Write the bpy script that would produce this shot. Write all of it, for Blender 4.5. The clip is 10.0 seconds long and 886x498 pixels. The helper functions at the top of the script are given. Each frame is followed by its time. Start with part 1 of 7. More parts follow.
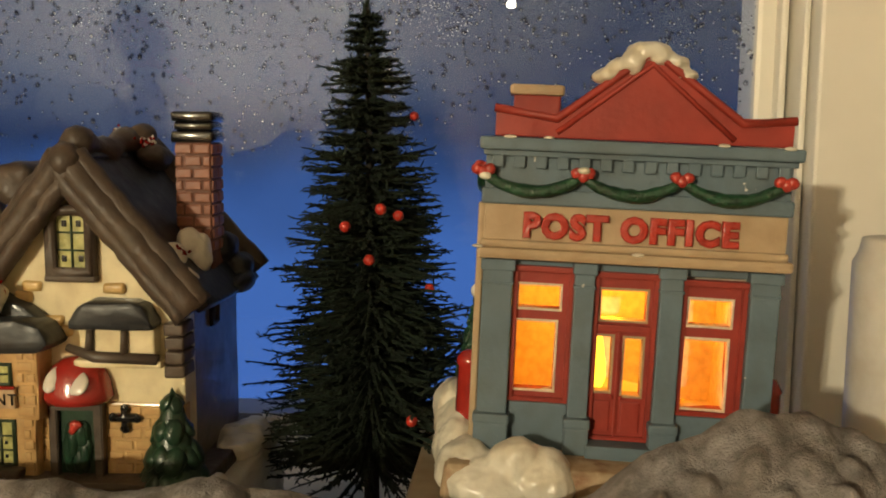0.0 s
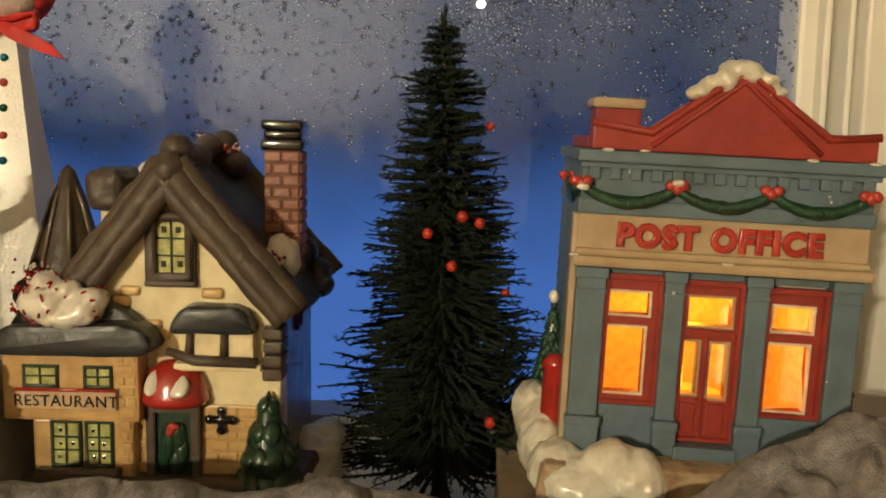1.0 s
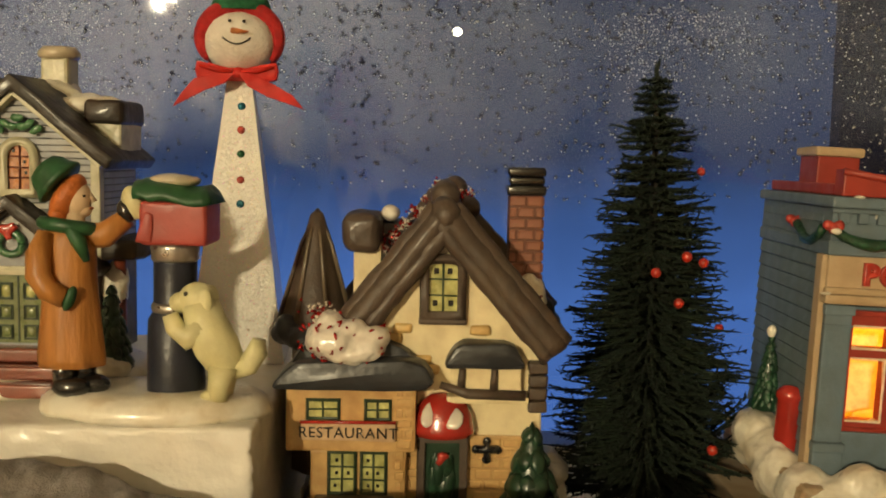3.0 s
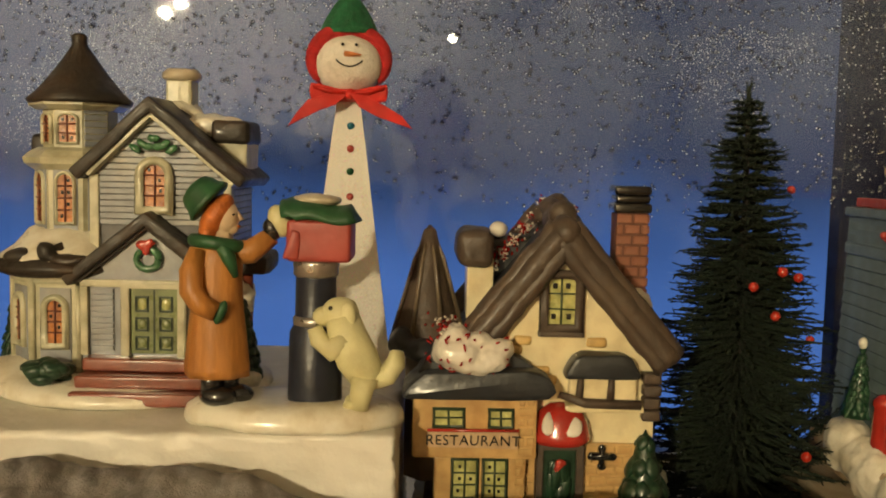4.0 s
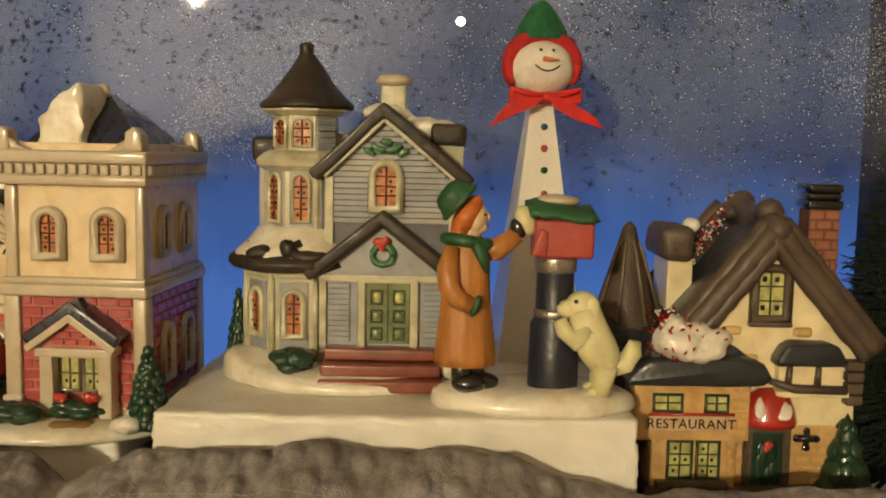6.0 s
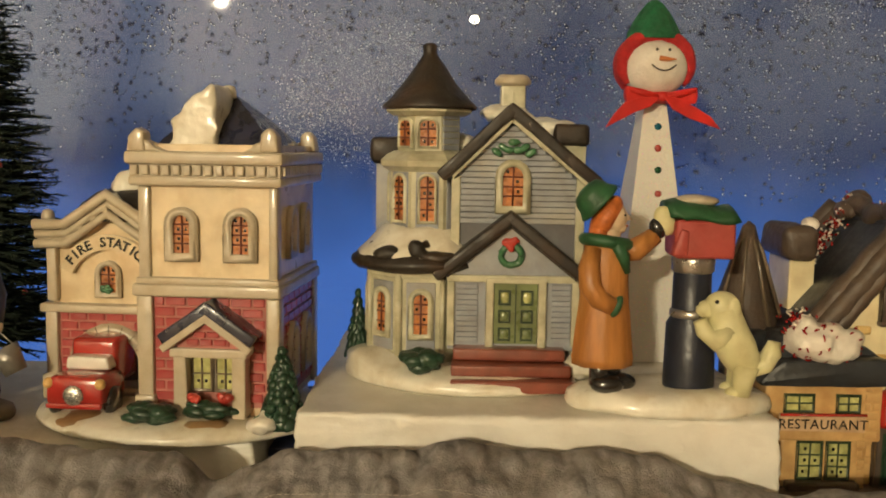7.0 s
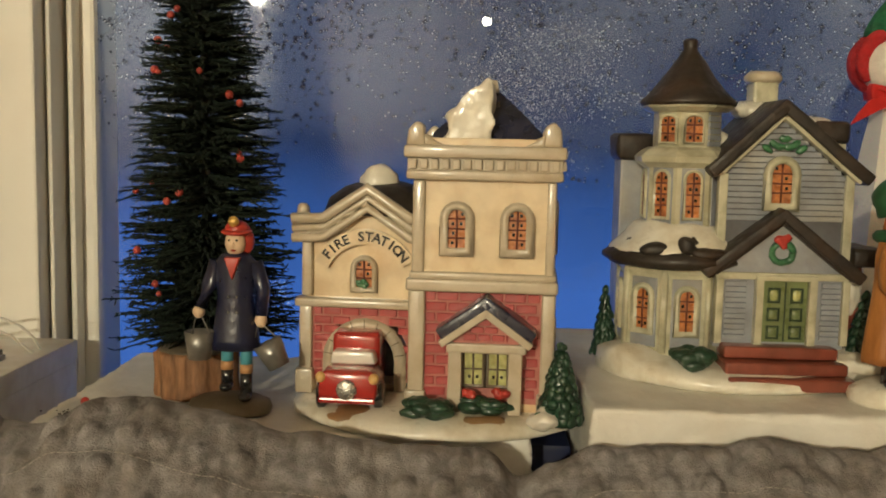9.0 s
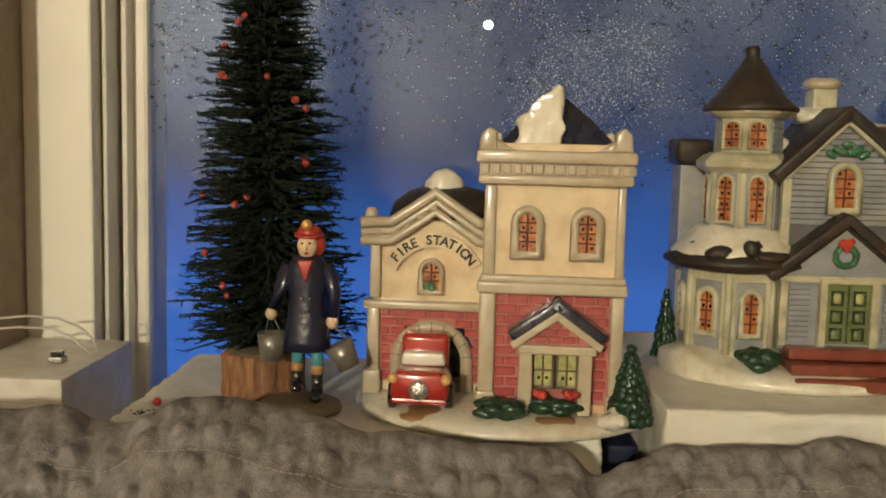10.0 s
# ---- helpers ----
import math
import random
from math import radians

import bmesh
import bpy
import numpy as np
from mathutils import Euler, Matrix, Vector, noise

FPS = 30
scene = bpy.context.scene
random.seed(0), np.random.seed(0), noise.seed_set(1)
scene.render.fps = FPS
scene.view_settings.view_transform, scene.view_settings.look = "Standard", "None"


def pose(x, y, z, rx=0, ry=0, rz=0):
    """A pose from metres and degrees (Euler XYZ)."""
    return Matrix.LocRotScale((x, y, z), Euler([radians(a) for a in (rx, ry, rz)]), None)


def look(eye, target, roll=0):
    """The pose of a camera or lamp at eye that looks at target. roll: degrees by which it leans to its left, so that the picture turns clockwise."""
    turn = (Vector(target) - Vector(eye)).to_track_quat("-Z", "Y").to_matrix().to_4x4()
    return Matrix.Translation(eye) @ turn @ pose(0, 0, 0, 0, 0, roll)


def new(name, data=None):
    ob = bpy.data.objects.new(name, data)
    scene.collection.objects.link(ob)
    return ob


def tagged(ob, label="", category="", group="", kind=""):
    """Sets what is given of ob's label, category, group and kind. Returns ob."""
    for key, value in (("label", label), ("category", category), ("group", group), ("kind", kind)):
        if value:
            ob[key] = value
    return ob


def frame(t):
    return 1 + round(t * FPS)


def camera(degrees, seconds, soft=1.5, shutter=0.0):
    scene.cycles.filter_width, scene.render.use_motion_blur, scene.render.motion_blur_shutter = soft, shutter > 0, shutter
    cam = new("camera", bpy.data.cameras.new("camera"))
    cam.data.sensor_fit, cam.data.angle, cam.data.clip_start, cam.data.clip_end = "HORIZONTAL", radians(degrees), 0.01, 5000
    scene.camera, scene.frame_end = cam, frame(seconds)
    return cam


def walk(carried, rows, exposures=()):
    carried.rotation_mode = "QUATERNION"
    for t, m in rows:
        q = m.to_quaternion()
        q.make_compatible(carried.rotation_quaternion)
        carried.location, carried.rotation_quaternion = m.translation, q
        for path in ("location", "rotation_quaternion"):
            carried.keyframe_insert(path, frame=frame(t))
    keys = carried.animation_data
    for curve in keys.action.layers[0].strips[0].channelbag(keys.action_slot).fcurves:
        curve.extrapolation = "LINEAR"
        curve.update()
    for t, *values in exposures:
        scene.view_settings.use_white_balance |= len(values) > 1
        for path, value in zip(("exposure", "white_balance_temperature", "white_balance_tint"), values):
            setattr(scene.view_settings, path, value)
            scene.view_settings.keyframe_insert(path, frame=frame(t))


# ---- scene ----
cam = camera(50.5, 10.0, soft=1.9)
PATH = [
    (0, (0.029, 0.021, 0.163), (-0.101, 2.002, -0.079), 0.5),
    (0.5, (0.01, 0.015, 0.166), (-0.077, 1.998, -0.078), 0.7),
    (1, (-0.017, 0.008, 0.167), (-0.076, 1.992, -0.077), 1.1),
    (1.5, (-0.047, 0.003, 0.17), (-0.079, 1.987, -0.078), 1.0),
    (2, (-0.077, -0.008, 0.172), (-0.1, 1.979, -0.051), 1.1),
    (2.5, (-0.103, -0.014, 0.173), (-0.118, 1.975, -0.029), 1.1),
    (4, (-0.18, -0.036, 0.178), (-0.17, 1.956, 0.003), 1.3),
    (4.5, (-0.206, -0.05, 0.183), (-0.226, 1.941, 0.002), 1.2),
    (5, (-0.225, -0.06, 0.184), (-0.226, 1.931, -0.008), 1.1),
    (5.5, (-0.25, -0.061, 0.184), (-0.244, 1.928, -0.023), 1.1),
    (7, (-0.325, -0.062, 0.184), (-0.353, 1.927, -0.03), 0.9),
    (7.5, (-0.359, -0.061, 0.184), (-0.391, 1.927, -0.038), 0.8),
    (8, (-0.388, -0.058, 0.183), (-0.43, 1.929, -0.038), 0.8),
    (8.5, (-0.417, -0.06, 0.182), (-0.459, 1.928, -0.033), 1.1),
    (9, (-0.441, -0.062, 0.179), (-0.484, 1.926, -0.032), 1.3),
    (9.5, (-0.461, -0.065, 0.179), (-0.508, 1.924, -0.028), 1.4),
    (10, (-0.472, -0.07, 0.179), (-0.515, 1.919, -0.025), 1.4),
]
walk(cam, [(t, look(eye, target, roll)) for t, eye, target, roll in PATH],
     exposures=[(0.0, -0.09, 6350, 8), (2.0, -0.08, 6700, 7), (4.0, -0.09, 6950, 7), (5.0, -0.05, 6900, 7), (5.7, -0.04, 6750, 8), (7.5, -0.08, 6350, 9), (9.0, -0.21, 5900, 8), (10.0, -0.18, 5800, 8)])

# ---------------------------------------------------------------- light
world = bpy.data.worlds.new("dusk_sky")
scene.world = world
world.use_nodes = True
wn = world.node_tree.nodes
wl = world.node_tree.links
sky = wn.new("ShaderNodeTexSky")
sky.sky_type = "NISHITA"
sky.sun_disc = False
sky.sun_elevation = radians(4)
sky.sun_rotation = radians(200)
tint = wn.new("ShaderNodeMix")
tint.data_type, tint.blend_type = "RGBA", "MULTIPLY"
tint.inputs[0].default_value = 1.0
tint.inputs[7].default_value = (0.25, 0.5, 1.5, 1)
wl.new(sky.outputs[0], tint.inputs[6])
wl.new(tint.outputs[2], wn["Background"].inputs[0])
wn["Background"].inputs[1].default_value = 0.15


def room_lamp(name, place, watts, size):
    data = bpy.data.lights.new(name, "POINT")
    data.energy, data.shadow_soft_size, data.color = watts, size, (1.0, 0.84, 0.55)
    ob = new(name, data)
    ob.location = place
    return ob


room_lamp("lamp_light", (-1.31, -2.75, 0.775), 140, 0.020)
room_lamp("lamp_light", (-1.25, -2.76, 0.815), 95, 0.020)

# ---------------------------------------------------------------- materials


def nodes_of(name):
    m = bpy.data.materials.new(name)
    m.use_nodes = True
    t = m.node_tree
    return m, t.nodes, t.links, t.nodes["Principled BSDF"]


def paint(name, rgb, rough=0.5, var=0.15, scale=90.0, bump=0.2, bscale=420.0, metal=0.0, stain=None, amount=0.35,
          sscale=35.0, chip=None, coat=0.0, stretch=(1, 1, 1), sss=0.0, dirt=1.0):
    """Painted or natural surface: two scales of colour change, a stain colour in patches, fine relief, optional chips."""
    m, n, l, p = nodes_of(name)
    tc = n.new("ShaderNodeTexCoord")
    mp = n.new("ShaderNodeMapping")
    mp.inputs["Scale"].default_value = stretch
    l.new(tc.outputs["Object"], mp.inputs[0])

    def field(s, detail=4.0):
        t = n.new("ShaderNodeTexNoise")
        t.inputs["Scale"].default_value, t.inputs["Detail"].default_value = s, detail
        l.new(mp.outputs[0], t.inputs["Vector"])
        return t.outputs["Fac"]

    def ramp(fac, lo, hi, a, b):
        r = n.new("ShaderNodeValToRGB")
        r.color_ramp.elements[0].position, r.color_ramp.elements[1].position = lo, hi
        r.color_ramp.elements[0].color, r.color_ramp.elements[1].color = (*a, 1), (*b, 1)
        l.new(fac, r.inputs[0])
        return r.outputs[0]

    def mix(fac, a, b):
        x = n.new("ShaderNodeMix")
        x.data_type = "RGBA"
        l.new(fac, x.inputs[0])
        l.new(a, x.inputs[6])
        if isinstance(b, tuple):
            x.inputs[7].default_value = (*b, 1)
        else:
            l.new(b, x.inputs[7])
        return x.outputs[2]

    col = ramp(field(scale), 0.3, 0.7, [c * (1 - var) for c in rgb], [min(1, c * (1 + var)) for c in rgb])
    if stain:
        col = mix(ramp(field(sscale, 6), 0.48, 0.72, (0, 0, 0), (amount,) * 3), col, stain)
    grime = n.new("ShaderNodeMix")
    grime.data_type, grime.blend_type = "RGBA", "MULTIPLY"
    l.new(ramp(field(sscale * 1.9 + 6, 9), 0.42, 0.66, (0, 0, 0), (min(0.9, 0.5 + var) * dirt,) * 3), grime.inputs[0])
    l.new(col, grime.inputs[6])
    grime.inputs[7].default_value = (0.74, 0.69, 0.62, 1)
    col = grime.outputs[2]
    if chip:
        col = mix(ramp(field(160, 3), 0.735, 0.75, (0, 0, 0), (1, 1, 1)), col, chip)
    l.new(col, p.inputs["Base Color"])
    l.new(ramp(field(scale * 1.7), 0.3, 0.7, (rough * 0.8,) * 3, (min(1, rough * 1.25),) * 3), p.inputs["Roughness"])
    p.inputs["Metallic"].default_value = metal
    p.inputs["Coat Weight"].default_value = min(1.0, coat * 2.0)
    p.inputs["Coat Roughness"].default_value = 0.14
    if sss:
        p.inputs["Subsurface Weight"].default_value = sss
        p.inputs["Subsurface Radius"].default_value = (0.004, 0.003, 0.002)
        p.inputs["Subsurface Scale"].default_value = 1.0
    if bump:
        b = n.new("ShaderNodeBump")
        b.inputs["Strength"].default_value, b.inputs["Distance"].default_value = bump, 0.0008
        l.new(field(bscale, 3), b.inputs["Height"])
        l.new(b.outputs[0], p.inputs["Normal"])
    return m


def glow(name, rgb, strength):
    m, n, l, p = nodes_of(name)
    p.inputs["Base Color"].default_value = (*rgb, 1)
    p.inputs["Emission Color"].default_value = (*rgb, 1)
    p.inputs["Emission Strength"].default_value = strength
    return m


WHITE_WOOD = paint("white_gloss_paint", (0.88, 0.85, 0.76), 0.35, 0.03, 12, 0.15, 60, stain=(0.72, 0.67, 0.56), amount=0.2, sscale=7, dirt=0.25)
WALL = paint("wall_paint", (0.37, 0.33, 0.28), 0.8, 0.04, 6, 0.2, 90)
WALL_BEIGE = paint("beige_wall_paint", (0.36, 0.30, 0.225), 0.8, 0.05, 9, 0.25, 120)
FLOORING = paint("floor_wood", (0.28, 0.17, 0.09), 0.45, 0.2, 5, 0.1, 40, stretch=(1, 8, 1))
FOAM = paint("white_foam", (0.78, 0.76, 0.69), 0.42, 0.05, 60, 0.6, 260, stain=(0.7, 0.63, 0.5), amount=0.35, sscale=25, coat=0.06, dirt=0.5)
SNOW = paint("snow_glaze", (0.80, 0.77, 0.66), 0.32, 0.06, 90, 0.45, 220, stain=(0.60, 0.50, 0.30), amount=0.5, sscale=50, coat=0.2)
CLOTH = paint("grey_plush", (0.245, 0.230, 0.230), 0.95, 0.35, 240, 1.0, 1300, stain=(0.36, 0.34, 0.33), amount=0.6, sscale=26)
THREAD = paint("pale_thread", (0.42, 0.39, 0.35), 0.8, 0.1)
CANDLE = paint("candle_plastic", (0.74, 0.70, 0.64), 0.4, 0.03, 30, 0.05, 60, sss=0.2)
BULB = paint("frosted_tip", (0.80, 0.76, 0.64), 0.25, 0.03, sss=0.3)
GREEN_DARK = paint("dark_bristle", (0.010, 0.020, 0.011), 0.75, 0.5, 300, 0.2, 600, stain=(0.02, 0.036, 0.014), amount=0.6, sscale=60)
BARK = paint("twisted_wire_trunk", (0.03, 0.025, 0.02), 0.8, 0.3)
BERRY = paint("red_berry", (0.50, 0.035, 0.02), 0.3, 0.15, 400, 0.1, coat=0.3)
BERRY_DIM = paint("dusty_berry", (0.40, 0.06, 0.04), 0.45, 0.2, 400, 0.1)


def pane_material():
    m, n, l, p = nodes_of("misted_glass")
    n.remove(p)
    out = n["Material Output"]
    clear = n.new("ShaderNodeBsdfTransparent")
    clear.inputs[0].default_value = (0.95, 0.97, 1.0, 1)
    shine = n.new("ShaderNodeBsdfGlossy")
    shine.inputs["Roughness"].default_value = 0.015
    fr = n.new("ShaderNodeFresnel")
    fr.inputs[0].default_value = 1.5
    a = n.new("ShaderNodeMixShader")
    l.new(fr.outputs[0], a.inputs[0])
    l.new(clear.outputs[0], a.inputs[1])
    l.new(shine.outputs[0], a.inputs[2])
    mist = n.new("ShaderNodeBsdfDiffuse")
    mist.inputs[0].default_value = (0.62, 0.70, 0.78, 1)
    through_mist = n.new("ShaderNodeBsdfTranslucent")
    through_mist.inputs[0].default_value = (0.7, 0.8, 0.9, 1)
    both = n.new("ShaderNodeMixShader")
    both.inputs[0].default_value = 0.4
    l.new(mist.outputs[0], both.inputs[1])
    l.new(through_mist.outputs[0], both.inputs[2])
    tc = n.new("ShaderNodeTexCoord")
    patches = n.new("ShaderNodeTexNoise")
    patches.inputs["Scale"].default_value, patches.inputs["Detail"].default_value = 9, 7
    l.new(tc.outputs["Object"], patches.inputs["Vector"])
    sep = n.new("ShaderNodeSeparateXYZ")
    l.new(tc.outputs["Object"], sep.inputs[0])
    up = n.new("ShaderNodeMapRange")
    up.inputs["From Min"].default_value, up.inputs["From Max"].default_value = 0.13, 0.25
    l.new(sep.outputs["Z"], up.inputs["Value"])
    rp = n.new("ShaderNodeValToRGB")
    rp.color_ramp.elements[0].position, rp.color_ramp.elements[1].position = 0.30, 0.72
    l.new(patches.outputs["Fac"], rp.inputs[0])
    mul = n.new("ShaderNodeMath")
    mul.operation = "MULTIPLY"
    l.new(rp.outputs[0], mul.inputs[0])
    l.new(up.outputs[0], mul.inputs[1])
    # Haze strength along x: mist plus a painted stand-in for the room's reflection.
    along = n.new("ShaderNodeMapRange")
    along.inputs["From Min"].default_value, along.inputs["From Max"].default_value = -0.68, 0.16
    l.new(sep.outputs["X"], along.inputs["Value"])
    haze_amount = n.new("ShaderNodeValToRGB")
    e = haze_amount.color_ramp.elements
    e[0].position, e[0].color = 0.0, (0.42, 0.42, 0.42, 1)
    e[1].position, e[1].color = 1.0, (0.16, 0.16, 0.16, 1)
    for pos, v in ((0.14, 0.38), (0.24, 0.19), (0.36, 0.22), (0.48, 0.33), (0.64, 0.36), (0.74, 0.24)):
        e.new(pos).color = (v, v, v, 1)
    l.new(along.outputs[0], haze_amount.inputs[0])
    gain = n.new("ShaderNodeMath")
    gain.operation = "MULTIPLY"
    l.new(haze_amount.outputs[0], gain.inputs[1])
    l.new(mul.outputs[0], gain.inputs[0])
    b = n.new("ShaderNodeMixShader")
    l.new(gain.outputs[0], b.inputs[0])
    l.new(a.outputs[0], b.inputs[1])
    l.new(both.outputs[0], b.inputs[2])
    l.new(b.outputs[0], out.inputs[0])
    return m


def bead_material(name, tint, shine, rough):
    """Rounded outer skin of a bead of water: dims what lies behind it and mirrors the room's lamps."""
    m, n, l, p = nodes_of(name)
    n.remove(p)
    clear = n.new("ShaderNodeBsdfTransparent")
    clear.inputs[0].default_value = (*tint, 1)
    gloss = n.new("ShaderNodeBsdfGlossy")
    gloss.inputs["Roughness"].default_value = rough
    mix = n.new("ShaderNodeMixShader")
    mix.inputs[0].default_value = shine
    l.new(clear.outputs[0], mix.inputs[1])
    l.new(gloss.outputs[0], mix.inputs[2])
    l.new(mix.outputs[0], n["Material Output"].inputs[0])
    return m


def mist_glint_material():
    """White beads: fine condensation, and the lamp glints modelled low on each drop."""
    m, n, l, p = nodes_of("fine_mist_and_glints")
    p.inputs["Base Color"].default_value = (0.90, 0.92, 0.94, 1)
    p.inputs["Transmission Weight"].default_value = 0.05
    p.inputs["Roughness"].default_value = 0.14
    p.inputs["IOR"].default_value = 1.4
    return m


PANE = pane_material()
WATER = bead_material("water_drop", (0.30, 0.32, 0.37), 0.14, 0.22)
MIST_GLINT = mist_glint_material()


def dusk_material():
    """Blue dusk over snow with a dim band of woods, far outside, and painted grey haze."""
    m, n, l, p = nodes_of("dusk_distance")
    n.remove(p)
    tc = n.new("ShaderNodeTexCoord")
    sep = n.new("ShaderNodeSeparateXYZ")
    l.new(tc.outputs["Object"], sep.inputs[0])
    wob = n.new("ShaderNodeTexNoise")
    wob.inputs["Scale"].default_value, wob.inputs["Detail"].default_value = 0.16, 6
    l.new(tc.outputs["Object"], wob.inputs["Vector"])
    add = n.new("ShaderNodeMath")
    add.operation = "MULTIPLY_ADD"
    add.inputs[1].default_value = 5.0
    l.new(wob.outputs["Fac"], add.inputs[0])
    l.new(sep.outputs["Z"], add.inputs[2])
    rng = n.new("ShaderNodeMapRange")
    rng.inputs["From Min"].default_value, rng.inputs["From Max"].default_value = -14.0, 14.0
    l.new(add.outputs[0], rng.inputs["Value"])
    r = n.new("ShaderNodeValToRGB")
    e = r.color_ramp.elements
    e[0].position, e[0].color = 0.0, (0.072, 0.175, 0.55, 1)
    e[1].position, e[1].color = 1.0, (0.022, 0.036, 0.075, 1)
    for pos, c in ((0.40, (0.068, 0.165, 0.49)), (0.50, (0.048, 0.108, 0.31)), (0.60, (0.020, 0.040, 0.105)), (0.74, (0.020, 0.036, 0.082))):
        x = e.new(pos)
        x.color = (*c, 1)
    l.new(rng.outputs[0], r.inputs[0])
    # Grey glow, stronger at left: the room's reflection painted into the upper sky.
    across = n.new("ShaderNodeMapRange")
    across.inputs["From Min"].default_value, across.inputs["From Max"].default_value = -20.0, 20.0
    l.new(sep.outputs["X"], across.inputs["Value"])
    west = n.new("ShaderNodeValToRGB")
    w = west.color_ramp.elements
    w[0].position, w[0].color = 0.0, (0.085, 0.086, 0.092, 1)
    w[1].position, w[1].color = 1.0, (0.022, 0.022, 0.026, 1)
    for pos, v in ((0.20, 0.105), (0.40, 0.058), (0.52, 0.004), (0.72, 0.0), (0.84, 0.024)):
        w.new(pos).color = (v, v, v * 1.05, 1)
    l.new(across.outputs[0], west.inputs[0])
    aloft = n.new("ShaderNodeMapRange")
    aloft.interpolation_type = "SMOOTHSTEP"
    aloft.inputs["From Min"].default_value, aloft.inputs["From Max"].default_value = 2.0, 6.5
    l.new(add.outputs[0], aloft.inputs["Value"])
    painted_haze = n.new("ShaderNodeMix")
    painted_haze.data_type, painted_haze.blend_type = "RGBA", "ADD"
    l.new(aloft.outputs[0], painted_haze.inputs[0])
    l.new(r.outputs[0], painted_haze.inputs[6])
    l.new(west.outputs[0], painted_haze.inputs[7])
    em = n.new("ShaderNodeEmission")
    l.new(painted_haze.outputs[2], em.inputs[0])
    l.new(em.outputs[0], n["Material Output"].inputs[0])
    return m


# ---------------------------------------------------------------- mesh builders


def part(name, bm, material, parent=None, label="", smooth=False):
    """Links a bmesh as one mesh object under a thing or a part."""
    me = bpy.data.meshes.new(name)
    bmesh.ops.recalc_face_normals(bm, faces=bm.faces[:])
    if smooth:
        for f in bm.faces:
            f.smooth = True
    bm.to_mesh(me)
    bm.free()
    for m in material if isinstance(material, (list, tuple)) else [material]:
        me.materials.append(m)
    ob = new(name, me)
    ob.parent = parent
    return tagged(ob, label)


def thing(name, place, turn, label, category, group="", lean=0.0):
    ob = new(name)
    ob.empty_display_size = 0.01
    ob.matrix_basis = pose(*place, 0, lean, turn)
    return tagged(ob, label, category, group)


def box(x0, x1, y0, y1, z0, z1, bevel=0.0, bm=None, mi=0, segs=2):
    bm = bm or bmesh.new()
    vs = bmesh.ops.create_cube(bm, size=1.0, matrix=Matrix.LocRotScale(((x0 + x1) / 2, (y0 + y1) / 2, (z0 + z1) / 2), None, (x1 - x0, y1 - y0, z1 - z0)))["verts"]
    faces = list({f for v in vs for f in v.link_faces})
    for f in faces:
        f.material_index = mi
    if bevel:
        edges = list({e for v in vs for e in v.link_edges})
        bmesh.ops.bevel(bm, geom=edges, offset=bevel, segments=segs, affect="EDGES", profile=0.6, material=mi)
    return bm


def prism(pts, y0, y1, bevel=0.0, bm=None, mi=0):
    """A polygon in x and z, given depth along y."""
    bm = bm or bmesh.new()
    front = [bm.verts.new((x, y0, z)) for x, z in pts]
    back = [bm.verts.new((x, y1, z)) for x, z in pts]
    k = len(pts)
    fs = [bm.faces.new(front), bm.faces.new(back[::-1])]
    fs += [bm.faces.new((front[i], back[i], back[(i + 1) % k], front[(i + 1) % k])) for i in range(k)]
    for f in fs:
        f.material_index = mi
    if bevel:
        es = list({e for f in fs for e in f.edges})
        bmesh.ops.bevel(bm, geom=es, offset=bevel, segments=2, affect="EDGES", profile=0.6, material=mi)
    return bm


def lathe(profile, seg=20, cx=0.0, cy=0.0, bm=None, mi=0, start=0.0, sx=1.0, sy=1.0):
    bm = bm or bmesh.new()
    rings = []
    for r, z in profile:
        if r < 1e-6:
            rings.append([bm.verts.new((cx, cy, z))])
        else:
            rings.append([bm.verts.new((cx + sx * r * math.cos(start + 2 * math.pi * i / seg), cy + sy * r * math.sin(start + 2 * math.pi * i / seg), z)) for i in range(seg)])
    fs = []
    for a, b in zip(rings, rings[1:]):
        for i in range(seg):
            j = (i + 1) % seg
            loop = [a[i % len(a)], a[j % len(a)], b[j % len(b)], b[i % len(b)]]
            loop = list(dict.fromkeys(loop))
            if len(loop) > 2:
                fs.append(bm.faces.new(loop))
    for ring in (rings[0], rings[-1]):
        if len(ring) > 2:
            fs.append(bm.faces.new(ring))
    for f in fs:
        f.material_index = mi
    return bm


def ball(c, r, bm=None, mi=0, rough=0.0, seg=14, ring=9, freq=60.0, turn=None):
    """An ellipsoid, lumpy where rough is given."""
    bm = bm or bmesh.new()
    r = (r, r, r) if isinstance(r, (int, float)) else r
    vs = bmesh.ops.create_uvsphere(bm, u_segments=seg, v_segments=ring, radius=1.0)["verts"]
    for v in vs:
        d = v.co.copy()
        k = 1.0
        q = Vector((d.x * r[0], d.y * r[1], d.z * r[2]))
        if rough:
            k += rough * (noise.noise((q + Vector(c)) * freq) + 0.35 * noise.noise((q + Vector(c)) * freq * 3.3))
        q *= k
        if turn:
            q = turn @ q
        v.co = q + Vector(c)
    for f in {f for v in vs for f in v.link_faces}:
        f.material_index = mi
        f.smooth = True
    return bm


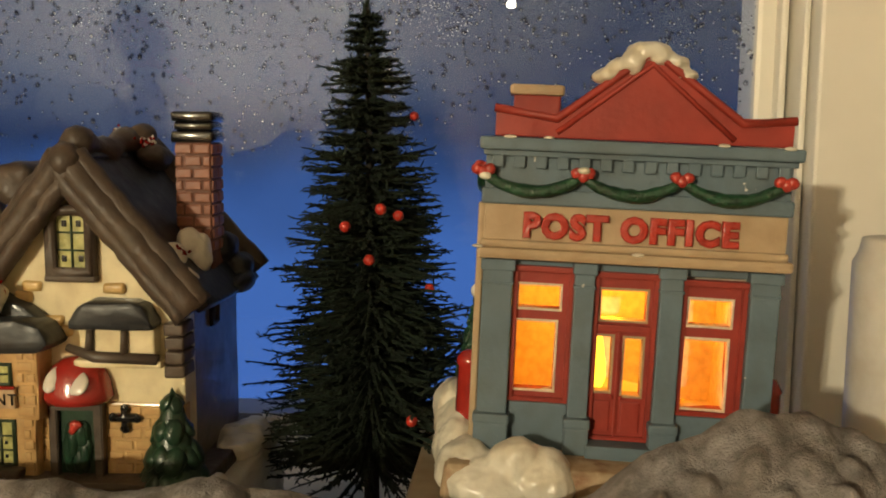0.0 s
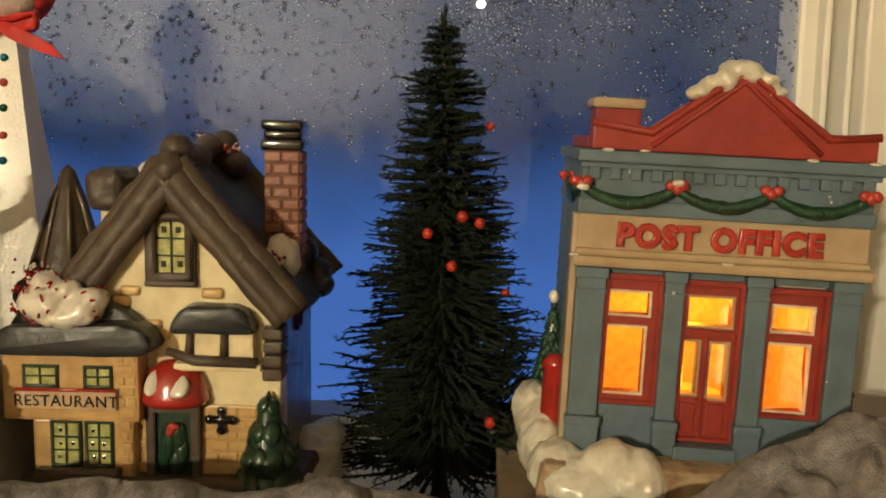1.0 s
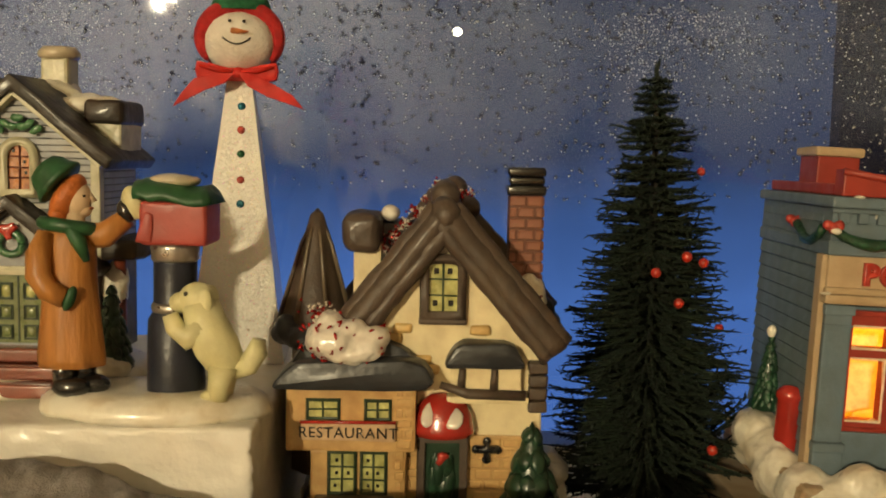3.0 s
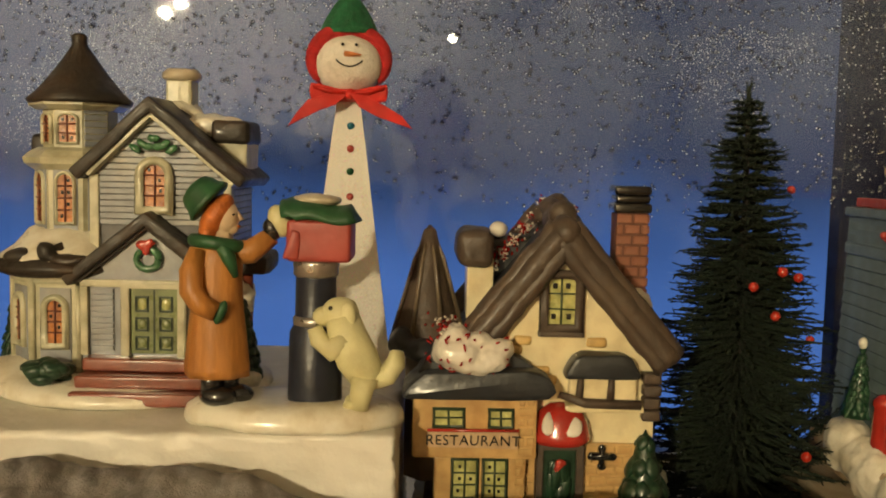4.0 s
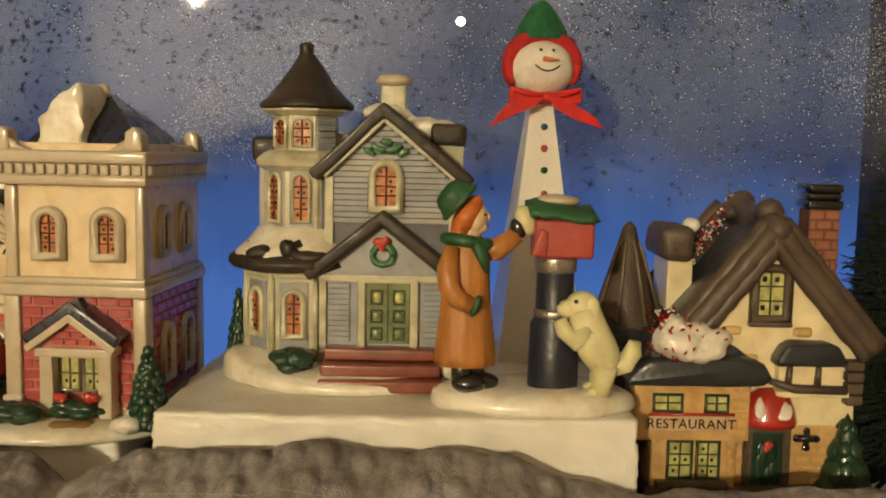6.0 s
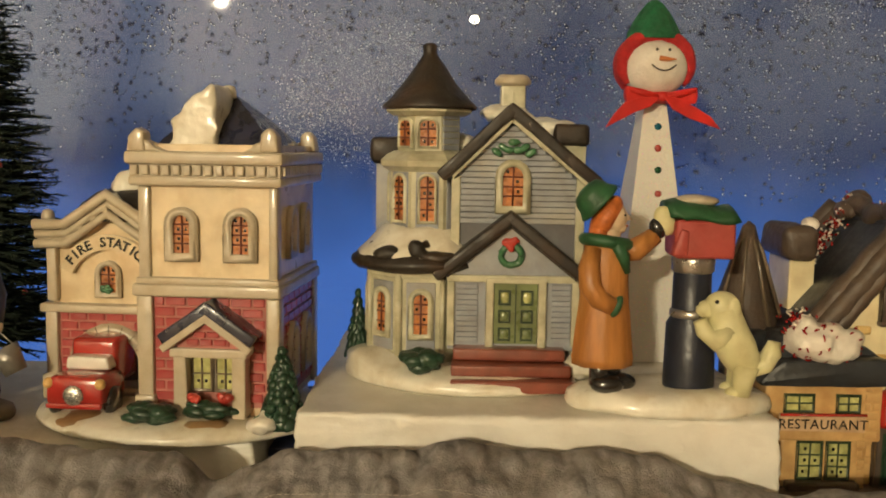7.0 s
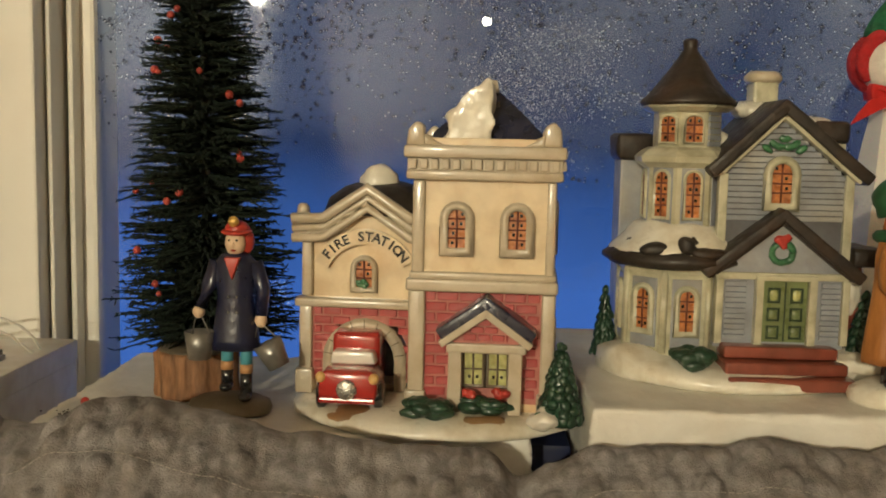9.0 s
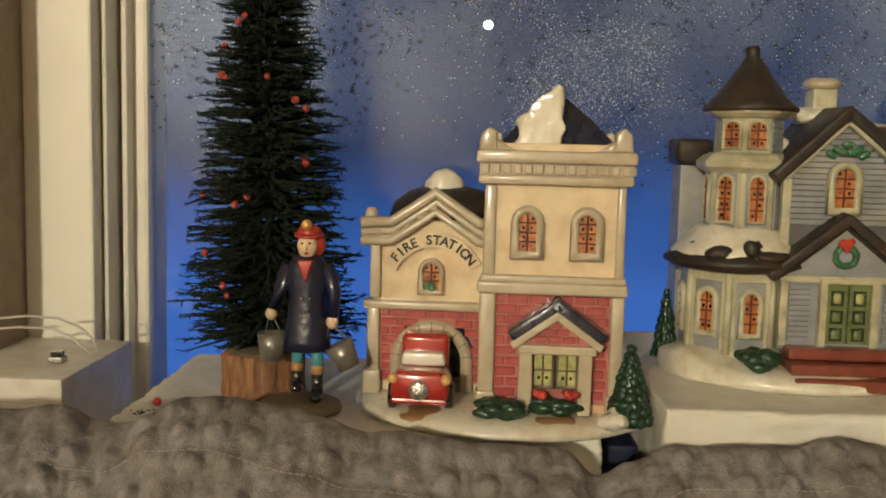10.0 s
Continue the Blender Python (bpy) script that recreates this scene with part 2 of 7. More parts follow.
def tube(pts, r, bm=None, mi=0, seg=8):
    """A rod along points; r may be one radius or one a point."""
    bm = bm or bmesh.new()
    pts = [Vector(p) for p in pts]
    rs = [r] * len(pts) if isinstance(r, (int, float)) else r
    rings = []
    for i, p in enumerate(pts):
        d = (pts[min(i + 1, len(pts) - 1)] - pts[max(i - 1, 0)]).normalized()
        a = d.cross(Vector((0.31, 0.2, 0.93))).normalized()
        b = d.cross(a)
        rings.append([bm.verts.new(p + rs[i] * (math.cos(2 * math.pi * k / seg) * a + math.sin(2 * math.pi * k / seg) * b)) for k in range(seg)])
    fs = [bm.faces.new(rings[0]), bm.faces.new(rings[-1][::-1])]
    for a, b in zip(rings, rings[1:]):
        fs += [bm.faces.new((a[k], a[(k + 1) % seg], b[(k + 1) % seg], b[k])) for k in range(seg)]
    for f in fs:
        f.material_index = mi
        f.smooth = True
    return bm


def shift(bm, vec, turn=None):
    for v in bm.verts:
        v.co = (turn @ v.co if turn else v.co) + Vector(vec)
    return bm


def merge(bm, other):
    """Adds another bmesh and frees it."""
    me = bpy.data.meshes.new("piece")
    other.to_mesh(me)
    other.free()
    bm.from_mesh(me)
    bpy.data.meshes.remove(me)
    return bm


def lumpy(bm, amount, freq=80.0, cuts=0):
    """Uneven hand-cast surface."""
    if cuts:
        bmesh.ops.subdivide_edges(bm, edges=bm.edges[:], cuts=cuts, use_grid_fill=True)
    for v in bm.verts:
        v.co += amount * noise.noise_vector(v.co * freq)
    return bm


def letters(text, size, depth, spread=1.0, bold=0.03, soft=0.0):
    """Raised letters as a bmesh: x along the line from its middle, z up, facing -y."""
    cu = bpy.data.curves.new("letters", "FONT")
    cu.body, cu.size, cu.extrude, cu.align_x, cu.space_character = text, size, depth, "CENTER", spread
    cu.offset, cu.bevel_depth, cu.bevel_resolution = size * bold, soft, 1
    cu.resolution_u = 3
    ob = bpy.data.objects.new("letters", cu)
    scene.collection.objects.link(ob)
    bpy.context.view_layer.update()
    me = ob.evaluated_get(bpy.context.evaluated_depsgraph_get()).to_mesh()
    bm = bmesh.new()
    bm.from_mesh(me)
    bpy.data.objects.remove(ob)
    bpy.data.curves.remove(cu)
    for v in bm.verts:
        v.co = Vector((v.co.x, -v.co.z, v.co.y))
    return bm


# ---------------------------------------------------------------- the window and the room
SILL = -0.006
GLASS_Y = 0.552
LEFT, RIGHT, HEAD = -0.683, 0.165, 0.80


def structure(name, bm, material, label, smooth=False):
    return tagged(part(name, bm, material, None, label, smooth), kind="structure")


structure("floor", box(-2.6, 2.1, -3.6, 0.62, -0.86, -0.80), FLOORING, "dark wooden room floor")
structure("ceiling", box(-2.6, 2.1, -3.6, 0.62, 1.60, 1.66), WALL, "pale painted room ceiling")
structure("wall_west", box(-2.66, -2.6, -3.6, 0.62, -0.86, 1.66), WALL, "cream painted room wall")
structure("wall_east", box(2.1, 2.16, -3.6, 0.62, -0.86, 1.66), WALL, "cream painted room wall")
structure("wall_south", box(-2.66, 2.16, -3.66, -3.6, -0.86, 1.66), WALL, "cream painted room wall behind")
wb = box(-2.6, -0.742, 0.44, 0.62, -0.80, 1.60)
box(0.222, 2.1, 0.44, 0.62, -0.80, 1.60, bm=wb)
box(-0.742, 0.222, 0.44, 0.62, -0.80, SILL - 0.03, bm=wb)
box(-0.742, 0.222, 0.44, 0.62, HEAD + 0.04, 1.60, bm=wb)
structure("wall_north", wb, WALL_BEIGE, "beige painted wall round the window recess")
structure("window_sill", box(-0.742, 0.222, 0.27, 0.60, SILL - 0.03, SILL, 0.003), WHITE_WOOD, "white painted deep window sill")

window = tagged(new("window_1"), "white wooden window with a rain-beaded pane at dusk", "window", kind="structure")
for side, x in ((-1, LEFT), (1, RIGHT)):
    def sided(a, b):
        return (x + side * a, x + side * b) if side > 0 else (x - b, x - a)
    part("window_frame", box(*sided(-0.002, 0.034), 0.543, 0.585, SILL, HEAD, 0.0015), WHITE_WOOD, window)
    part("glazing_bead", box(*sided(-0.003, 0.002), 0.5435, 0.550, SILL, HEAD, 0.0012), WHITE_WOOD, window)
    part("trim", box(*sided(0.0060, 0.0100), 0.531, 0.5432, SILL, HEAD, 0.0016), WHITE_WOOD, window)
    part("trim", box(*sided(0.0122, 0.0156), 0.513, 0.5434, SILL, HEAD, 0.0015), WHITE_WOOD, window)
    part("casing", box(*sided(0.0164, 0.0592), 0.500, 0.60, SILL, HEAD, 0.002), WHITE_WOOD, window)
part("window_frame", box(LEFT, RIGHT, 0.535, 0.585, HEAD, HEAD + 0.04, 0.002), WHITE_WOOD, window)
part("bottom_rail", box(LEFT, RIGHT, 0.545, 0.585, SILL - 0.004, SILL + 0.004, 0.001), WHITE_WOOD, window)
pane = part("pane", box(LEFT - 0.001, RIGHT + 0.001, GLASS_Y, GLASS_Y + 0.004, SILL, HEAD), PANE, window, "rain-beaded glass pane")
pane.visible_shadow = False

# far outside
structure("backdrop", box(-45, 45, 40, 40.5, -30, 34), dusk_material(), "blue dusk over snow seen through the glass")
# Added panel: darkens the pane's right side, where the room's reflection stops.
structure("dark_panel_outside", box(1.29, 5.0, 3.4, 3.5, -3.0, 4.0, 0.01), paint("dark_panel_navy", (0.016, 0.020, 0.045), 0.8, 0.2, 2, 0.2, 9, stretch=(1, 1, 6)), "added dark panel outside, for where the room's reflection ends")
LAMP_GLOW = glow("street_lamp_glow", (1.0, 0.86, 0.58), 12)
LAMP_POST = paint("dark_lamp_post", (0.05, 0.05, 0.06), 0.6, 0.2, 3, 0.1, 8)


def street_lamp(place, size):
    ob = thing("street_lamp", (place[0], place[1], -6.0), 0, "lit street lamp on a dark post outside", "street lamp", "street lamps")
    h = place[2] + 6.0
    part("pole", tube([(0, 0, 0), (0, 0, h - size)], [0.003, 0.003]), LAMP_POST, ob)
    part("lantern", ball((0, 0, h), (size, size, size * 0.9)), LAMP_GLOW, ob, "glowing round lantern", True)
    return ob


street_lamp((0.125, 30, 4.20), 0.15)


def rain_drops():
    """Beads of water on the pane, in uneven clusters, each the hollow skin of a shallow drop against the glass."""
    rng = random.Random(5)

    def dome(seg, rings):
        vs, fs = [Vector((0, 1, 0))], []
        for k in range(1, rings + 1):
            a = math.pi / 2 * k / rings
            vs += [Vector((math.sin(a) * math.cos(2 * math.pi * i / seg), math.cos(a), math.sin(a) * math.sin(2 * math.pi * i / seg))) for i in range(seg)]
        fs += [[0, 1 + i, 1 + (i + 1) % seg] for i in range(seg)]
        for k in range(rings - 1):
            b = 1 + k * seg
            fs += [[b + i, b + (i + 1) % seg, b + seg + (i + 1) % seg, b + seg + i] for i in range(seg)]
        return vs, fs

    big, glints = dome(12, 4), []
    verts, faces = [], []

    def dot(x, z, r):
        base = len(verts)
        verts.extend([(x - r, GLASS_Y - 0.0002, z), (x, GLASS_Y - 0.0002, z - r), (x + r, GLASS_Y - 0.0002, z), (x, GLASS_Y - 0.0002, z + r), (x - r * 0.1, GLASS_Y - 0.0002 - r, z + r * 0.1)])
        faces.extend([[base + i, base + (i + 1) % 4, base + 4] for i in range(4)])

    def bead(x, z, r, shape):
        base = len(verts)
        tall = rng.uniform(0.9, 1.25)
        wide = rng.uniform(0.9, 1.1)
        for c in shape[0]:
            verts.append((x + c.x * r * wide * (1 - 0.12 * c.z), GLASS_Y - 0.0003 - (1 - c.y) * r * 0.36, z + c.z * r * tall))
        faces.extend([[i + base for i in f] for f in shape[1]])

    def finish(name, material, label):
        me = bpy.data.meshes.new(name)
        me.from_pydata(verts, [], faces)
        me.shade_smooth()
        me.materials.append(material)
        ob = new(name, me)
        ob.parent = window
        ob.visible_shadow = False
        verts.clear()
        faces.clear()
        return tagged(ob, label, kind="stuff")

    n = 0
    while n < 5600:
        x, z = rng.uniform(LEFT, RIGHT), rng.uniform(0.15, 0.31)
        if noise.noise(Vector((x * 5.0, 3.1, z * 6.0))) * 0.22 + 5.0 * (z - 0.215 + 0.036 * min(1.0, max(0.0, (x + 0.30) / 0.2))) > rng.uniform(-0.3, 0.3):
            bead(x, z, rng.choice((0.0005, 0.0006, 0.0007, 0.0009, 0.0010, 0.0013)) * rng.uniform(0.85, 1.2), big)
            # White dot low on each drop stands in for its lamp glint.
            glints.append((x + rng.uniform(-0.0006, 0.0004), z - rng.uniform(0.0004, 0.0008), rng.uniform(0.00034, 0.00062)))
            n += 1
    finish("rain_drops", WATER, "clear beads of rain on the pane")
    for x, z, r in glints:
        dot(x, z, r)
    n = 0
    while n < 5500:
        x, z = rng.uniform(LEFT, RIGHT), rng.uniform(0.15, 0.31)
        if noise.noise(Vector((x * 6.0 + 4.0, 8.3, z * 9.0))) + 0.35 * noise.noise(Vector((x * 22.0, 1.3, z * 40.0))) + 0.6 * (z - 0.245) > rng.uniform(0.18, 0.50):
            dot(x, z, rng.uniform(0.00015, 0.00038))
            n += 1
    finish("fine_mist_and_glints", MIST_GLINT, "fine misted beads on the pane and white glint dots on the drops")


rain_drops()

# ---------------------------------------------------------------- supports and cloth


def foam_block(name, x0, x1, y0, y1, top, label, seed):
    ob = thing(name, ((x0 + x1) / 2, (y0 + y1) / 2, SILL), 0, label, "foam block", "foam blocks")
    w, d, h = (x1 - x0) / 2, (y1 - y0) / 2, top - SILL
    bm = box(-w, w, -d, d, 0, h, 0.0018, segs=2)
    bmesh.ops.subdivide_edges(bm, edges=[e for e in bm.edges if e.calc_length() > 0.02], cuts=46, use_grid_fill=True)
    off = Vector((seed, seed * 2.0, 0))
    for v in bm.verts:
        if v.co.z > 0.004:
            rim = sum((abs(v.co.x) > w - 0.004, abs(v.co.y) > d - 0.004, v.co.z > h - 0.004))
            k = noise.noise_vector((v.co + off) * 45) * 0.0016 + noise.noise_vector((v.co + off) * 160) * 0.0008
            k += noise.noise_vector((v.co + off) * 420) * (0.0013 if rim > 1 else 0.0003)
            if v.co.z > h - 0.0045:
                k.z = min(k.z, 0.0) * 0.8
            v.co += k
    part("block", bm, FOAM, ob, smooth=True)
    return ob


foam_block("foam_block", -0.388, -0.1945, 0.303, 0.475, 0.078, "rough-cut white foam block under the grey house", 3.0)
foam_block("foam_block", -0.627, -0.410, 0.325, 0.47, 0.058, "rough-cut white foam block under the red brick station", 9.0)
foam_block("foam_slab", -0.188, -0.072, 0.330, 0.44, 0.030, "low white foam slab under the cottage", 14.0)

CREST = [(-0.76, 0.074), (-0.654, 0.075), (-0.632, 0.077), (-0.616, 0.070), (-0.602, 0.070), (-0.582, 0.080), (-0.564, 0.082),
         (-0.528, 0.075), (-0.510, 0.070), (-0.464, 0.065), (-0.430, 0.064), (-0.417, 0.054), (-0.406, 0.060), (-0.386, 0.068),
         (-0.342, 0.069), (-0.331, 0.072), (-0.287, 0.068), (-0.276, 0.071), (-0.252, 0.069), (-0.222, 0.059), (-0.200, 0.054),
         (-0.153, 0.055), (-0.131, 0.059), (-0.110, 0.057), (-0.083, 0.054), (-0.060, 0.060), (-0.039, 0.056), (-0.003, 0.050),
         (0.030, 0.050), (0.049, 0.056), (0.083, 0.077), (0.101, 0.086), (0.115, 0.085), (0.128, 0.080), (0.139, 0.075), (0.23, 0.055)]


def crest(x):
    for (x0, z0), (x1, z1) in zip(CREST, CREST[1:]):
        if x <= x1:
            k = max(0.0, (x - x0) / (x1 - x0))
            k = k * k * (3 - 2 * k)
            return z0 + (z1 - z0) * k
    return CREST[-1][1]


def dimple_cloth():
    """Plush throw bunched along the front of the sill: a crest, folds, and rows of raised dots."""
    nx, nv = 760, 110
    verts, faces = [], []
    for i in range(nx):
        x = -0.74 + 0.958 * i / (nx - 1)
        top = crest(x)
        for j in range(nv):
            v = j / (nv - 1)
            s = -0.035 + 0.21 * v
            if s < 0:
                y, z = 0.290 - s * 0.45, top - 0.9 * (-s) ** 1.35 * 3.2
                ny, nz = 0.5, 0.86
            else:
                y, z = 0.290 - 0.055 * (1 - math.exp(-s * 22)) - 0.25 * s, top - 0.6 * s * s / (s + 0.022) - 0.25 * s
                ny, nz = -0.7, 0.7
            fold = (0.0055 + 0.007 * max(0.0, min(1.0, (-0.56 - x) / 0.05))) * noise.noise(Vector((x * 26, s * 20, 1.7))) + 0.0048 * noise.noise(Vector((x * 70, s * 60, 4.2))) + 0.0014 * noise.noise(Vector((x * 210, s * 200, 7.7)))
            fold *= min(1.0, 0.35 + abs(s) * 25)
            row = s / 0.0110
            col = x / 0.0140 + 0.5 * (math.floor(row) % 2) + 0.25 * noise.noise(Vector((x * 12, s * 12, 9)))
            du, dv = col - math.floor(col) - 0.5, row - math.floor(row) - 0.5
            r = math.sqrt(du * du * 1.3 + dv * dv)
            dot = 0.0050 * (max(0.0, 1 - (r / 0.40) ** 2) - 0.35 * max(0.0, 1 - abs(r - 0.46) / 0.10)) * (0.62 + 0.95 * noise.noise(Vector((math.floor(col) * 3.1, math.floor(row) * 5.3, 2))))
            h = fold + (dot if s > 0.001 else dot * 0.3)
            verts.append((x, y + ny * h, z + nz * h))
    for i in range(nx - 1):
        for j in range(nv - 1):
            a = i * nv + j
            faces.append((a, a + 1, a + nv + 1, a + nv))
    me = bpy.data.meshes.new("plush_throw")
    me.from_pydata(verts, [], faces)
    me.shade_smooth()
    me.materials.append(CLOTH)
    ob = tagged(new("plush_throw", me), "bunched grey plush throw with raised dots along the sill", "throw blanket")
    mod = ob.modifiers.new("thickness", "SOLIDIFY")
    mod.thickness, mod.offset = 0.0025, -1
    return ob


throw = dimple_cloth()


def evergreen(name, place, height, reach, seed, label, berries, lean, berry_mat, low, bent=None):
    """Bottle-brush tree: tapering wire trunk, whorls of stiff tapering bristle tufts, loose berries."""
    rng = random.Random(seed)
    ob = thing(name, place, 0, label, "decorative tree", "brush trees")
    axis = [Vector((lean[0] * t * t, lean[1] * t, height * t)) for t in [i / 12 for i in range(13)]]
    part("trunk", tube(axis, [0.0038 - 0.0028 * i / 12 for i in range(13)]), BARK, ob)

    def at(t):
        return Vector((lean[0] * t * t, lean[1] * t, height * t))

    verts, faces = [], []

    def spike(a, b, w, flat=0.6):
        d = b - a
        s = d.cross(Vector((0, 0, 1)))
        if s.length < 1e-7:
            s = Vector((1, 0, 0))
        s = s.normalized() * w
        u = Vector((0, 0, 1)) * w * flat
        m = a + d * 0.55
        k = len(verts)
        verts.extend([tuple(q) for q in (a + s * 0.6, a + u * 0.6, a - s * 0.6, a - u * 0.6, m + s, m + u, m - s, m - u, b)])
        for i in range(4):
            j = (i + 1) % 4
            faces.append((k + i, k + j, k + 4 + j, k + 4 + i))
            faces.append((k + 4 + i, k + 4 + j, k + 8))

    def frond(a, d, ln, w, droop):
        """A stiff bristle that bends a little on its way out, with short hairs along it."""
        mid = a + d * ln * 0.55
        end = mid + (d + Vector((0, 0, droop))).normalized() * ln * 0.45
        s = d.cross(Vector((0, 0, 1))).normalized()
        k = len(verts)
        for p, q in ((a, 0.8), (mid, 1.0), (end, 0.35)):
            verts.extend([tuple(p + s * w * q), tuple(p + Vector((0, 0, w * q * 0.8))), tuple(p - s * w * q), tuple(p - Vector((0, 0, w * q * 0.8)))])
        for r in (0, 4):
            for i in range(4):
                j = (i + 1) % 4
                faces.append((k + r + i, k + r + j, k + r + 4 + j, k + r + 4 + i))
        faces.append((k + 8, k + 9, k + 10, k + 11))
        for q in range(int(7 + ln * 420)):
            f = rng.uniform(0.2, 1.0)
            o = a + (mid - a) * (f / 0.55) if f < 0.55 else mid + (end - mid) * ((f - 0.55) / 0.45)
            e = d + Vector((rng.gauss(0, 0.42), rng.gauss(0, 0.42), rng.gauss(0, 0.38)))
            spike(o, o + e.normalized() * rng.uniform(0.0020, 0.0044), 0.00055)

    levels = int(height / 0.0040)
    for n in range(levels):
        t = low + (1 - low) * (n + rng.random() * 0.5) / levels
        r = reach(t) * (0.95 + 0.22 * noise.noise(Vector((t * 19, seed, 0))))
        count = max(9, int(8 + 620 * r * (0.50 + 0.50 * min(1.0, t / 0.45))))
        turn0 = rng.uniform(0, 6.28)
        sag = rng.gauss(-0.02, 0.04) - 0.13 * (1 - t)
        for k in range(count):
            ang = turn0 + 2 * math.pi * (k + rng.uniform(-0.45, 0.45)) / count
            ln = r * rng.uniform(0.72, 1.08) * (1.0 + 0.30 * noise.noise(Vector((math.cos(ang) * 2.2, math.sin(ang) * 2.2, t * 12 + seed))))
            rise, droop = sag + rng.gauss(0.03, 0.05), rng.gauss(0.06, 0.10)
            if bent and bent[0] < t < bent[1] and abs(math.sin(ang)) < 0.55 and math.cos(ang) > 0:
                rise, droop = rise + rng.uniform(0.1, 0.45), droop + rng.uniform(0.4, 0.9)
            d = Vector((math.cos(ang), math.sin(ang), rise)).normalized()
            frond(at(t) + d * r * 0.05, d, ln, rng.uniform(0.00070, 0.00120), droop)
        for k in range(16):
            ang = rng.uniform(0, 2 * math.pi)
            spike(at(t), at(t) + Vector((math.cos(ang), math.sin(ang), rng.gauss(0, 0.22))) * r * rng.uniform(0.35, 0.66), 0.0017, 0.9)
    tip = at(1.0)
    for k in range(26):
        a = tip - Vector((0, 0, 0.012 * rng.random()))
        spike(a, a + Vector((rng.gauss(0, 0.0022), rng.gauss(0, 0.0022), 0.008)), 0.0006)
    me = bpy.data.meshes.new("crown")
    me.from_pydata(verts, [], faces)
    me.materials.append(GREEN_DARK)
    crown = new("crown", me)
    crown.parent = ob
    tagged(crown, "dark green bristle branches", kind="stuff")
    for x, z, depth, r in berries:
        part("berry", ball((x, depth, z), r, rough=0.06, seg=10, ring=7, freq=300), berry_mat, ob, "small red berry", True)
    return ob


def reach_slim(t):
    return 0.003 + 0.056 * (1 - max(t, 0.12)) ** 0.74


def reach_wide(t):
    return 0.004 + 0.047 * (1 - t) ** 0.62


evergreen("bristle_tree", (-0.0287, 0.425, SILL), 0.222, reach_slim, 11, "dark green bristle tree with red berries on the sill",
          [(0.0080, 0.139, -0.030, 0.0025), (0.0152, 0.1365, -0.031, 0.0023), (-0.0060, 0.132, -0.033, 0.0024), (0.0040, 0.119, -0.035, 0.0024),
           (0.0190, 0.1765, -0.006, 0.0020), (0.0270, 0.1055, -0.019, 0.0021), (0.0215, 0.0535, -0.036, 0.0025)], (-0.002, 0.0), BERRY, 0.10, (0.14, 0.30))

rb = random.Random(21)
cluster = []
for k in range(17):
    ang, t = rb.uniform(-2.6, -0.5), rb.uniform(0.12, 0.97)
    rr = reach_wide(t) * 0.80
    for q in range(rb.choice((1, 2, 2, 3))):
        cluster.append((rr * math.cos(ang) + rb.uniform(-0.005, 0.005), 0.02 + 0.235 * t + rb.uniform(-0.005, 0.005), rr * math.sin(ang), rb.uniform(0.0013, 0.0021)))
evergreen("bristle_tree", (-0.573, 0.418, 0.058), 0.258, reach_wide, 29, "tall dark bristle tree with clusters of dull red berries",
          cluster, (-0.004, 0.0), BERRY_DIM, 0.09)


def led_candle(place):
    ob = thing("led_candle", place, 0, "white plastic battery candle with a frosted tip", "candle")
    part("candle_body", lathe([(0.0205, 0), (0.0215, 0.002), (0.0215, 0.1235), (0.0195, 0.1275), (0.0185, 0.1325), (0.009, 0.1330), (0.006, 0.131)], 40), CANDLE, ob, smooth=True)
    part("flame_tip", lathe([(0.0060, 0.129), (0.0078, 0.135), (0.0080, 0.143), (0.0062, 0.149), (0.003, 0.153), (0, 0.154)], 20), BULB, ob, "frosted plastic flame tip", True)
    return ob


led_candle((0.1785, 0.37, SILL))

# ---------------------------------------------------------------- house paints
PO_BLUE = paint("slate_blue_paint", (0.120, 0.175, 0.215), 0.55, 0.12, 70, 0.25, 380, stain=(0.15, 0.20, 0.23), amount=0.5, sscale=30, chip=(0.7, 0.68, 0.62))
PO_RED = paint("brick_red_paint", (0.33, 0.036, 0.022), 0.5, 0.12, 80, 0.2, 380, stain=(0.24, 0.03, 0.02), amount=0.5)
PO_TAN = paint("tan_paint", (0.47, 0.355, 0.22), 0.55, 0.08, 70, 0.2, 380, stain=(0.38, 0.27, 0.15), amount=0.4)
LETTER_RED = paint("letter_red", (0.46, 0.04, 0.025), 0.3, 0.15, 300, 0.3, 500, coat=0.3)
GARLAND = paint("garland_green", (0.012, 0.06, 0.026), 0.35, 0.5, 420, 0.9, 900, coat=0.2)
BOW_RED = paint("bow_red", (0.48, 0.045, 0.03), 0.35, 0.2, 300, 0.3, 600, coat=0.2)
INSIDE = paint("unpainted_plaster", (0.80, 0.70, 0.55), 0.8, 0.1, 60, 0.3, 300, stain=(0.5, 0.35, 0.2), amount=0.3, sscale=150)
SPECK = paint("speckled_base", (0.46, 0.35, 0.22), 0.6, 0.2, 60, 0.4, 300, stain=(0.22, 0.09, 0.04), amount=0.9, sscale=150)
CARD = paint("beige_card", (0.42, 0.35, 0.25), 0.7, 0.08, 30, 0.1, 200)
CARD_GREEN = paint("dark_green_print", (0.01, 0.03, 0.015), 0.5, 0.2)
CREAM = paint("cream_glaze", (0.84, 0.74, 0.47), 0.38, 0.06, 60, 0.35, 220, stain=(0.72, 0.54, 0.26), amount=0.35, sscale=45, coat=0.25)
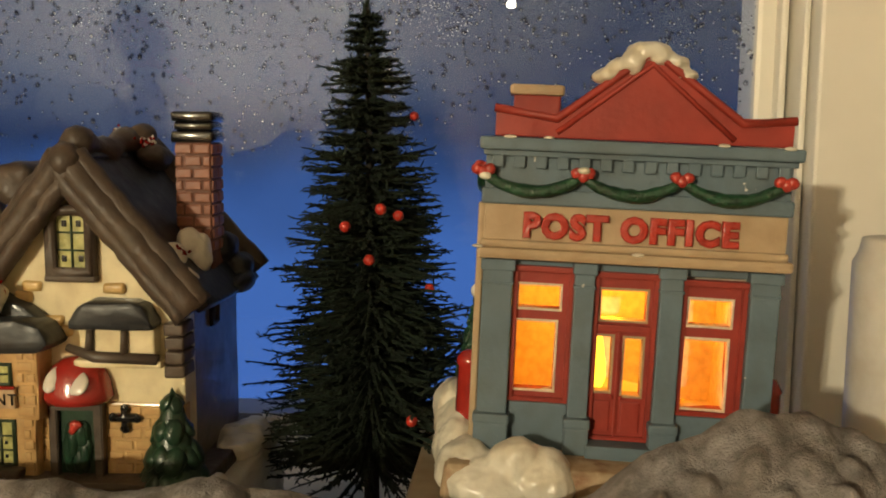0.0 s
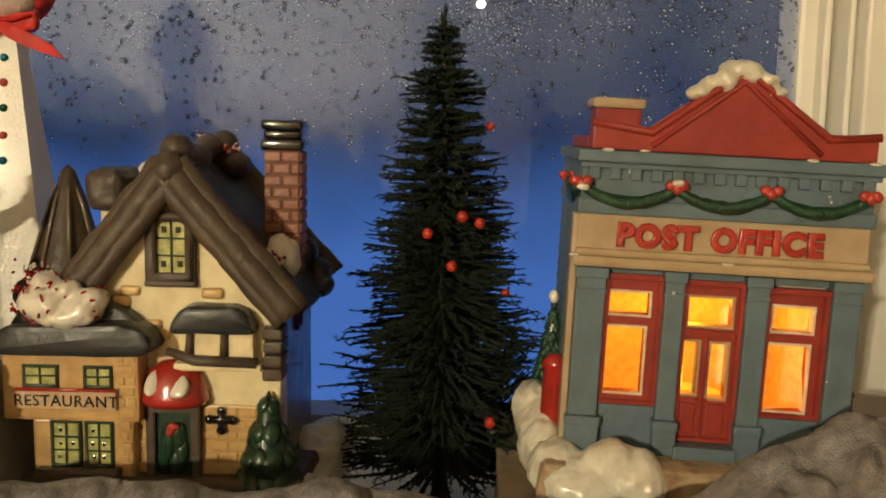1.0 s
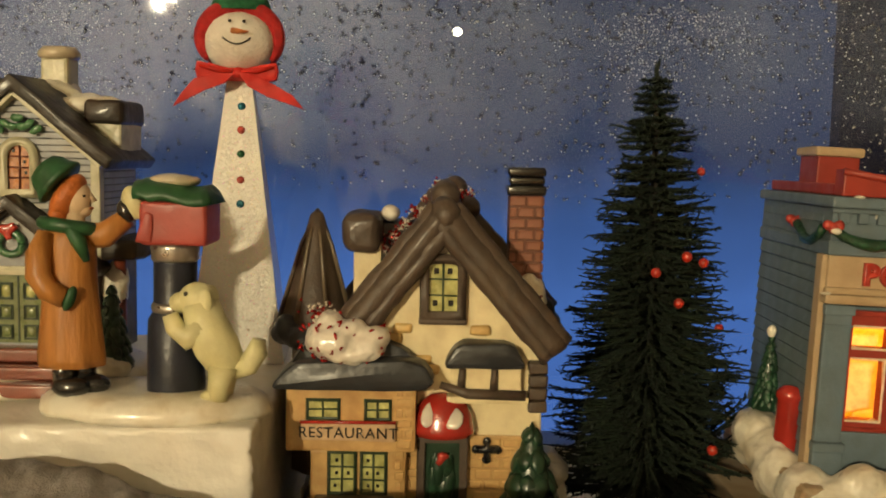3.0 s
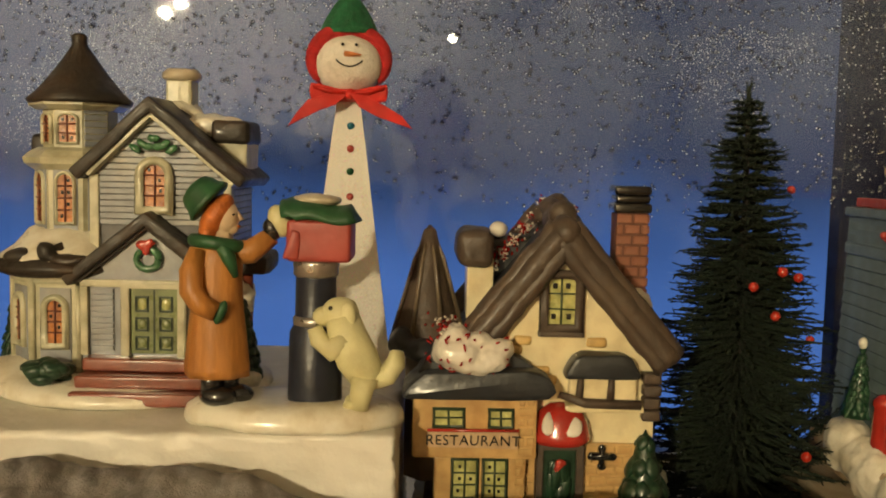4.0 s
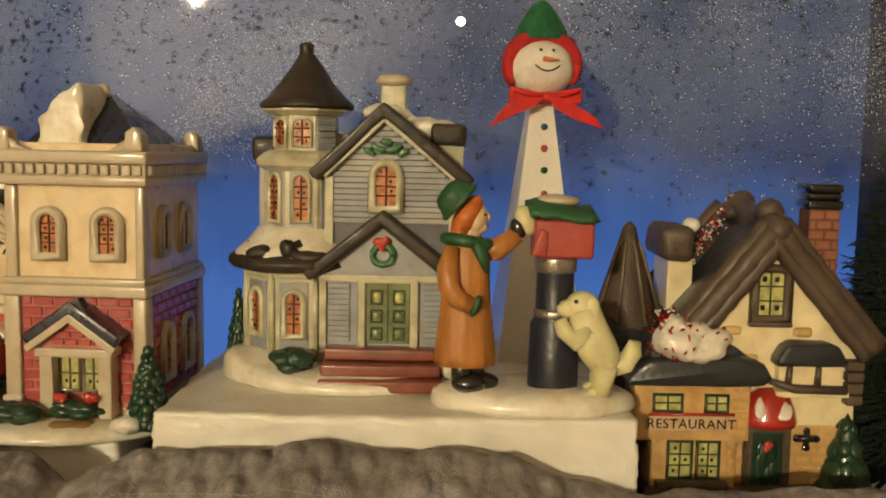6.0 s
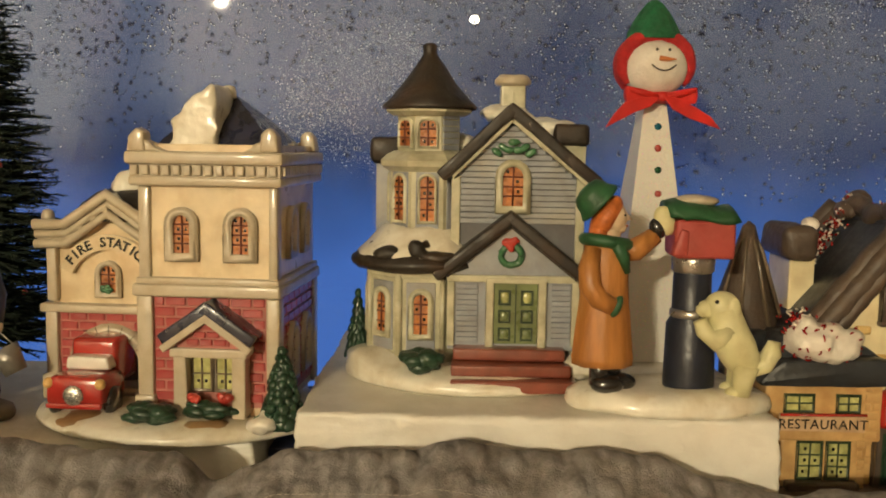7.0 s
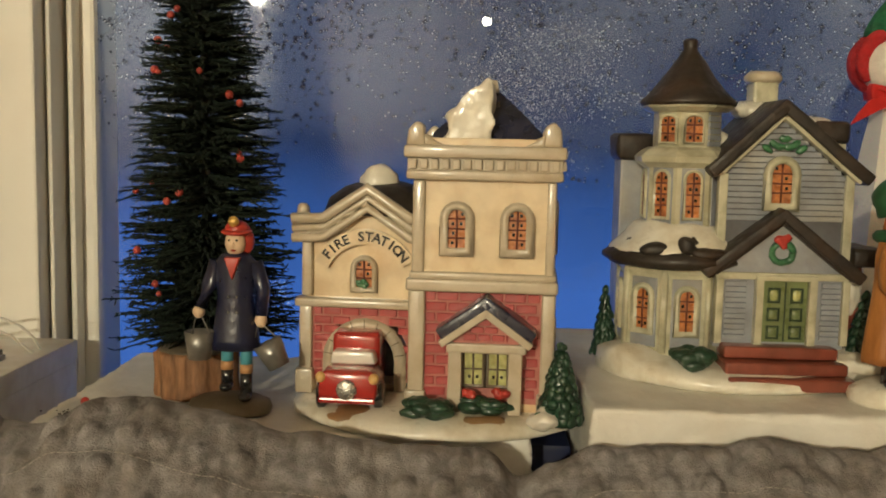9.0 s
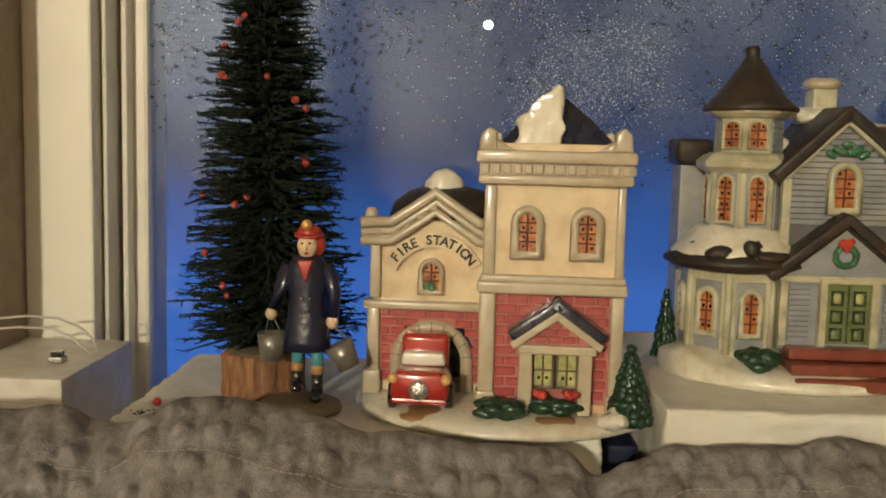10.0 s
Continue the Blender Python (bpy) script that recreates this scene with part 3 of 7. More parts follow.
OCHRE = paint("ochre_glaze", (0.62, 0.40, 0.17), 0.34, 0.14, 70, 0.3, 240, stain=(0.50, 0.26, 0.08), amount=0.5, sscale=60, coat=0.25)
STONE_YELLOW = paint("yellow_stone_glaze", (0.72, 0.50, 0.20), 0.36, 0.15, 120, 0.4, 260, stain=(0.5, 0.3, 0.1), amount=0.5, coat=0.2)
UMBER = paint("umber_glaze", (0.082, 0.058, 0.043), 0.52, 0.3, 120, 0.7, 260, stain=(0.13, 0.095, 0.065), amount=0.5, sscale=60, coat=0.03)
SLATE = paint("slate_glaze", (0.022, 0.026, 0.032), 0.42, 0.3, 90, 0.4, 240, stain=(0.04, 0.042, 0.046), amount=0.5, coat=0.05)
# Cottage side walls: shade put into the colour; plain grey-brown on small trim.
SHADE_WALL = paint("grey_brown_glaze_and_shade", (0.165, 0.125, 0.08), 0.4, 0.25, 60, 0.3, 220, stain=(0.07, 0.052, 0.036), amount=0.5, coat=0.2)
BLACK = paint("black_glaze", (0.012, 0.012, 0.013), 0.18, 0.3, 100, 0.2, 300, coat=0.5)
CHIM_BRICK = paint("chimney_brick", (0.30, 0.115, 0.07), 0.42, 0.3, 140, 0.4, 340, stain=(0.36, 0.2, 0.13), amount=0.5, sscale=120)
CHIM_JOINT = paint("chimney_joint", (0.17, 0.07, 0.045), 0.6, 0.2)
LEAF = paint("green_glaze", (0.014, 0.046, 0.024), 0.36, 0.4, 160, 0.5, 300, stain=(0.035, 0.075, 0.04), amount=0.5, sscale=120, coat=0.12)
LEAF_LIGHT = paint("holly_green", (0.05, 0.16, 0.07), 0.3, 0.3, 200, 0.4, 400, coat=0.3)
PANE_YELLOW = paint("yellow_green_pane", (0.50, 0.50, 0.20), 0.25, 0.3, 180, 0.2, 300, stain=(0.18, 0.22, 0.07), amount=0.7, sscale=140, coat=0.3)
PANE_AMBER = paint("amber_pane", (0.52, 0.20, 0.065), 0.28, 0.3, 220, 0.2, 300, stain=(0.22, 0.06, 0.03), amount=0.8, sscale=190, coat=0.3)
GREEN_BAR = paint("dark_green_bar", (0.03, 0.055, 0.025), 0.4, 0.3)
BROWN_BAR = paint("red_brown_bar", (0.14, 0.035, 0.018), 0.4, 0.3)
RED_GLAZE = paint("red_glaze", (0.42, 0.030, 0.022), 0.2, 0.15, 90, 0.15, 240, coat=0.5)
WHITE_GLAZE = paint("white_glaze", (0.76, 0.72, 0.64), 0.3, 0.08, 80, 0.3, 240, coat=0.3)
GLITTER_RED = paint("red_tinsel", (0.55, 0.02, 0.02), 0.18, 0.4, 700, 1.0, 900, metal=0.5)
STONE = paint("stone_glaze", (0.53, 0.465, 0.345), 0.36, 0.12, 60, 0.35, 200, stain=(0.44, 0.36, 0.24), amount=0.5, sscale=60, coat=0.25)
FS_CREAM = paint("pale_cream_glaze", (0.74, 0.61, 0.395), 0.32, 0.10, 40, 0.45, 160, stain=(0.70, 0.46, 0.24), amount=0.65, sscale=45, coat=0.3)
FS_BRICK = paint("red_brick_glaze", (0.40, 0.055, 0.055), 0.34, 0.25, 140, 0.35, 300, stain=(0.50, 0.16, 0.14), amount=0.5, sscale=110, coat=0.25)
FS_JOINT = paint("pale_red_joint", (0.44, 0.16, 0.13), 0.5, 0.2)
NAVY = paint("navy_glaze", (0.017, 0.021, 0.048), 0.28, 0.3, 100, 0.3, 260, stain=(0.05, 0.055, 0.075), amount=0.5, coat=0.3)
EARTH = paint("earth_glaze", (0.30, 0.17, 0.075), 0.45, 0.25, 80, 0.4, 240, stain=(0.45, 0.33, 0.17), amount=0.5)
CH_BOARD = paint("grey_blue_board", (0.29, 0.31, 0.34), 0.4, 0.16, 90, 0.4, 300, stain=(0.46, 0.44, 0.36), amount=0.7, coat=0.2)
CH_JOINT = paint("grey_shadow_joint", (0.13, 0.13, 0.14), 0.5, 0.2)
CH_TRIM = paint("pale_olive_trim", (0.53, 0.51, 0.36), 0.36, 0.14, 70, 0.45, 240, stain=(0.30, 0.30, 0.20), amount=0.75, sscale=60, coat=0.25)
CH_ROOF = paint("dark_brown_roof", (0.024, 0.018, 0.013), 0.52, 0.4, 120, 0.6, 300, stain=(0.075, 0.040, 0.018), amount=0.6, sscale=70, coat=0.05)
CH_DOOR = paint("olive_door", (0.17, 0.21, 0.085), 0.3, 0.2, 100, 0.25, 280, stain=(0.11, 0.15, 0.06), amount=0.5, coat=0.3)
STEP_RED = paint("red_brown_steps", (0.24, 0.062, 0.036), 0.35, 0.25, 90, 0.3, 240, stain=(0.13, 0.035, 0.02), amount=0.5, coat=0.3)


def arch(cx, z0, z1, w, n=8, flat=1.0):
    """Outline of a round-headed opening; flat below 1 presses the head down."""
    r = w / 2
    return [(cx - r, z0), (cx + r, z0)] + [(cx + r * math.copysign(abs(math.cos(a)) ** (0.35 + 0.65 * flat), math.cos(a)), z1 + flat * r * (math.sin(a) ** (0.35 + 0.65 * flat) - 1)) for a in [math.pi * i / n for i in range(n + 1)]]


def rect(x0, x1, z0, z1):
    return [(x0, z0), (x1, z0), (x1, z1), (x0, z1)]


def ringed(outer, inner, y0, y1, bm=None):
    """A frame between two outlines with as many points each, y0 its face, y1 its back."""
    bm = bm or bmesh.new()
    k = len(outer)
    ro = [[bm.verts.new((x, y, z)) for x, z in outer] for y in (y0, y1)]
    ri = [[bm.verts.new((x, y, z)) for x, z in inner] for y in (y0, y1)]
    for i in range(k):
        j = (i + 1) % k
        bm.faces.new((ro[0][i], ro[0][j], ri[0][j], ri[0][i]))
        bm.faces.new((ro[1][i], ro[1][j], ri[1][j], ri[1][i]))
        bm.faces.new((ro[0][i], ro[0][j], ro[1][j], ro[1][i]))
        bm.faces.new((ri[0][i], ri[0][j], ri[1][j], ri[1][i]))
    rim, hole = set(ro[0]), set(ri[0])
    es = [e for e in bm.edges if set(e.verts) <= rim or set(e.verts) <= hole]
    bmesh.ops.bevel(bm, geom=es, offset=0.0004, segments=2, affect="EDGES")
    return bm


def moved(bm, m):
    if m is not None:
        bm.transform(m)
    return bm


def small_window(parent, cx, z0, z1, w, y, frame_mat, pane_mat, bar_mat, edge=0.002, proud=0.0018, bars=(1, 2), m=None, round_head=True, dark=True, seed=1, flat=1.0, holes=0.0006):
    """Cast window: frame > pane, bars and the dark pierced panes."""
    o = arch(cx, z0, z1, w, flat=flat) if round_head else rect(cx - w / 2, cx + w / 2, z0, z1)
    i = arch(cx, z0 + edge, z1 - edge, w - 2 * edge, flat=flat) if round_head else rect(cx - w / 2 + edge, cx + w / 2 - edge, z0 + edge, z1 - edge)
    win = part("window", moved(ringed(o, i, y - proud, y + 0.001), m), frame_mat, parent, "", True)
    part("pane", moved(prism(i, y - 0.0003, y + 0.0012), m), pane_mat, win)
    iw, ih = w - 2 * edge, z1 - z0 - 2 * edge
    rng = random.Random(seed)
    for k in range(bars[0]):
        x = cx - iw / 2 + iw * (k + 1) / (bars[0] + 1)
        part("bar", moved(tube([(x, y - 0.0006, z0 + edge), (x + rng.uniform(-0.0002, 0.0002), y - 0.0006, z1 - edge)], 0.00045, seg=6), m), bar_mat, win)
    for k in range(bars[1]):
        z = z0 + edge + ih * (k + 1) / (bars[1] + 1)
        part("bar", moved(tube([(cx - iw / 2, y - 0.0006, z), (cx + iw / 2, y - 0.0006, z + rng.uniform(-0.0003, 0.0003))], 0.0004, seg=6), m), bar_mat, win)
    if dark:
        for k in range(bars[1] + 1):
            for q in range(bars[0] + 1):
                if rng.random() < 0.6:
                    x = cx - iw / 2 + iw * (q + 0.5) / (bars[0] + 1) + rng.uniform(-0.0004, 0.0004)
                    z = z0 + edge + ih * (k + 0.5) / (bars[1] + 1)
                    part("pierced_hole", moved(box(x - holes, x + holes, y - 0.0006, y, z - holes * 1.2, z + holes * 1.2, holes * 0.35), m), BLACK, win)
    return win


def bricks(parent, x0, x1, z0, z1, y, w, h, mat, keep=lambda x, z: True, m=None, seed=3, proud=0.0007):
    """Courses of single bricks with recessed joints; alike bricks share a mesh."""
    rng = random.Random(seed)
    g = min(w, h) * 0.10
    cache = {}
    rows = max(1, round((z1 - z0) / h))
    hh = (z1 - z0) / rows
    for r in range(rows):
        x = x0 - (w / 2 if r % 2 else 0)
        while x < x1 - 0.0005:
            a, b = max(x, x0), min(x + w, x1)
            x += w
            if b - a < 0.0012 or not keep((a + b) / 2, z0 + (r + 0.5) * hh):
                continue
            key = (round(b - a, 5), rng.randrange(3))
            if key not in cache:
                bm = box(-(b - a) / 2 + g, (b - a) / 2 - g, -proud, 0.0006, -hh / 2 + g, hh / 2 - g, 0.00035, segs=1)
                for v in bm.verts:
                    v.co += 0.00022 * noise.noise_vector(v.co * 500 + Vector((key[1] * 3, key[0] * 900, 0)))
                me = bpy.data.meshes.new("brick")
                bm.to_mesh(me)
                bm.free()
                me.materials.append(mat)
                cache[key] = me
            ob = new("brick", cache[key])
            ob.parent = parent
            place = Matrix.Translation(((a + b) / 2, y, z0 + (r + 0.5) * hh))
            ob.matrix_basis = m @ place if m is not None else place


def bush(parent, name, c, r, mat=LEAF, seed=1, n=14, label=""):
    """Cast evergreen clump of overlapping lumps."""
    rng = random.Random(seed)
    bm = bmesh.new()
    for k in range(n):
        d = Vector((rng.uniform(-1, 1), rng.uniform(-1, 1), rng.uniform(-1, 1)))
        if d.length > 1:
            d.normalize()
        ball((c[0] + d.x * r[0] * 0.7, c[1] + d.y * r[1] * 0.7, c[2] + d.z * r[2] * 0.6), (r[0] * 0.42, r[1] * 0.5, r[2] * 0.5), bm, rough=0.35, freq=260, seg=10, ring=7)
    return tagged(part(name, bm, mat, parent, label, True), kind="stuff")


def cone_tree(parent, c, r, h, mat=LEAF, seed=1, tiers=4, name="little_tree", label=""):
    """Cast fir: rings of drooping glazed lumps, closing to a blunt tip."""
    rng = random.Random(seed)
    bm = lathe([(r * 0.75, c[2]), (r * 0.62, c[2] + h * 0.3), (r * 0.30, c[2] + h * 0.75), (0, c[2] + h * 0.96)], 14, c[0], c[1])
    rows = tiers * 2
    for k in range(rows):
        t = (k + 0.2) / rows
        rk = r * (1 - t) ** 0.8
        n = max(4, int(11 * (1 - t) + 2))
        for q in range(n):
            a = 2 * math.pi * (q + 0.5 * (k % 2)) / n + rng.uniform(-0.2, 0.2)
            u = rng.uniform(0.85, 1.2) * (1 - 0.45 * t)
            p = (c[0] + rk * 0.78 * math.cos(a), c[1] + rk * 0.78 * math.sin(a), c[2] + h * t * 0.93 + h * 0.06 + rng.uniform(-0.02, 0.02) * h)
            turn = Euler((0, 0, a)).to_matrix() @ Euler((0, radians(-24), 0)).to_matrix()
            ball(p, (r * 0.15 * u, r * (0.20 + 0.25 / tiers) * u, h * (0.035 + 0.20 / tiers) * u), bm, rough=0.35, freq=420, seg=8, ring=6, turn=turn)
    return part(name, bm, mat, parent, label, True)


LUMPS = bpy.data.textures.new("lumps", "CLOUDS")
LUMPS.noise_scale, LUMPS.noise_depth = 0.006, 2


def merged_skin(ob, voxel=0.0009, relief=0.0012):
    """Grows overlapping lumps together into one uneven skin."""
    mod = ob.modifiers.new("skin", "REMESH")
    mod.mode, mod.voxel_size, mod.use_smooth_shade = "VOXEL", voxel, True
    sm = ob.modifiers.new("soften", "SMOOTH")
    sm.factor, sm.iterations = 0.5, 5
    if relief:
        d = ob.modifiers.new("lumps", "DISPLACE")
        d.texture, d.strength, d.mid_level, d.texture_coords = LUMPS, relief, 0.5, "LOCAL"
    return ob


def snow_blob(parent, name, blobs, mat=SNOW, label="", rough=0.3, freq=110):
    bm = bmesh.new()
    for c, r in blobs:
        ball(c, r, bm, rough=rough, freq=freq, seg=18, ring=12)
    ob = part(name, bm, mat, parent, label, True)
    return merged_skin(ob, relief=0.0022 if mat in (SNOW, WHITE_GLAZE) else 0.0012) if len(blobs) > 1 else ob


def slab(a, b, thick, y0, y1, bevel=0.001, bm=None, mi=0):
    """A sloping roof slab from a to b in x and z, its upper face through a and b."""
    (x0, z0), (x1, z1) = a, b
    d = Vector((x1 - x0, z1 - z0)).normalized()
    nx, nz = d.y * thick, -d.x * thick
    if nz > 0:
        nx, nz = -nx, -nz
    return prism([(x0, z0), (x1, z1), (x1 + nx, z1 + nz), (x0 + nx, z0 + nz)], y0, y1, bevel, bm, mi)


# ---------------------------------------------------------------- post office
carton = thing("carton", (0.064, 0.388, SILL), -1, "flat beige card carton with dark green print under the post office", "carton")
part("carton_body", box(-0.068, 0.066, -0.055, 0.055, 0, 0.041, 0.0012), CARD, carton)
part("printed_band", box(-0.050, 0.05, -0.0556, -0.054, 0.004, 0.020), CARD_GREEN, carton, "dark green printed band")

po = thing("post_office", (0.0708, 0.348, 0.0340), -1.2, "lit slate-blue and red ceramic post office with snowy pediment", "model house", "village houses", lean=2.0)
po.matrix_basis = po.matrix_basis @ Matrix.Diagonal((0.970, 0.970, 0.990, 1))
part("base", lumpy(box(-0.064, 0.060, -0.022, 0.088, 0, 0.0165, 0.004, segs=3), 0.0009, 90, 3), SPECK, po, "speckled brown base", True)

# hollow body, open at the windows
body = box(-0.0535, -0.0495, 0.004, 0.084, 0.0165, 0.126)
box(0.0475, 0.0515, 0.004, 0.084, 0.0165, 0.126, bm=body)
box(-0.0495, 0.0475, 0.080, 0.084, 0.0165, 0.126, bm=body)
box(-0.0495, 0.0475, 0.004, 0.080, 0.120, 0.126, bm=body)
part("shell", body, PO_BLUE, po)
for b in ((-0.0494, -0.0485, 0.0062, 0.0795, 0.0166, 0.1195), (0.0465, 0.0474, 0.0062, 0.0795, 0.0166, 0.1195), (-0.0485, 0.0465, 0.0785, 0.0799, 0.0166, 0.1195),
          (-0.0485, 0.0465, 0.0062, 0.0785, 0.1185, 0.1199), (-0.0485, 0.0465, 0.0062, 0.0785, 0.0164, 0.0175)):
    part("lining", box(*b), INSIDE, po, "bare plaster inside")
for k in range(17):
    z = 0.0195 + k * 0.0061
    part("board", prism([(0, 0), (0.0012, 0.0004), (0.0004, 0.0056), (0, 0.0058)], 0.006, 0.083, bm=None), PO_BLUE, po).matrix_basis = Matrix.Translation((-0.0535, 0, z)) @ Matrix.Diagonal((-1, 1, 1, 1))

RED_PANELS = (("window", -0.0425, -0.0205, 0.0340, 0.0830, ((-0.0400, -0.0252, 0.0682, 0.0762), (-0.0402, -0.0262, 0.0385, 0.0632))),
              ("door", -0.0132, 0.0098, 0.0215, 0.0822, ((-0.0102, 0.0058, 0.0655, 0.0760), (-0.0110, -0.0055, 0.0392, 0.0592), (-0.0008, 0.0055, 0.0382, 0.0590))),
              ("window", 0.0180, 0.0412, 0.0325, 0.0810, ((0.0212, 0.0360, 0.0652, 0.0742), (0.0202, 0.0355, 0.0352, 0.0600))))
for name, x0, x1, z0, z1, holes in RED_PANELS:
    xs = sorted({x0, x1, *[v for h in holes for v in h[:2]]})
    zs = sorted({z0, z1, *[v for h in holes for v in h[2:]]})
    bm = bmesh.new()
    for xa, xb in zip(xs, xs[1:]):
        for za, zb in zip(zs, zs[1:]):
            cx, cz = (xa + xb) / 2, (za + zb) / 2
            if not any(h[0] < cx < h[1] and h[2] < cz < h[3] for h in holes):
                box(xa, xb, 0.0012, 0.0062, za, zb, bm=bm)
    bmesh.ops.remove_doubles(bm, verts=bm.verts[:], dist=1e-6)
    win = part(name, bm, PO_RED, po, "brick-red painted " + name)
    for h in holes:
        o = rect(h[0] - 0.0009, h[1] + 0.0009, h[2] - 0.0009, h[3] + 0.0009)
        part("opening_edge", lumpy(ringed(o, rect(*h), 0.0004, 0.0064), 0.0003, 300), INSIDE if name == "window" else PO_TAN, win, "pale worn edge")
    part("outer_frame", ringed(rect(x0, x1, z0, z1), rect(x0 + 0.0019, x1 - 0.0019, z0 + 0.0016, z1 - 0.0018), -0.0008, 0.0014), PO_RED, win)
    part("head_moulding", box(x0 - 0.0006, x1 + 0.0006, -0.0014, 0.002, z1 - 0.0018, z1 + 0.0004, 0.0004), PO_RED, win)
    if name == "door":
        part("rail", box(x0 + 0.002, x1 - 0.002, -0.0002, 0.0013, 0.0612, 0.0638, 0.0005), PO_RED, win)
        part("meeting_stile", box(-0.0034, -0.0026, -0.0002, 0.0013, 0.0222, 0.0612, 0.0002), PO_RED, win)
        for xa, xb in ((-0.0108, -0.0048), (-0.0012, 0.0060)):
            part("panel", box(xa, xb, 0.0002, 0.0014, 0.0245, 0.0360, 0.0006), PO_RED, win)
            part("knob", ball(((xa if xa < -0.005 else xb) * 0.2 - 0.0026, -0.0002, 0.0375), 0.0008), PO_RED, win)
for x0, x1 in ((-0.0535, -0.0425), (-0.0205, -0.0132), (0.0098, 0.0180), (0.0412, 0.0515)):
    pil = part("pilaster", box(x0, x1, -0.0035, 0.0062, 0.0165, 0.0856, 0.0007), PO_BLUE, po)
    part("plinth", box(x0 - 0.0008, x1 + 0.0008, -0.0055, 0.0020, 0.0166, 0.0265, 0.0008), PO_BLUE, pil)
    part("plinth_cap", box(x0 - 0.0012, x1 + 0.0012, -0.0062, 0.0020, 0.0262, 0.0300, 0.0010), PO_BLUE, pil)
    part("capital", box(x0 - 0.0007, x1 + 0.0007, -0.0046, 0.0040, 0.0815, 0.0855, 0.0006), PO_BLUE, pil)
    part("capital_band", box(x0 - 0.0003, x1 + 0.0003, -0.0040, 0.0040, 0.0765, 0.0776, 0.0003), PO_BLUE, pil)
for x0, x1, z1 in ((-0.0425, -0.0205, 0.0338), (0.0180, 0.0412, 0.0323)):
    part("stall_riser", box(x0, x1, -0.0004, 0.0060, 0.0166, z1, 0.0006), PO_BLUE, po)
part("doorstep", box(-0.0135, 0.0100, -0.0075, 0.0060, 0.0163, 0.0212, 0.0008), PO_BLUE, po)
part("door_head", box(-0.0495, 0.0475, 0.0064, 0.0090, 0.0770, 0.1180), INSIDE, po)
part("door_head", box(-0.0530, 0.0510, 0.0010, 0.0062, 0.0823, 0.0858, 0.0003), PO_BLUE, po)
part("corner_strip", box(-0.0562, -0.0537, -0.0020, 0.0050, 0.0166, 0.1050, 0.0007), PO_TAN, po, "cream corner strip")
part("sign_ledge", box(-0.0560, 0.0540, -0.0078, 0.0060, 0.0860, 0.0900, 0.0016), PO_TAN, po)
part("sign_sill", box(-0.0548, 0.0528, -0.0050, 0.0060, 0.0898, 0.0925, 0.0010), PO_TAN, po)
sign = part("sign_board", box(-0.0540, 0.0520, -0.0030, 0.0060, 0.0918, 0.1052, 0.0006), PO_TAN, po, "tan sign board")
part("lettering", lumpy(shift(letters("POST OFFICE", 0.0112, 0.0010, 1.16, 0.028, 0.0005), (-0.0025, -0.0034, 0.0942)), 0.00025, 500), LETTER_RED, sign, "raised red letters reading POST OFFICE")
part("cornice", box(-0.0552, 0.0532, -0.0048, 0.0845, 0.1050, 0.1105, 0.0009), PO_BLUE, po)
part("frieze", box(-0.0542, 0.0522, -0.0030, 0.0842, 0.1100, 0.1235, 0.0004), PO_BLUE, po)
for k in range(14):
    x = -0.0520 + k * 0.0076
    part("dentil", lumpy(box(x, x + 0.0040, -0.0052, -0.0028, 0.1178, 0.1222, 0.0004), 0.0002, 400), PO_BLUE, po)
part("dentil_band", box(-0.0552, 0.0532, -0.0058, 0.0, 0.1218, 0.1240, 0.0005), PO_BLUE, po)
part("crown", box(-0.0565, 0.0545, -0.0085, 0.0852, 0.1238, 0.1282, 0.0010), PO_BLUE, po)
PED = [(-0.0515, 0.1284), (0.0510, 0.1284), (0.0510, 0.1385), (0.0335, 0.1370), (0.0016, 0.1600), (-0.0300, 0.1362), (-0.0515, 0.1390)]
part("pediment", prism(PED, -0.0045, 0.0050, 0.0007), PO_RED, po, "red pediment")
part("roof_deck", box(-0.0515, 0.0505, 0.0048, 0.0842, 0.1284, 0.1330, 0.0008), PO_RED, po)


def moulding(pts, r, y):
    return tube([(x, y, z) for x, z in pts], r, seg=6)


part("raking_moulding", moulding([(-0.0520, 0.1380), (-0.0302, 0.1350), (0.0016, 0.1587), (0.0336, 0.1358), (0.0515, 0.1375)], 0.0016, -0.0046), PO_RED, po)
part("raking_moulding", moulding([(-0.0300, 0.1302), (0.0016, 0.1545), (0.0310, 0.1302)], 0.0011, -0.0046), PO_RED, po)
part("chimney", box(-0.0462, -0.0276, 0.040, 0.062, 0.1325, 0.1448, 0.0008), PO_RED, po)
part("chimney_cap", lumpy(box(-0.0478, -0.0262, 0.038, 0.064, 0.1446, 0.1486, 0.0014, segs=2), 0.0004, 200, 1), PO_TAN, po, "tan chimney cap")
snow_blob(po, "snow_cap", [((0.0010, 0.000, 0.1592), (0.0075, 0.0070, 0.0036)), ((-0.0055, -0.0040, 0.1545), (0.0040, 0.0035, 0.0046)), ((-0.0125, -0.001, 0.1500), (0.0062, 0.0060, 0.0028)),
                           ((0.0085, 0.0, 0.1555), (0.0060, 0.006, 0.0030)), ((0.0140, -0.001, 0.1512), (0.0045, 0.0055, 0.0024)), ((-0.0085, 0.0, 0.1535), (0.005, 0.006, 0.003)), ((0.0040, -0.0040, 0.1575), (0.0030, 0.0028, 0.0030))], SNOW, "dripping snow on the peak")
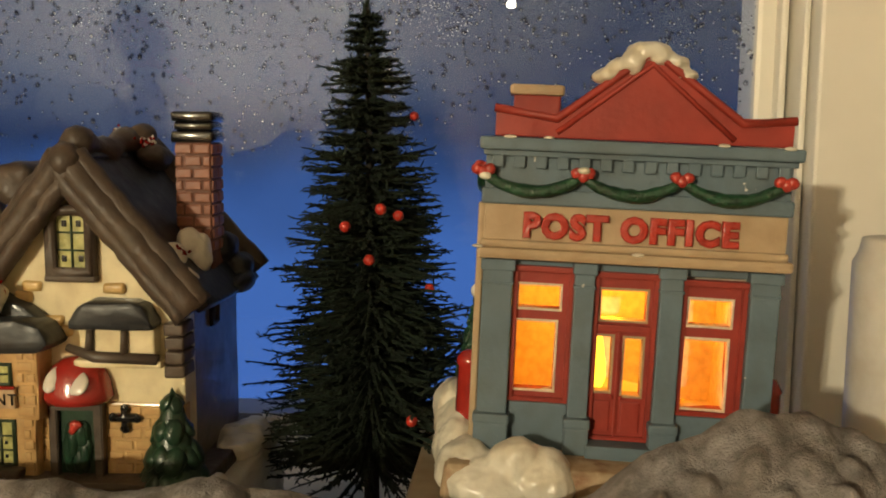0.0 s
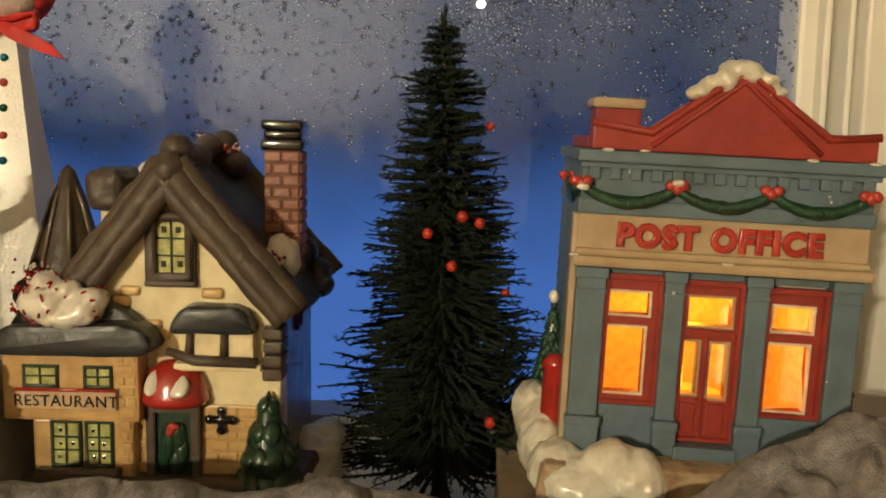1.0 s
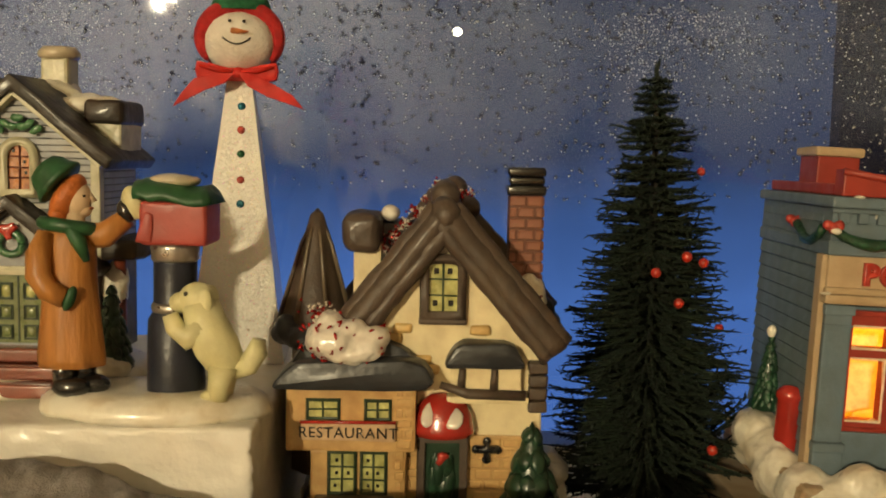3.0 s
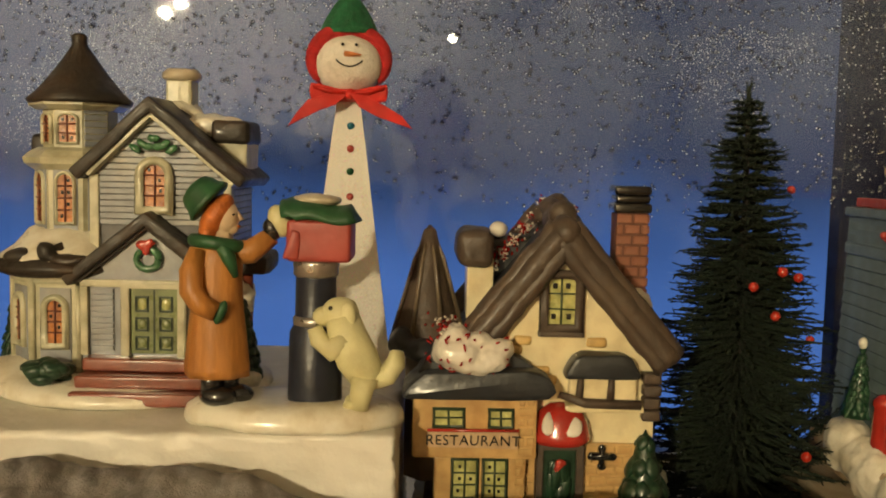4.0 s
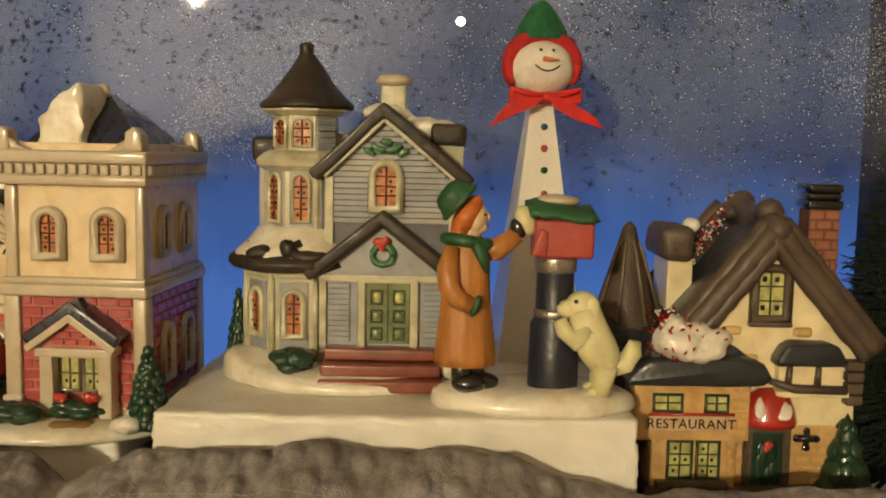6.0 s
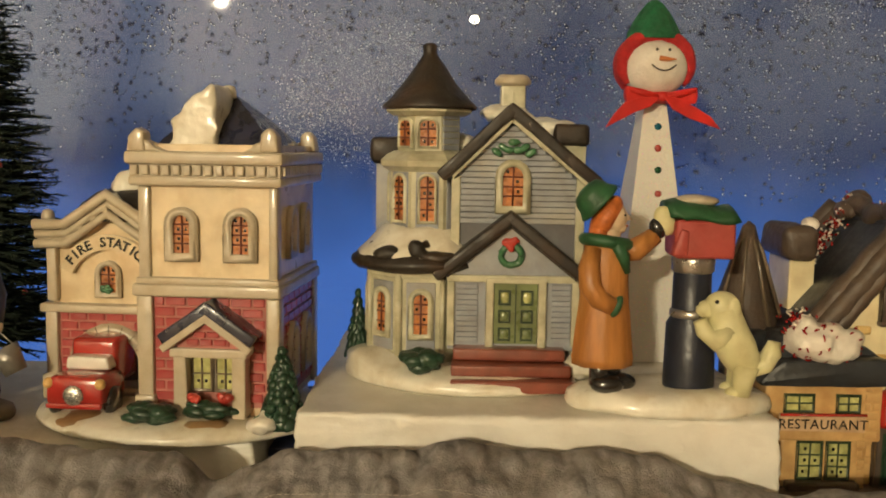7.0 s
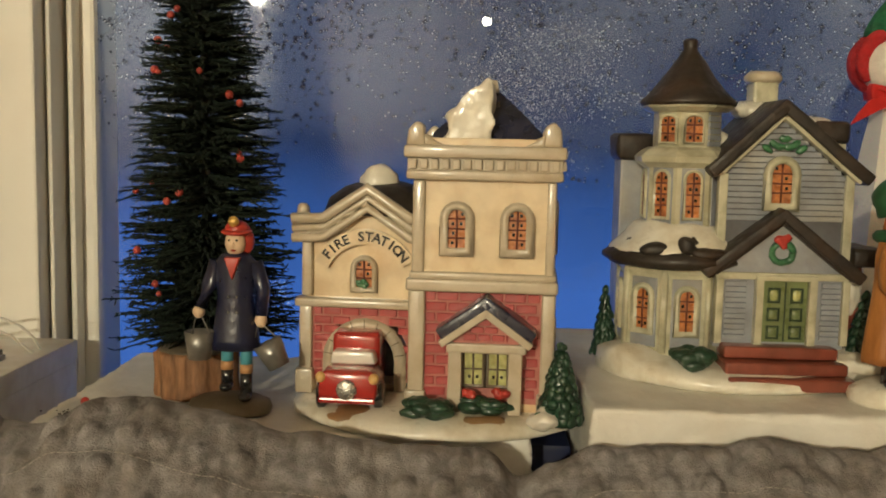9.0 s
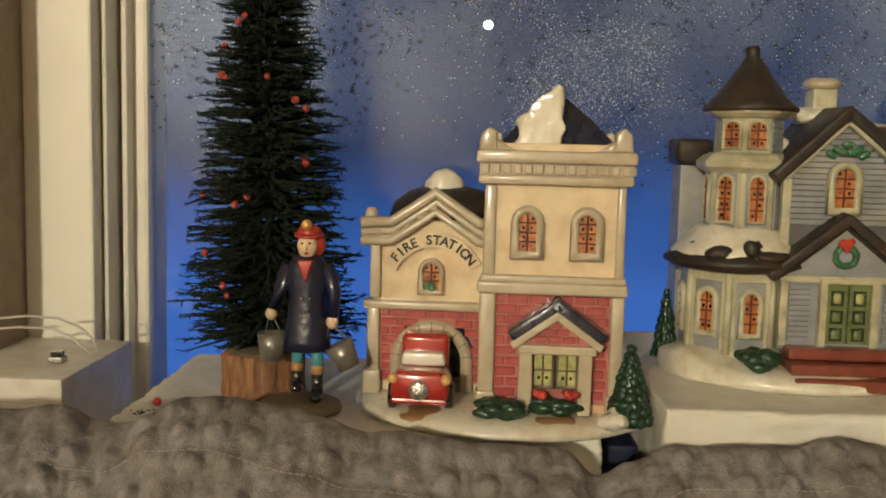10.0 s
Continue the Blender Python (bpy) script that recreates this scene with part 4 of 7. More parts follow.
for x, y, z in ((-0.046, -0.0078, 0.1283), (-0.0325, -0.006, 0.1284), (0.027, -0.008, 0.1283), (0.049, -0.0085, 0.1282), (-0.047, -0.004, 0.1374), (0.0495, -0.004, 0.1370), (-0.035, 0.0, 0.0901), (0.0005, -0.0075, 0.0899), (-0.0555, -0.007, 0.0902)):
    snow_blob(po, "snow_fleck", [((x, y, z), (0.0022, 0.0012, 0.0007))])
BOWS = (-0.0548, -0.0200, 0.0140, 0.0492)
for a, b in zip(BOWS, BOWS[1:]):
    pts = [(a + (b - a) * t, -0.0060, 0.1155 - 0.0058 * (1 - (2 * t - 1) ** 2)) for t in [i / 12 for i in range(13)]]
    part("garland", lumpy(tube(pts, [0.0017 + 0.0007 * math.sin(math.pi * i / 12) for i in range(13)], seg=9), 0.0006, 700), GARLAND, po, "green painted garland", True)
pts = [(-0.0556, 0.002 + 0.030 * t, 0.1155 - 0.0062 * (1 - (2 * t - 1) ** 2)) for t in [i / 12 for i in range(13)]]
part("garland", lumpy(tube(pts, 0.0020, seg=9), 0.0006, 700), GARLAND, po, "green painted garland", True)
for k, x in enumerate(BOWS + (-0.0560,)):
    y = -0.0068 if k < 4 else 0.034
    bow = part("bow", ball((x, y, 0.1158), (0.0024, 0.0018, 0.0022), ball((x - 0.0021, y, 0.1168), (0.0022, 0.0016, 0.0020), ball((x + 0.0021, y, 0.1168), (0.0022, 0.0016, 0.0020), rough=0.2, freq=300), rough=0.2, freq=300), rough=0.2, freq=300), BOW_RED, po, "red bow", True)
    if k in (0, 1):
        snow_blob(bow, "snow", [((x + (0.0008 if k == 0 else 0), y - 0.0012, 0.1147 if k == 0 else 0.1178), (0.0024, 0.0012, 0.0014))])
snow_blob(po, "snow_drift", [((-0.0475, -0.0150, 0.0075), (0.0160, 0.015, 0.0105)), ((-0.0285, -0.0160, 0.0105), (0.0120, 0.012, 0.0115)), ((-0.0560, -0.006, 0.010), (0.0115, 0.014, 0.0105)), ((-0.0540, 0.003, 0.008), (0.0130, 0.016, 0.0110)), ((-0.0400, -0.0150, 0.007), (0.0230, 0.012, 0.0098)), ((-0.0605, 0.028, 0.014), (0.0100, 0.018, 0.0125)),
                             ((-0.0600, 0.014, 0.010), (0.0105, 0.016, 0.0110)), ((-0.0615, 0.042, 0.018), (0.011, 0.018, 0.0135)), ((-0.038, -0.0155, 0.0150), (0.012, 0.010, 0.0095))], SNOW, "creamy drift of snow on the base", 0.20, 75)
box_post = part("pillar_box", lathe([(0.0052, 0.018), (0.0054, 0.020), (0.0050, 0.0415), (0.0058, 0.0425), (0.0054, 0.0450), (0.0030, 0.0472), (0, 0.0478)], 18, -0.0572, 0.018), RED_GLAZE, po, "red pillar box", True)
part("pillar_box", lathe([(0.0052, 0.018), (0.0054, 0.020), (0.0050, 0.0375), (0.0056, 0.0385), (0.003, 0.043), (0, 0.0438)], 18, 0.0560, 0.020), RED_GLAZE, po, "red pillar box", True)
cone_tree(po, (-0.0575, 0.046, 0.030), 0.0076, 0.035, GARLAND, 3, 5, label="small green fir against the wall")
snow_blob(po, "snow_tip", [((-0.0575, 0.046, 0.0655), (0.0022, 0.0022, 0.0028))])

tea = part("tealight", lathe([(0.0, 0.0178), (0.019, 0.0178), (0.019, 0.030), (0.0172, 0.031), (0.0165, 0.0285), (0, 0.0285)], 24, -0.002, 0.036), WHITE_GLAZE, po, "white battery tealight inside", True)
part("flame", lathe([(0.0012, 0.0285), (0.0042, 0.036), (0.0040, 0.043), (0.0022, 0.053), (0.0008, 0.062), (0, 0.0635)], 14, -0.0085, 0.030), glow("flame_glow", (1.0, 0.60, 0.03), 3.2), tea, "glowing yellow flame tip", True)
fire = bpy.data.lights.new("flame_light", "POINT")
fire.energy, fire.color, fire.shadow_soft_size = 0.15, (1.0, 0.30, 0.012), 0.006
fo = new("flame_light", fire)
fo.parent = po
fo.location = (-0.002, 0.040, 0.075)

# ---------------------------------------------------------------- restaurant cottage
re = thing("restaurant", (-0.128, 0.352, 0.030), 0, "cream ceramic cottage restaurant with brown gable and tinselled roof", "model house", "village houses")
part("base", lumpy(box(-0.056, 0.050, -0.012, 0.078, 0, 0.0065, 0.002), 0.0012, 70, 3), UMBER, re, "dark earth base", True)
snow_blob(re, "snow", [((0.047, 0.05, 0.004), (0.012, 0.022, 0.006)), ((0.046, 0.0, 0.002), (0.008, 0.012, 0.004))])
W0 = prism([(-0.046, 0.004), (0.0405, 0.004), (0.0405, 0.068), (0.0, 0.118), (-0.030, 0.084), (-0.030, 0.058), (-0.046, 0.058)], 0.0, 0.012, 0.0008)
part("front_wall", lumpy(W0, 0.0004, 120, 2), CREAM, re, "cream plaster gable wall")
part("side_wall", lumpy(prism([(-0.044, 0.004), (0.0400, 0.004), (0.0400, 0.068), (0.0, 0.112), (-0.044, 0.062)], 0.012, 0.070, 0.0008), 0.0006, 90, 2), SHADE_WALL, re, "side and back walls with their shade put into the grey-brown")
part("lower_wall", lumpy(box(-0.0155, 0.0408, -0.0016, 0.004, 0.005, 0.0335, 0.0008), 0.0004, 120, 2), OCHRE, re, "ochre lower wall")
bricks(re, -0.0150, 0.0402, 0.0065, 0.0330, -0.0016, 0.0072, 0.0044, OCHRE, lambda x, z: not (-0.0105 < x < 0.0122), seed=8, proud=0.0005)
bay = part("shop_bay", lumpy(box(-0.0610, -0.0100, -0.0110, 0.012, 0.0285, 0.0575, 0.0014), 0.0005, 90, 2), OCHRE, re, "ochre shop bay")
part("bay_base", lumpy(box(-0.0520, -0.0135, -0.0070, 0.012, 0.0040, 0.0290, 0.0016), 0.0005, 90, 2), OCHRE, re)
bricks(re, -0.0180, -0.0105, 0.0300, 0.0550, -0.0110, 0.0068, 0.0042, OCHRE, seed=5, proud=0.0004)
bricks(re, -0.0185, -0.0140, 0.0075, 0.0285, -0.0070, 0.0068, 0.0044, OCHRE, seed=6, proud=0.0004)
for cx, cz, rx in ((-0.0160, 0.0765, 0.0038), (-0.0195, 0.0725, 0.0034), (0.0150, 0.0760, 0.0042), (-0.0085, 0.0635, 0.0042), (-0.0050, 0.0600, 0.0040), (-0.026, 0.0675, 0.0036)):
    part("stone_block", lumpy(box(cx - rx, cx + rx, -0.0017, 0.001, cz - 0.0021, cz + 0.0021, 0.0016, segs=3), 0.0004, 300), STONE_YELLOW, re, "yellow ochre stone block", True)


def log_edge(a, b, y0, y1, mat, parent, name, r=0.0052):
    """Rolled thatch-like roof edge: a thick rounded roll with grooves."""
    n = 16
    first = None
    for off, rr, yy in ((0.0, r, y0), (-0.0042, r * 0.72, y0 - 0.0012), (0.0040, r * 0.8, y0 + 0.002)):
        d = Vector((b[0] - a[0], 0, b[1] - a[1])).normalized()
        u = Vector((-d.z, 0, d.x))
        if u.z < 0:
            u = -u
        pts = []
        for i in range(n + 1):
            t = i / n
            p = Vector((a[0], yy, a[1])) + (Vector((b[0], yy, b[1])) - Vector((a[0], yy, a[1]))) * t + u * off
            p += Vector((noise.noise(p * 120) * 0.0006, 0, noise.noise(p * 120 + Vector((9, 0, 0))) * 0.0006))
            pts.append(p)
        roll = tube(pts, [rr * (1 + 0.03 * math.sin(i * 1.9 + off * 900)) for i in range(n + 1)], seg=10)
        lumpy(roll, 0.0007, 260)
        ob = part(name if first is None else "roll", roll, mat, first or parent, "", True)
        first = first or ob
    return first


log_edge((-0.0375, 0.0750), (0.0, 0.1222), -0.004, 0.0, UMBER, re, "verge")
log_edge((0.0455, 0.0690), (0.0, 0.1222), -0.004, 0.0, UMBER, re, "verge")
part("verge_cap", ball((0.0, -0.0040, 0.1228), (0.0062, 0.0064, 0.0066), rough=0.25, freq=160), UMBER, re, "", True)
part("roof", lumpy(slab((0.0, 0.1275), (0.0500, 0.0700), 0.006, 0.000, 0.072, 0.0015, slab((0.0, 0.1275), (-0.046, 0.0700), 0.006, 0.000, 0.072, 0.0015)), 0.0012, 90, 4), SLATE, re, "dark slate-coloured roof", True)
part("ridge_roll", lumpy(tube([(0.0, y, 0.1270 + 0.0022 * math.sin(y * 160)) for y in [0.002 + 0.0045 * i for i in range(16)]], [0.0052 + 0.0012 * math.sin(i * 1.3) for i in range(16)], seg=10), 0.0008, 150), UMBER, re, "", True)
for sgn, x0, x1 in ((1, 0.0, 0.048), (-1, 0.0, -0.045)):
    for yb in (0.070,):
        log_edge((x1, 0.0720), (x0, 0.1255), yb, yb, UMBER, re, "rear_verge", 0.0050)
snow_blob(re, "ridge_knob", [((0.003, 0.058, 0.1305), (0.0065, 0.008, 0.0055)), ((0.009, 0.056, 0.1225), (0.0075, 0.009, 0.0055)), ((-0.004, 0.052, 0.1265), (0.006, 0.008, 0.005))], UMBER, "lumpy brown ridge knob")
snow_blob(re, "eave_lump", [((0.0455, 0.058, 0.0770), (0.0055, 0.012, 0.0060)), ((0.0410, 0.052, 0.0860), (0.0050, 0.011, 0.0065)), ((0.0490, 0.050, 0.0715), (0.0042, 0.012, 0.0042))], SLATE, "dark lumps on the rear eave")
win = small_window(re, -0.0002, 0.0800, 0.1065, 0.0185, -0.0002, UMBER, PANE_YELLOW, GREEN_BAR, 0.0036, 0.0034, (1, 2), seed=4, flat=0.4, holes=0.0010)
part("window_sill", box(-0.0098, 0.0094, -0.0040, 0.001, 0.0785, 0.0808, 0.0009), UMBER, win)
# shop roof, windows, sign
part("shop_roof", lumpy(prism([(-0.0668, 0.0560), (-0.0640, 0.0540), (-0.0060, 0.0545), (-0.0025, 0.0575), (-0.0060, 0.0640), (-0.0150, 0.0668), (-0.0560, 0.0655)], -0.0175, 0.014, 0.0025), 0.0009, 90, 3), SLATE, re, "dark glazed shop roof", True)
part("shop_roof_upper", lumpy(prism([(-0.0600, 0.0630), (-0.0080, 0.0630), (-0.0160, 0.0700), (-0.0300, 0.0760), (-0.0520, 0.0740)], -0.008, 0.020, 0.0020), 0.0009, 90, 3), SLATE, re, "", True)
for cx, w in ((-0.0462, 0.0135), (-0.0248, 0.0108)):
    small_window(re, cx, 0.0415, 0.0500, w, -0.0112, GREEN_BAR, PANE_YELLOW, GREEN_BAR, 0.0012, 0.0010, (1, 1), round_head=False, dark=False)
board = part("sign_board", lumpy(box(-0.0548, -0.0175, -0.0133, -0.0105, 0.0335, 0.0412, 0.0007), 0.0003, 200, 1), paint("sign_clay", (0.58, 0.40, 0.24), 0.4, 0.15, 200, 0.3, 300), re, "clay-coloured sign board")
part("sign_edge", tube([(-0.0548, -0.0136, 0.0410), (-0.0175, -0.0136, 0.0414)], 0.0007), RED_GLAZE, board, "red painted edge")
part("lettering", lumpy(shift(letters("RESTAURANT", 0.0060, 0.0003, 1.06, 0.0), (-0.0362, -0.0134, 0.0350)), 0.0002, 500), BLACK, board, "hand-painted black letters reading RESTAURANT")
small_window(re, -0.0390, 0.0100, 0.0280, 0.0118, -0.0072, GREEN_BAR, PANE_YELLOW, GREEN_BAR, 0.0013, 0.0010, (1, 2), round_head=False, seed=6)
small_window(re, -0.0265, 0.0100, 0.0280, 0.0110, -0.0072, GREEN_BAR, PANE_YELLOW, GREEN_BAR, 0.0013, 0.0010, (1, 2), round_head=False, seed=7)
part("flower_box", lumpy(box(-0.0500, -0.0180, -0.0130, -0.0060, 0.0060, 0.0100, 0.0018, segs=3), 0.0008, 150, 2), UMBER, re, "", True)
snow_blob(re, "snow_mound", [((-0.0420, -0.011, 0.0730), (0.0125, 0.010, 0.0078)), ((-0.0300, -0.011, 0.0718), (0.0085, 0.009, 0.0066)), ((-0.0250, -0.0115, 0.0750), (0.0050, 0.006, 0.0042)), ((-0.0350, -0.0120, 0.0775), (0.0055, 0.006, 0.0046)),
                             ((-0.0440, -0.0090, 0.0805), (0.0045, 0.006, 0.0046)), ((-0.0350, -0.0145, 0.0680), (0.0100, 0.006, 0.0036))], WHITE_GLAZE, "heap of white snow with red tinsel", 0.15, 130)


def tinsel(parent, centre, spread, count, seed, mats):
    """Loose foil flakes."""
    rng = random.Random(seed)
    for mi, m in enumerate(mats):
        bm = bmesh.new()
        for k in range(count):
            p = Vector([c + rng.gauss(0, s) for c, s in zip(centre, spread)])
            a = rng.uniform(0, 6.28)
            d = Vector((math.cos(a), rng.uniform(-0.3, 0.3), math.sin(a))) * rng.uniform(0.0004, 0.0010)
            tube([p - d, p + Vector((0, -0.0003, 0)), p + d], [0.0003, 0.0006, 0.0003], bm, seg=4)
        part("tinsel", bm, m, parent, "red foil tinsel" if mi == 0 else "white foil tinsel")


def tinsel_on(parent, spots, seed):
    """Foil flakes lying on the front of rounded heaps: centre, radii, count."""
    rng = random.Random(seed)
    bm = bmesh.new()
    for c, r, count in spots:
        for k in range(count):
            a, e = rng.uniform(-0.2, 3.34), rng.uniform(-0.5, 1.1)
            n = Vector((math.cos(a) * math.cos(e), -abs(math.sin(a)) * math.cos(e), math.sin(e)))
            p = Vector((c[0] + n.x * r[0], c[1] + n.y * r[1] - 0.0003, c[2] + n.z * r[2]))
            t = Vector((rng.gauss(0, 1), rng.gauss(0, 0.3), rng.gauss(0, 1))).normalized() * rng.uniform(0.0005, 0.0017)
            tube([p - t, p + n * 0.0003, p + t], [0.0003, 0.00055, 0.0003], bm, seg=4)
    return part("tinsel", bm, GLITTER_RED, parent, "red foil tinsel")


tinsel_on(re, [((-0.0420, -0.010, 0.0735), (0.0142, 0.0108, 0.0088), 34), ((-0.0290, -0.009, 0.0725), (0.0092, 0.0098, 0.0078), 16), ((-0.038, -0.012, 0.0668), (0.012, 0.006, 0.002), 26)], 4)
tinsel(re, (-0.0470, -0.008, 0.0830), (0.0030, 0.002, 0.0018), 34, 2, (GLITTER_RED, WHITE_GLAZE))
for k in range(7):
    t = k / 6
    tinsel(re, (-0.033 + 0.031 * t, 0.034 + 0.018 * t, 0.098 + 0.034 * t), (0.0018, 0.0016, 0.0014), 24, 20 + k, (GLITTER_RED, WHITE_GLAZE))
# door, mushroom awning, balcony, ornament
door = part("door", lumpy(box(-0.0065, 0.0078, -0.0034, 0.000, 0.0065, 0.0315, 0.0007), 0.0003, 200, 1), LEAF, re, "dark green door")
part("door_frame", lumpy(ringed(rect(-0.0095, 0.0108, 0.0055, 0.0345), rect(-0.0062, 0.0076, 0.0055, 0.0312), -0.0058, 0.0), 0.0004, 150), UMBER, door)
bush(door, "door_garland", (0.0008, -0.0040, 0.0170), (0.0058, 0.0020, 0.0105), LEAF, 3, 34)
snow_blob(door, "red_bow", [((0.0008, -0.0060, 0.0262), (0.0030, 0.0014, 0.0020)), ((-0.0004, -0.0060, 0.0235), (0.0015, 0.0012, 0.0016))], BOW_RED)
awn = part("awning", lathe([(0.0125, 0.0345), (0.0132, 0.0365), (0.0126, 0.0385), (0.0118, 0.0425), (0.0092, 0.0475), (0.0050, 0.0505), (0, 0.0512)], 26, 0.0008, -0.0020, sy=0.85), RED_GLAZE, re, "red mushroom awning with white spots", True)
for cx, cy, cz, rx, rz, lean in ((-0.0050, -0.0100, 0.0436, 0.0028, 0.0052, 16), (0.0046, -0.0106, 0.0428, 0.0042, 0.0046, -14)):
    part("spot", ball((cx, cy, cz), (rx, 0.0012, rz), rough=0.1, freq=300, turn=Euler((radians(-32), radians(lean), 0)).to_matrix()), WHITE_GLAZE, awn, "white spot", True)
balc = part("balcony", lumpy(box(0.0035, 0.0315, -0.0060, 0.001, 0.0525, 0.0630, 0.0010), 0.0003, 150, 1), CREAM, re, "cream balcony under a slate hood")
part("hood", lumpy(prism([(0.0008, 0.0620), (0.0330, 0.0622), (0.0320, 0.0650), (0.0285, 0.0715), (0.0245, 0.0730), (0.0080, 0.0725), (0.0045, 0.0708), (0.0015, 0.0655)], -0.0105, 0.001, 0.0022), 0.0006, 120, 2), SLATE, balc, "dark slate hood", True)
for x in (0.0075, 0.0205):
    part("post", lumpy(tube([(x, -0.0068, 0.0535), (x + 0.0004, -0.0068, 0.0625)], [0.0016, 0.0013]), 0.0003, 300), UMBER, balc, "", True)
part("rail", lumpy(tube([(-0.0005, -0.0070, 0.0552), (0.0100, -0.0075, 0.0520), (0.0330, -0.0072, 0.0515)], [0.0016, 0.0022, 0.0022], seg=10), 0.0005, 200), UMBER, balc, "", True)
part("ledge", lumpy(box(0.0020, 0.0345, -0.0080, 0.001, 0.0480, 0.0510, 0.0010), 0.0004, 200, 1), CREAM, balc)
for k in range(4):
    part("quoin", lumpy(box(0.0345, 0.0420, -0.0052, 0.0070, 0.0440 + 0.0052 * k, 0.0488 + 0.0052 * k, 0.0012, segs=3), 0.0004, 200, 1), UMBER, re, "brown corner stone", True)
orn = tube([(0.0185, -0.0030, 0.0235), (0.0185, -0.0036, 0.0318)], [0.0016, 0.0012])
tube([(0.0142, -0.0032, 0.0283), (0.0228, -0.0032, 0.0283)], 0.0018, orn)
for x, z in ((0.0142, 0.0283), (0.0228, 0.0283), (0.0185, 0.0318), (0.0185, 0.0240)):
    ball((x, -0.0034, z), (0.0018, 0.0010, 0.0018), orn, rough=0.2, freq=400)
part("iron_ornament", orn, BLACK, re, "black cross-shaped ornament", True)
cone_tree(re, (0.0365, -0.0030, 0.002), 0.0138, 0.040, LEAF, 5, 2, name="fir_bush", label="dark green glazed fir bush")
small_window(re, 0.0, 0.0560, 0.0740, 0.0095, 0.0, UMBER, BLACK, UMBER, 0.0014, 0.0014, (1, 1), Matrix.Translation((0.0402, 0.036, 0)) @ Matrix.Rotation(radians(90), 4, "Z"), round_head=False, dark=False)
# brick chimney
ch = part("chimney", box(0.0275, 0.0418, 0.0315, 0.0455, 0.070, 0.1290, 0.0008), CHIM_JOINT, re, "brick chimney with black pot")
bricks(ch, 0.0272, 0.0421, 0.0860, 0.1290, 0.0315, 0.0074, 0.0048, CHIM_BRICK, seed=14)
bricks(ch, -0.0070, 0.0072, 0.0860, 0.1290, 0.0, 0.0072, 0.0048, CHIM_BRICK, m=Matrix.Translation((0.0418, 0.0385, 0)) @ Matrix.Rotation(radians(90), 4, "Z"), seed=15)
part("chimney_pot", lumpy(box(0.0262, 0.0430, 0.030, 0.047, 0.1290, 0.1335, 0.0014), 0.0003, 200, 1), BLACK, ch, "", True)
part("chimney_pot", lumpy(box(0.0270, 0.0424, 0.0310, 0.0462, 0.1335, 0.1372, 0.0016), 0.0003, 200, 1), BLACK, ch, "", True)
part("chimney_pot", lumpy(box(0.0262, 0.0430, 0.030, 0.047, 0.1370, 0.1412, 0.0016), 0.0003, 200, 1), BLACK, ch, "", True)
snow_blob(re, "snow_patch", [((0.0355, 0.022, 0.0900), (0.0050, 0.006, 0.0070)), ((0.0330, 0.012, 0.0860), (0.0045, 0.006, 0.0065)), ((0.0400, 0.024, 0.0860), (0.0036, 0.006, 0.0075)), ((0.0395, 0.010, 0.0775), (0.0035, 0.005, 0.0060))], SNOW, "patch of snow by the chimney")
tinsel(re, (0.036, 0.010, 0.0885), (0.0018, 0.001, 0.0010), 12, 40, (GLITTER_RED,))
tinsel(re, (0.006, 0.050, 0.1290), (0.003, 0.002, 0.0012), 22, 41, (GLITTER_RED, WHITE_GLAZE))
# side turret and rear dormer
part("turret_roof", lumpy(lathe([(0.0190, 0.0660), (0.0180, 0.0700), (0.0125, 0.0860), (0.0070, 0.1060), (0.0028, 0.1190), (0, 0.1215)], 8, -0.0560, 0.040, start=0.39), 0.0009, 120), UMBER, re, "dark brown pointed turret roof", True)
for a in (3.6, 4.3, 5.1, 5.9):
    part("hip_roll", tube([(-0.056 + 0.0182 * math.cos(a), 0.04 + 0.0182 * math.sin(a), 0.0700), (-0.056 + 0.0072 * math.cos(a), 0.04 + 0.0072 * math.sin(a), 0.1060), (-0.056, 0.04, 0.1210)], [0.0011, 0.0009, 0.0008]), SHADE_WALL, re)
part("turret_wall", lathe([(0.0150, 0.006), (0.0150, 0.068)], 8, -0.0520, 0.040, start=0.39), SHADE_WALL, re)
snow_blob(re, "turret_eave", [((-0.066, 0.028, 0.0690), (0.0075, 0.010, 0.0065)), ((-0.058, 0.018, 0.0680), (0.008, 0.008, 0.0055))], SLATE)
part("dormer_wall", box(-0.0390, -0.0270, 0.030, 0.060, 0.080, 0.108, 0.001), CREAM, re)
part("dormer_roof", lumpy(box(-0.0440, -0.0275, 0.024, 0.062, 0.1040, 0.1205, 0.0055, segs=4), 0.0013, 110, 2), UMBER, re, "lumpy brown dormer roof", True)
part("rear_roof", lumpy(box(-0.032, 0.0, 0.046, 0.066, 0.096, 0.1165, 0.003, segs=3), 0.0010, 100, 2), SLATE, re, "", True)
snow_blob(re, "snow_ball", [((-0.0245, 0.046, 0.1195), (0.0040, 0.004, 0.0034))], WHITE_GLAZE)

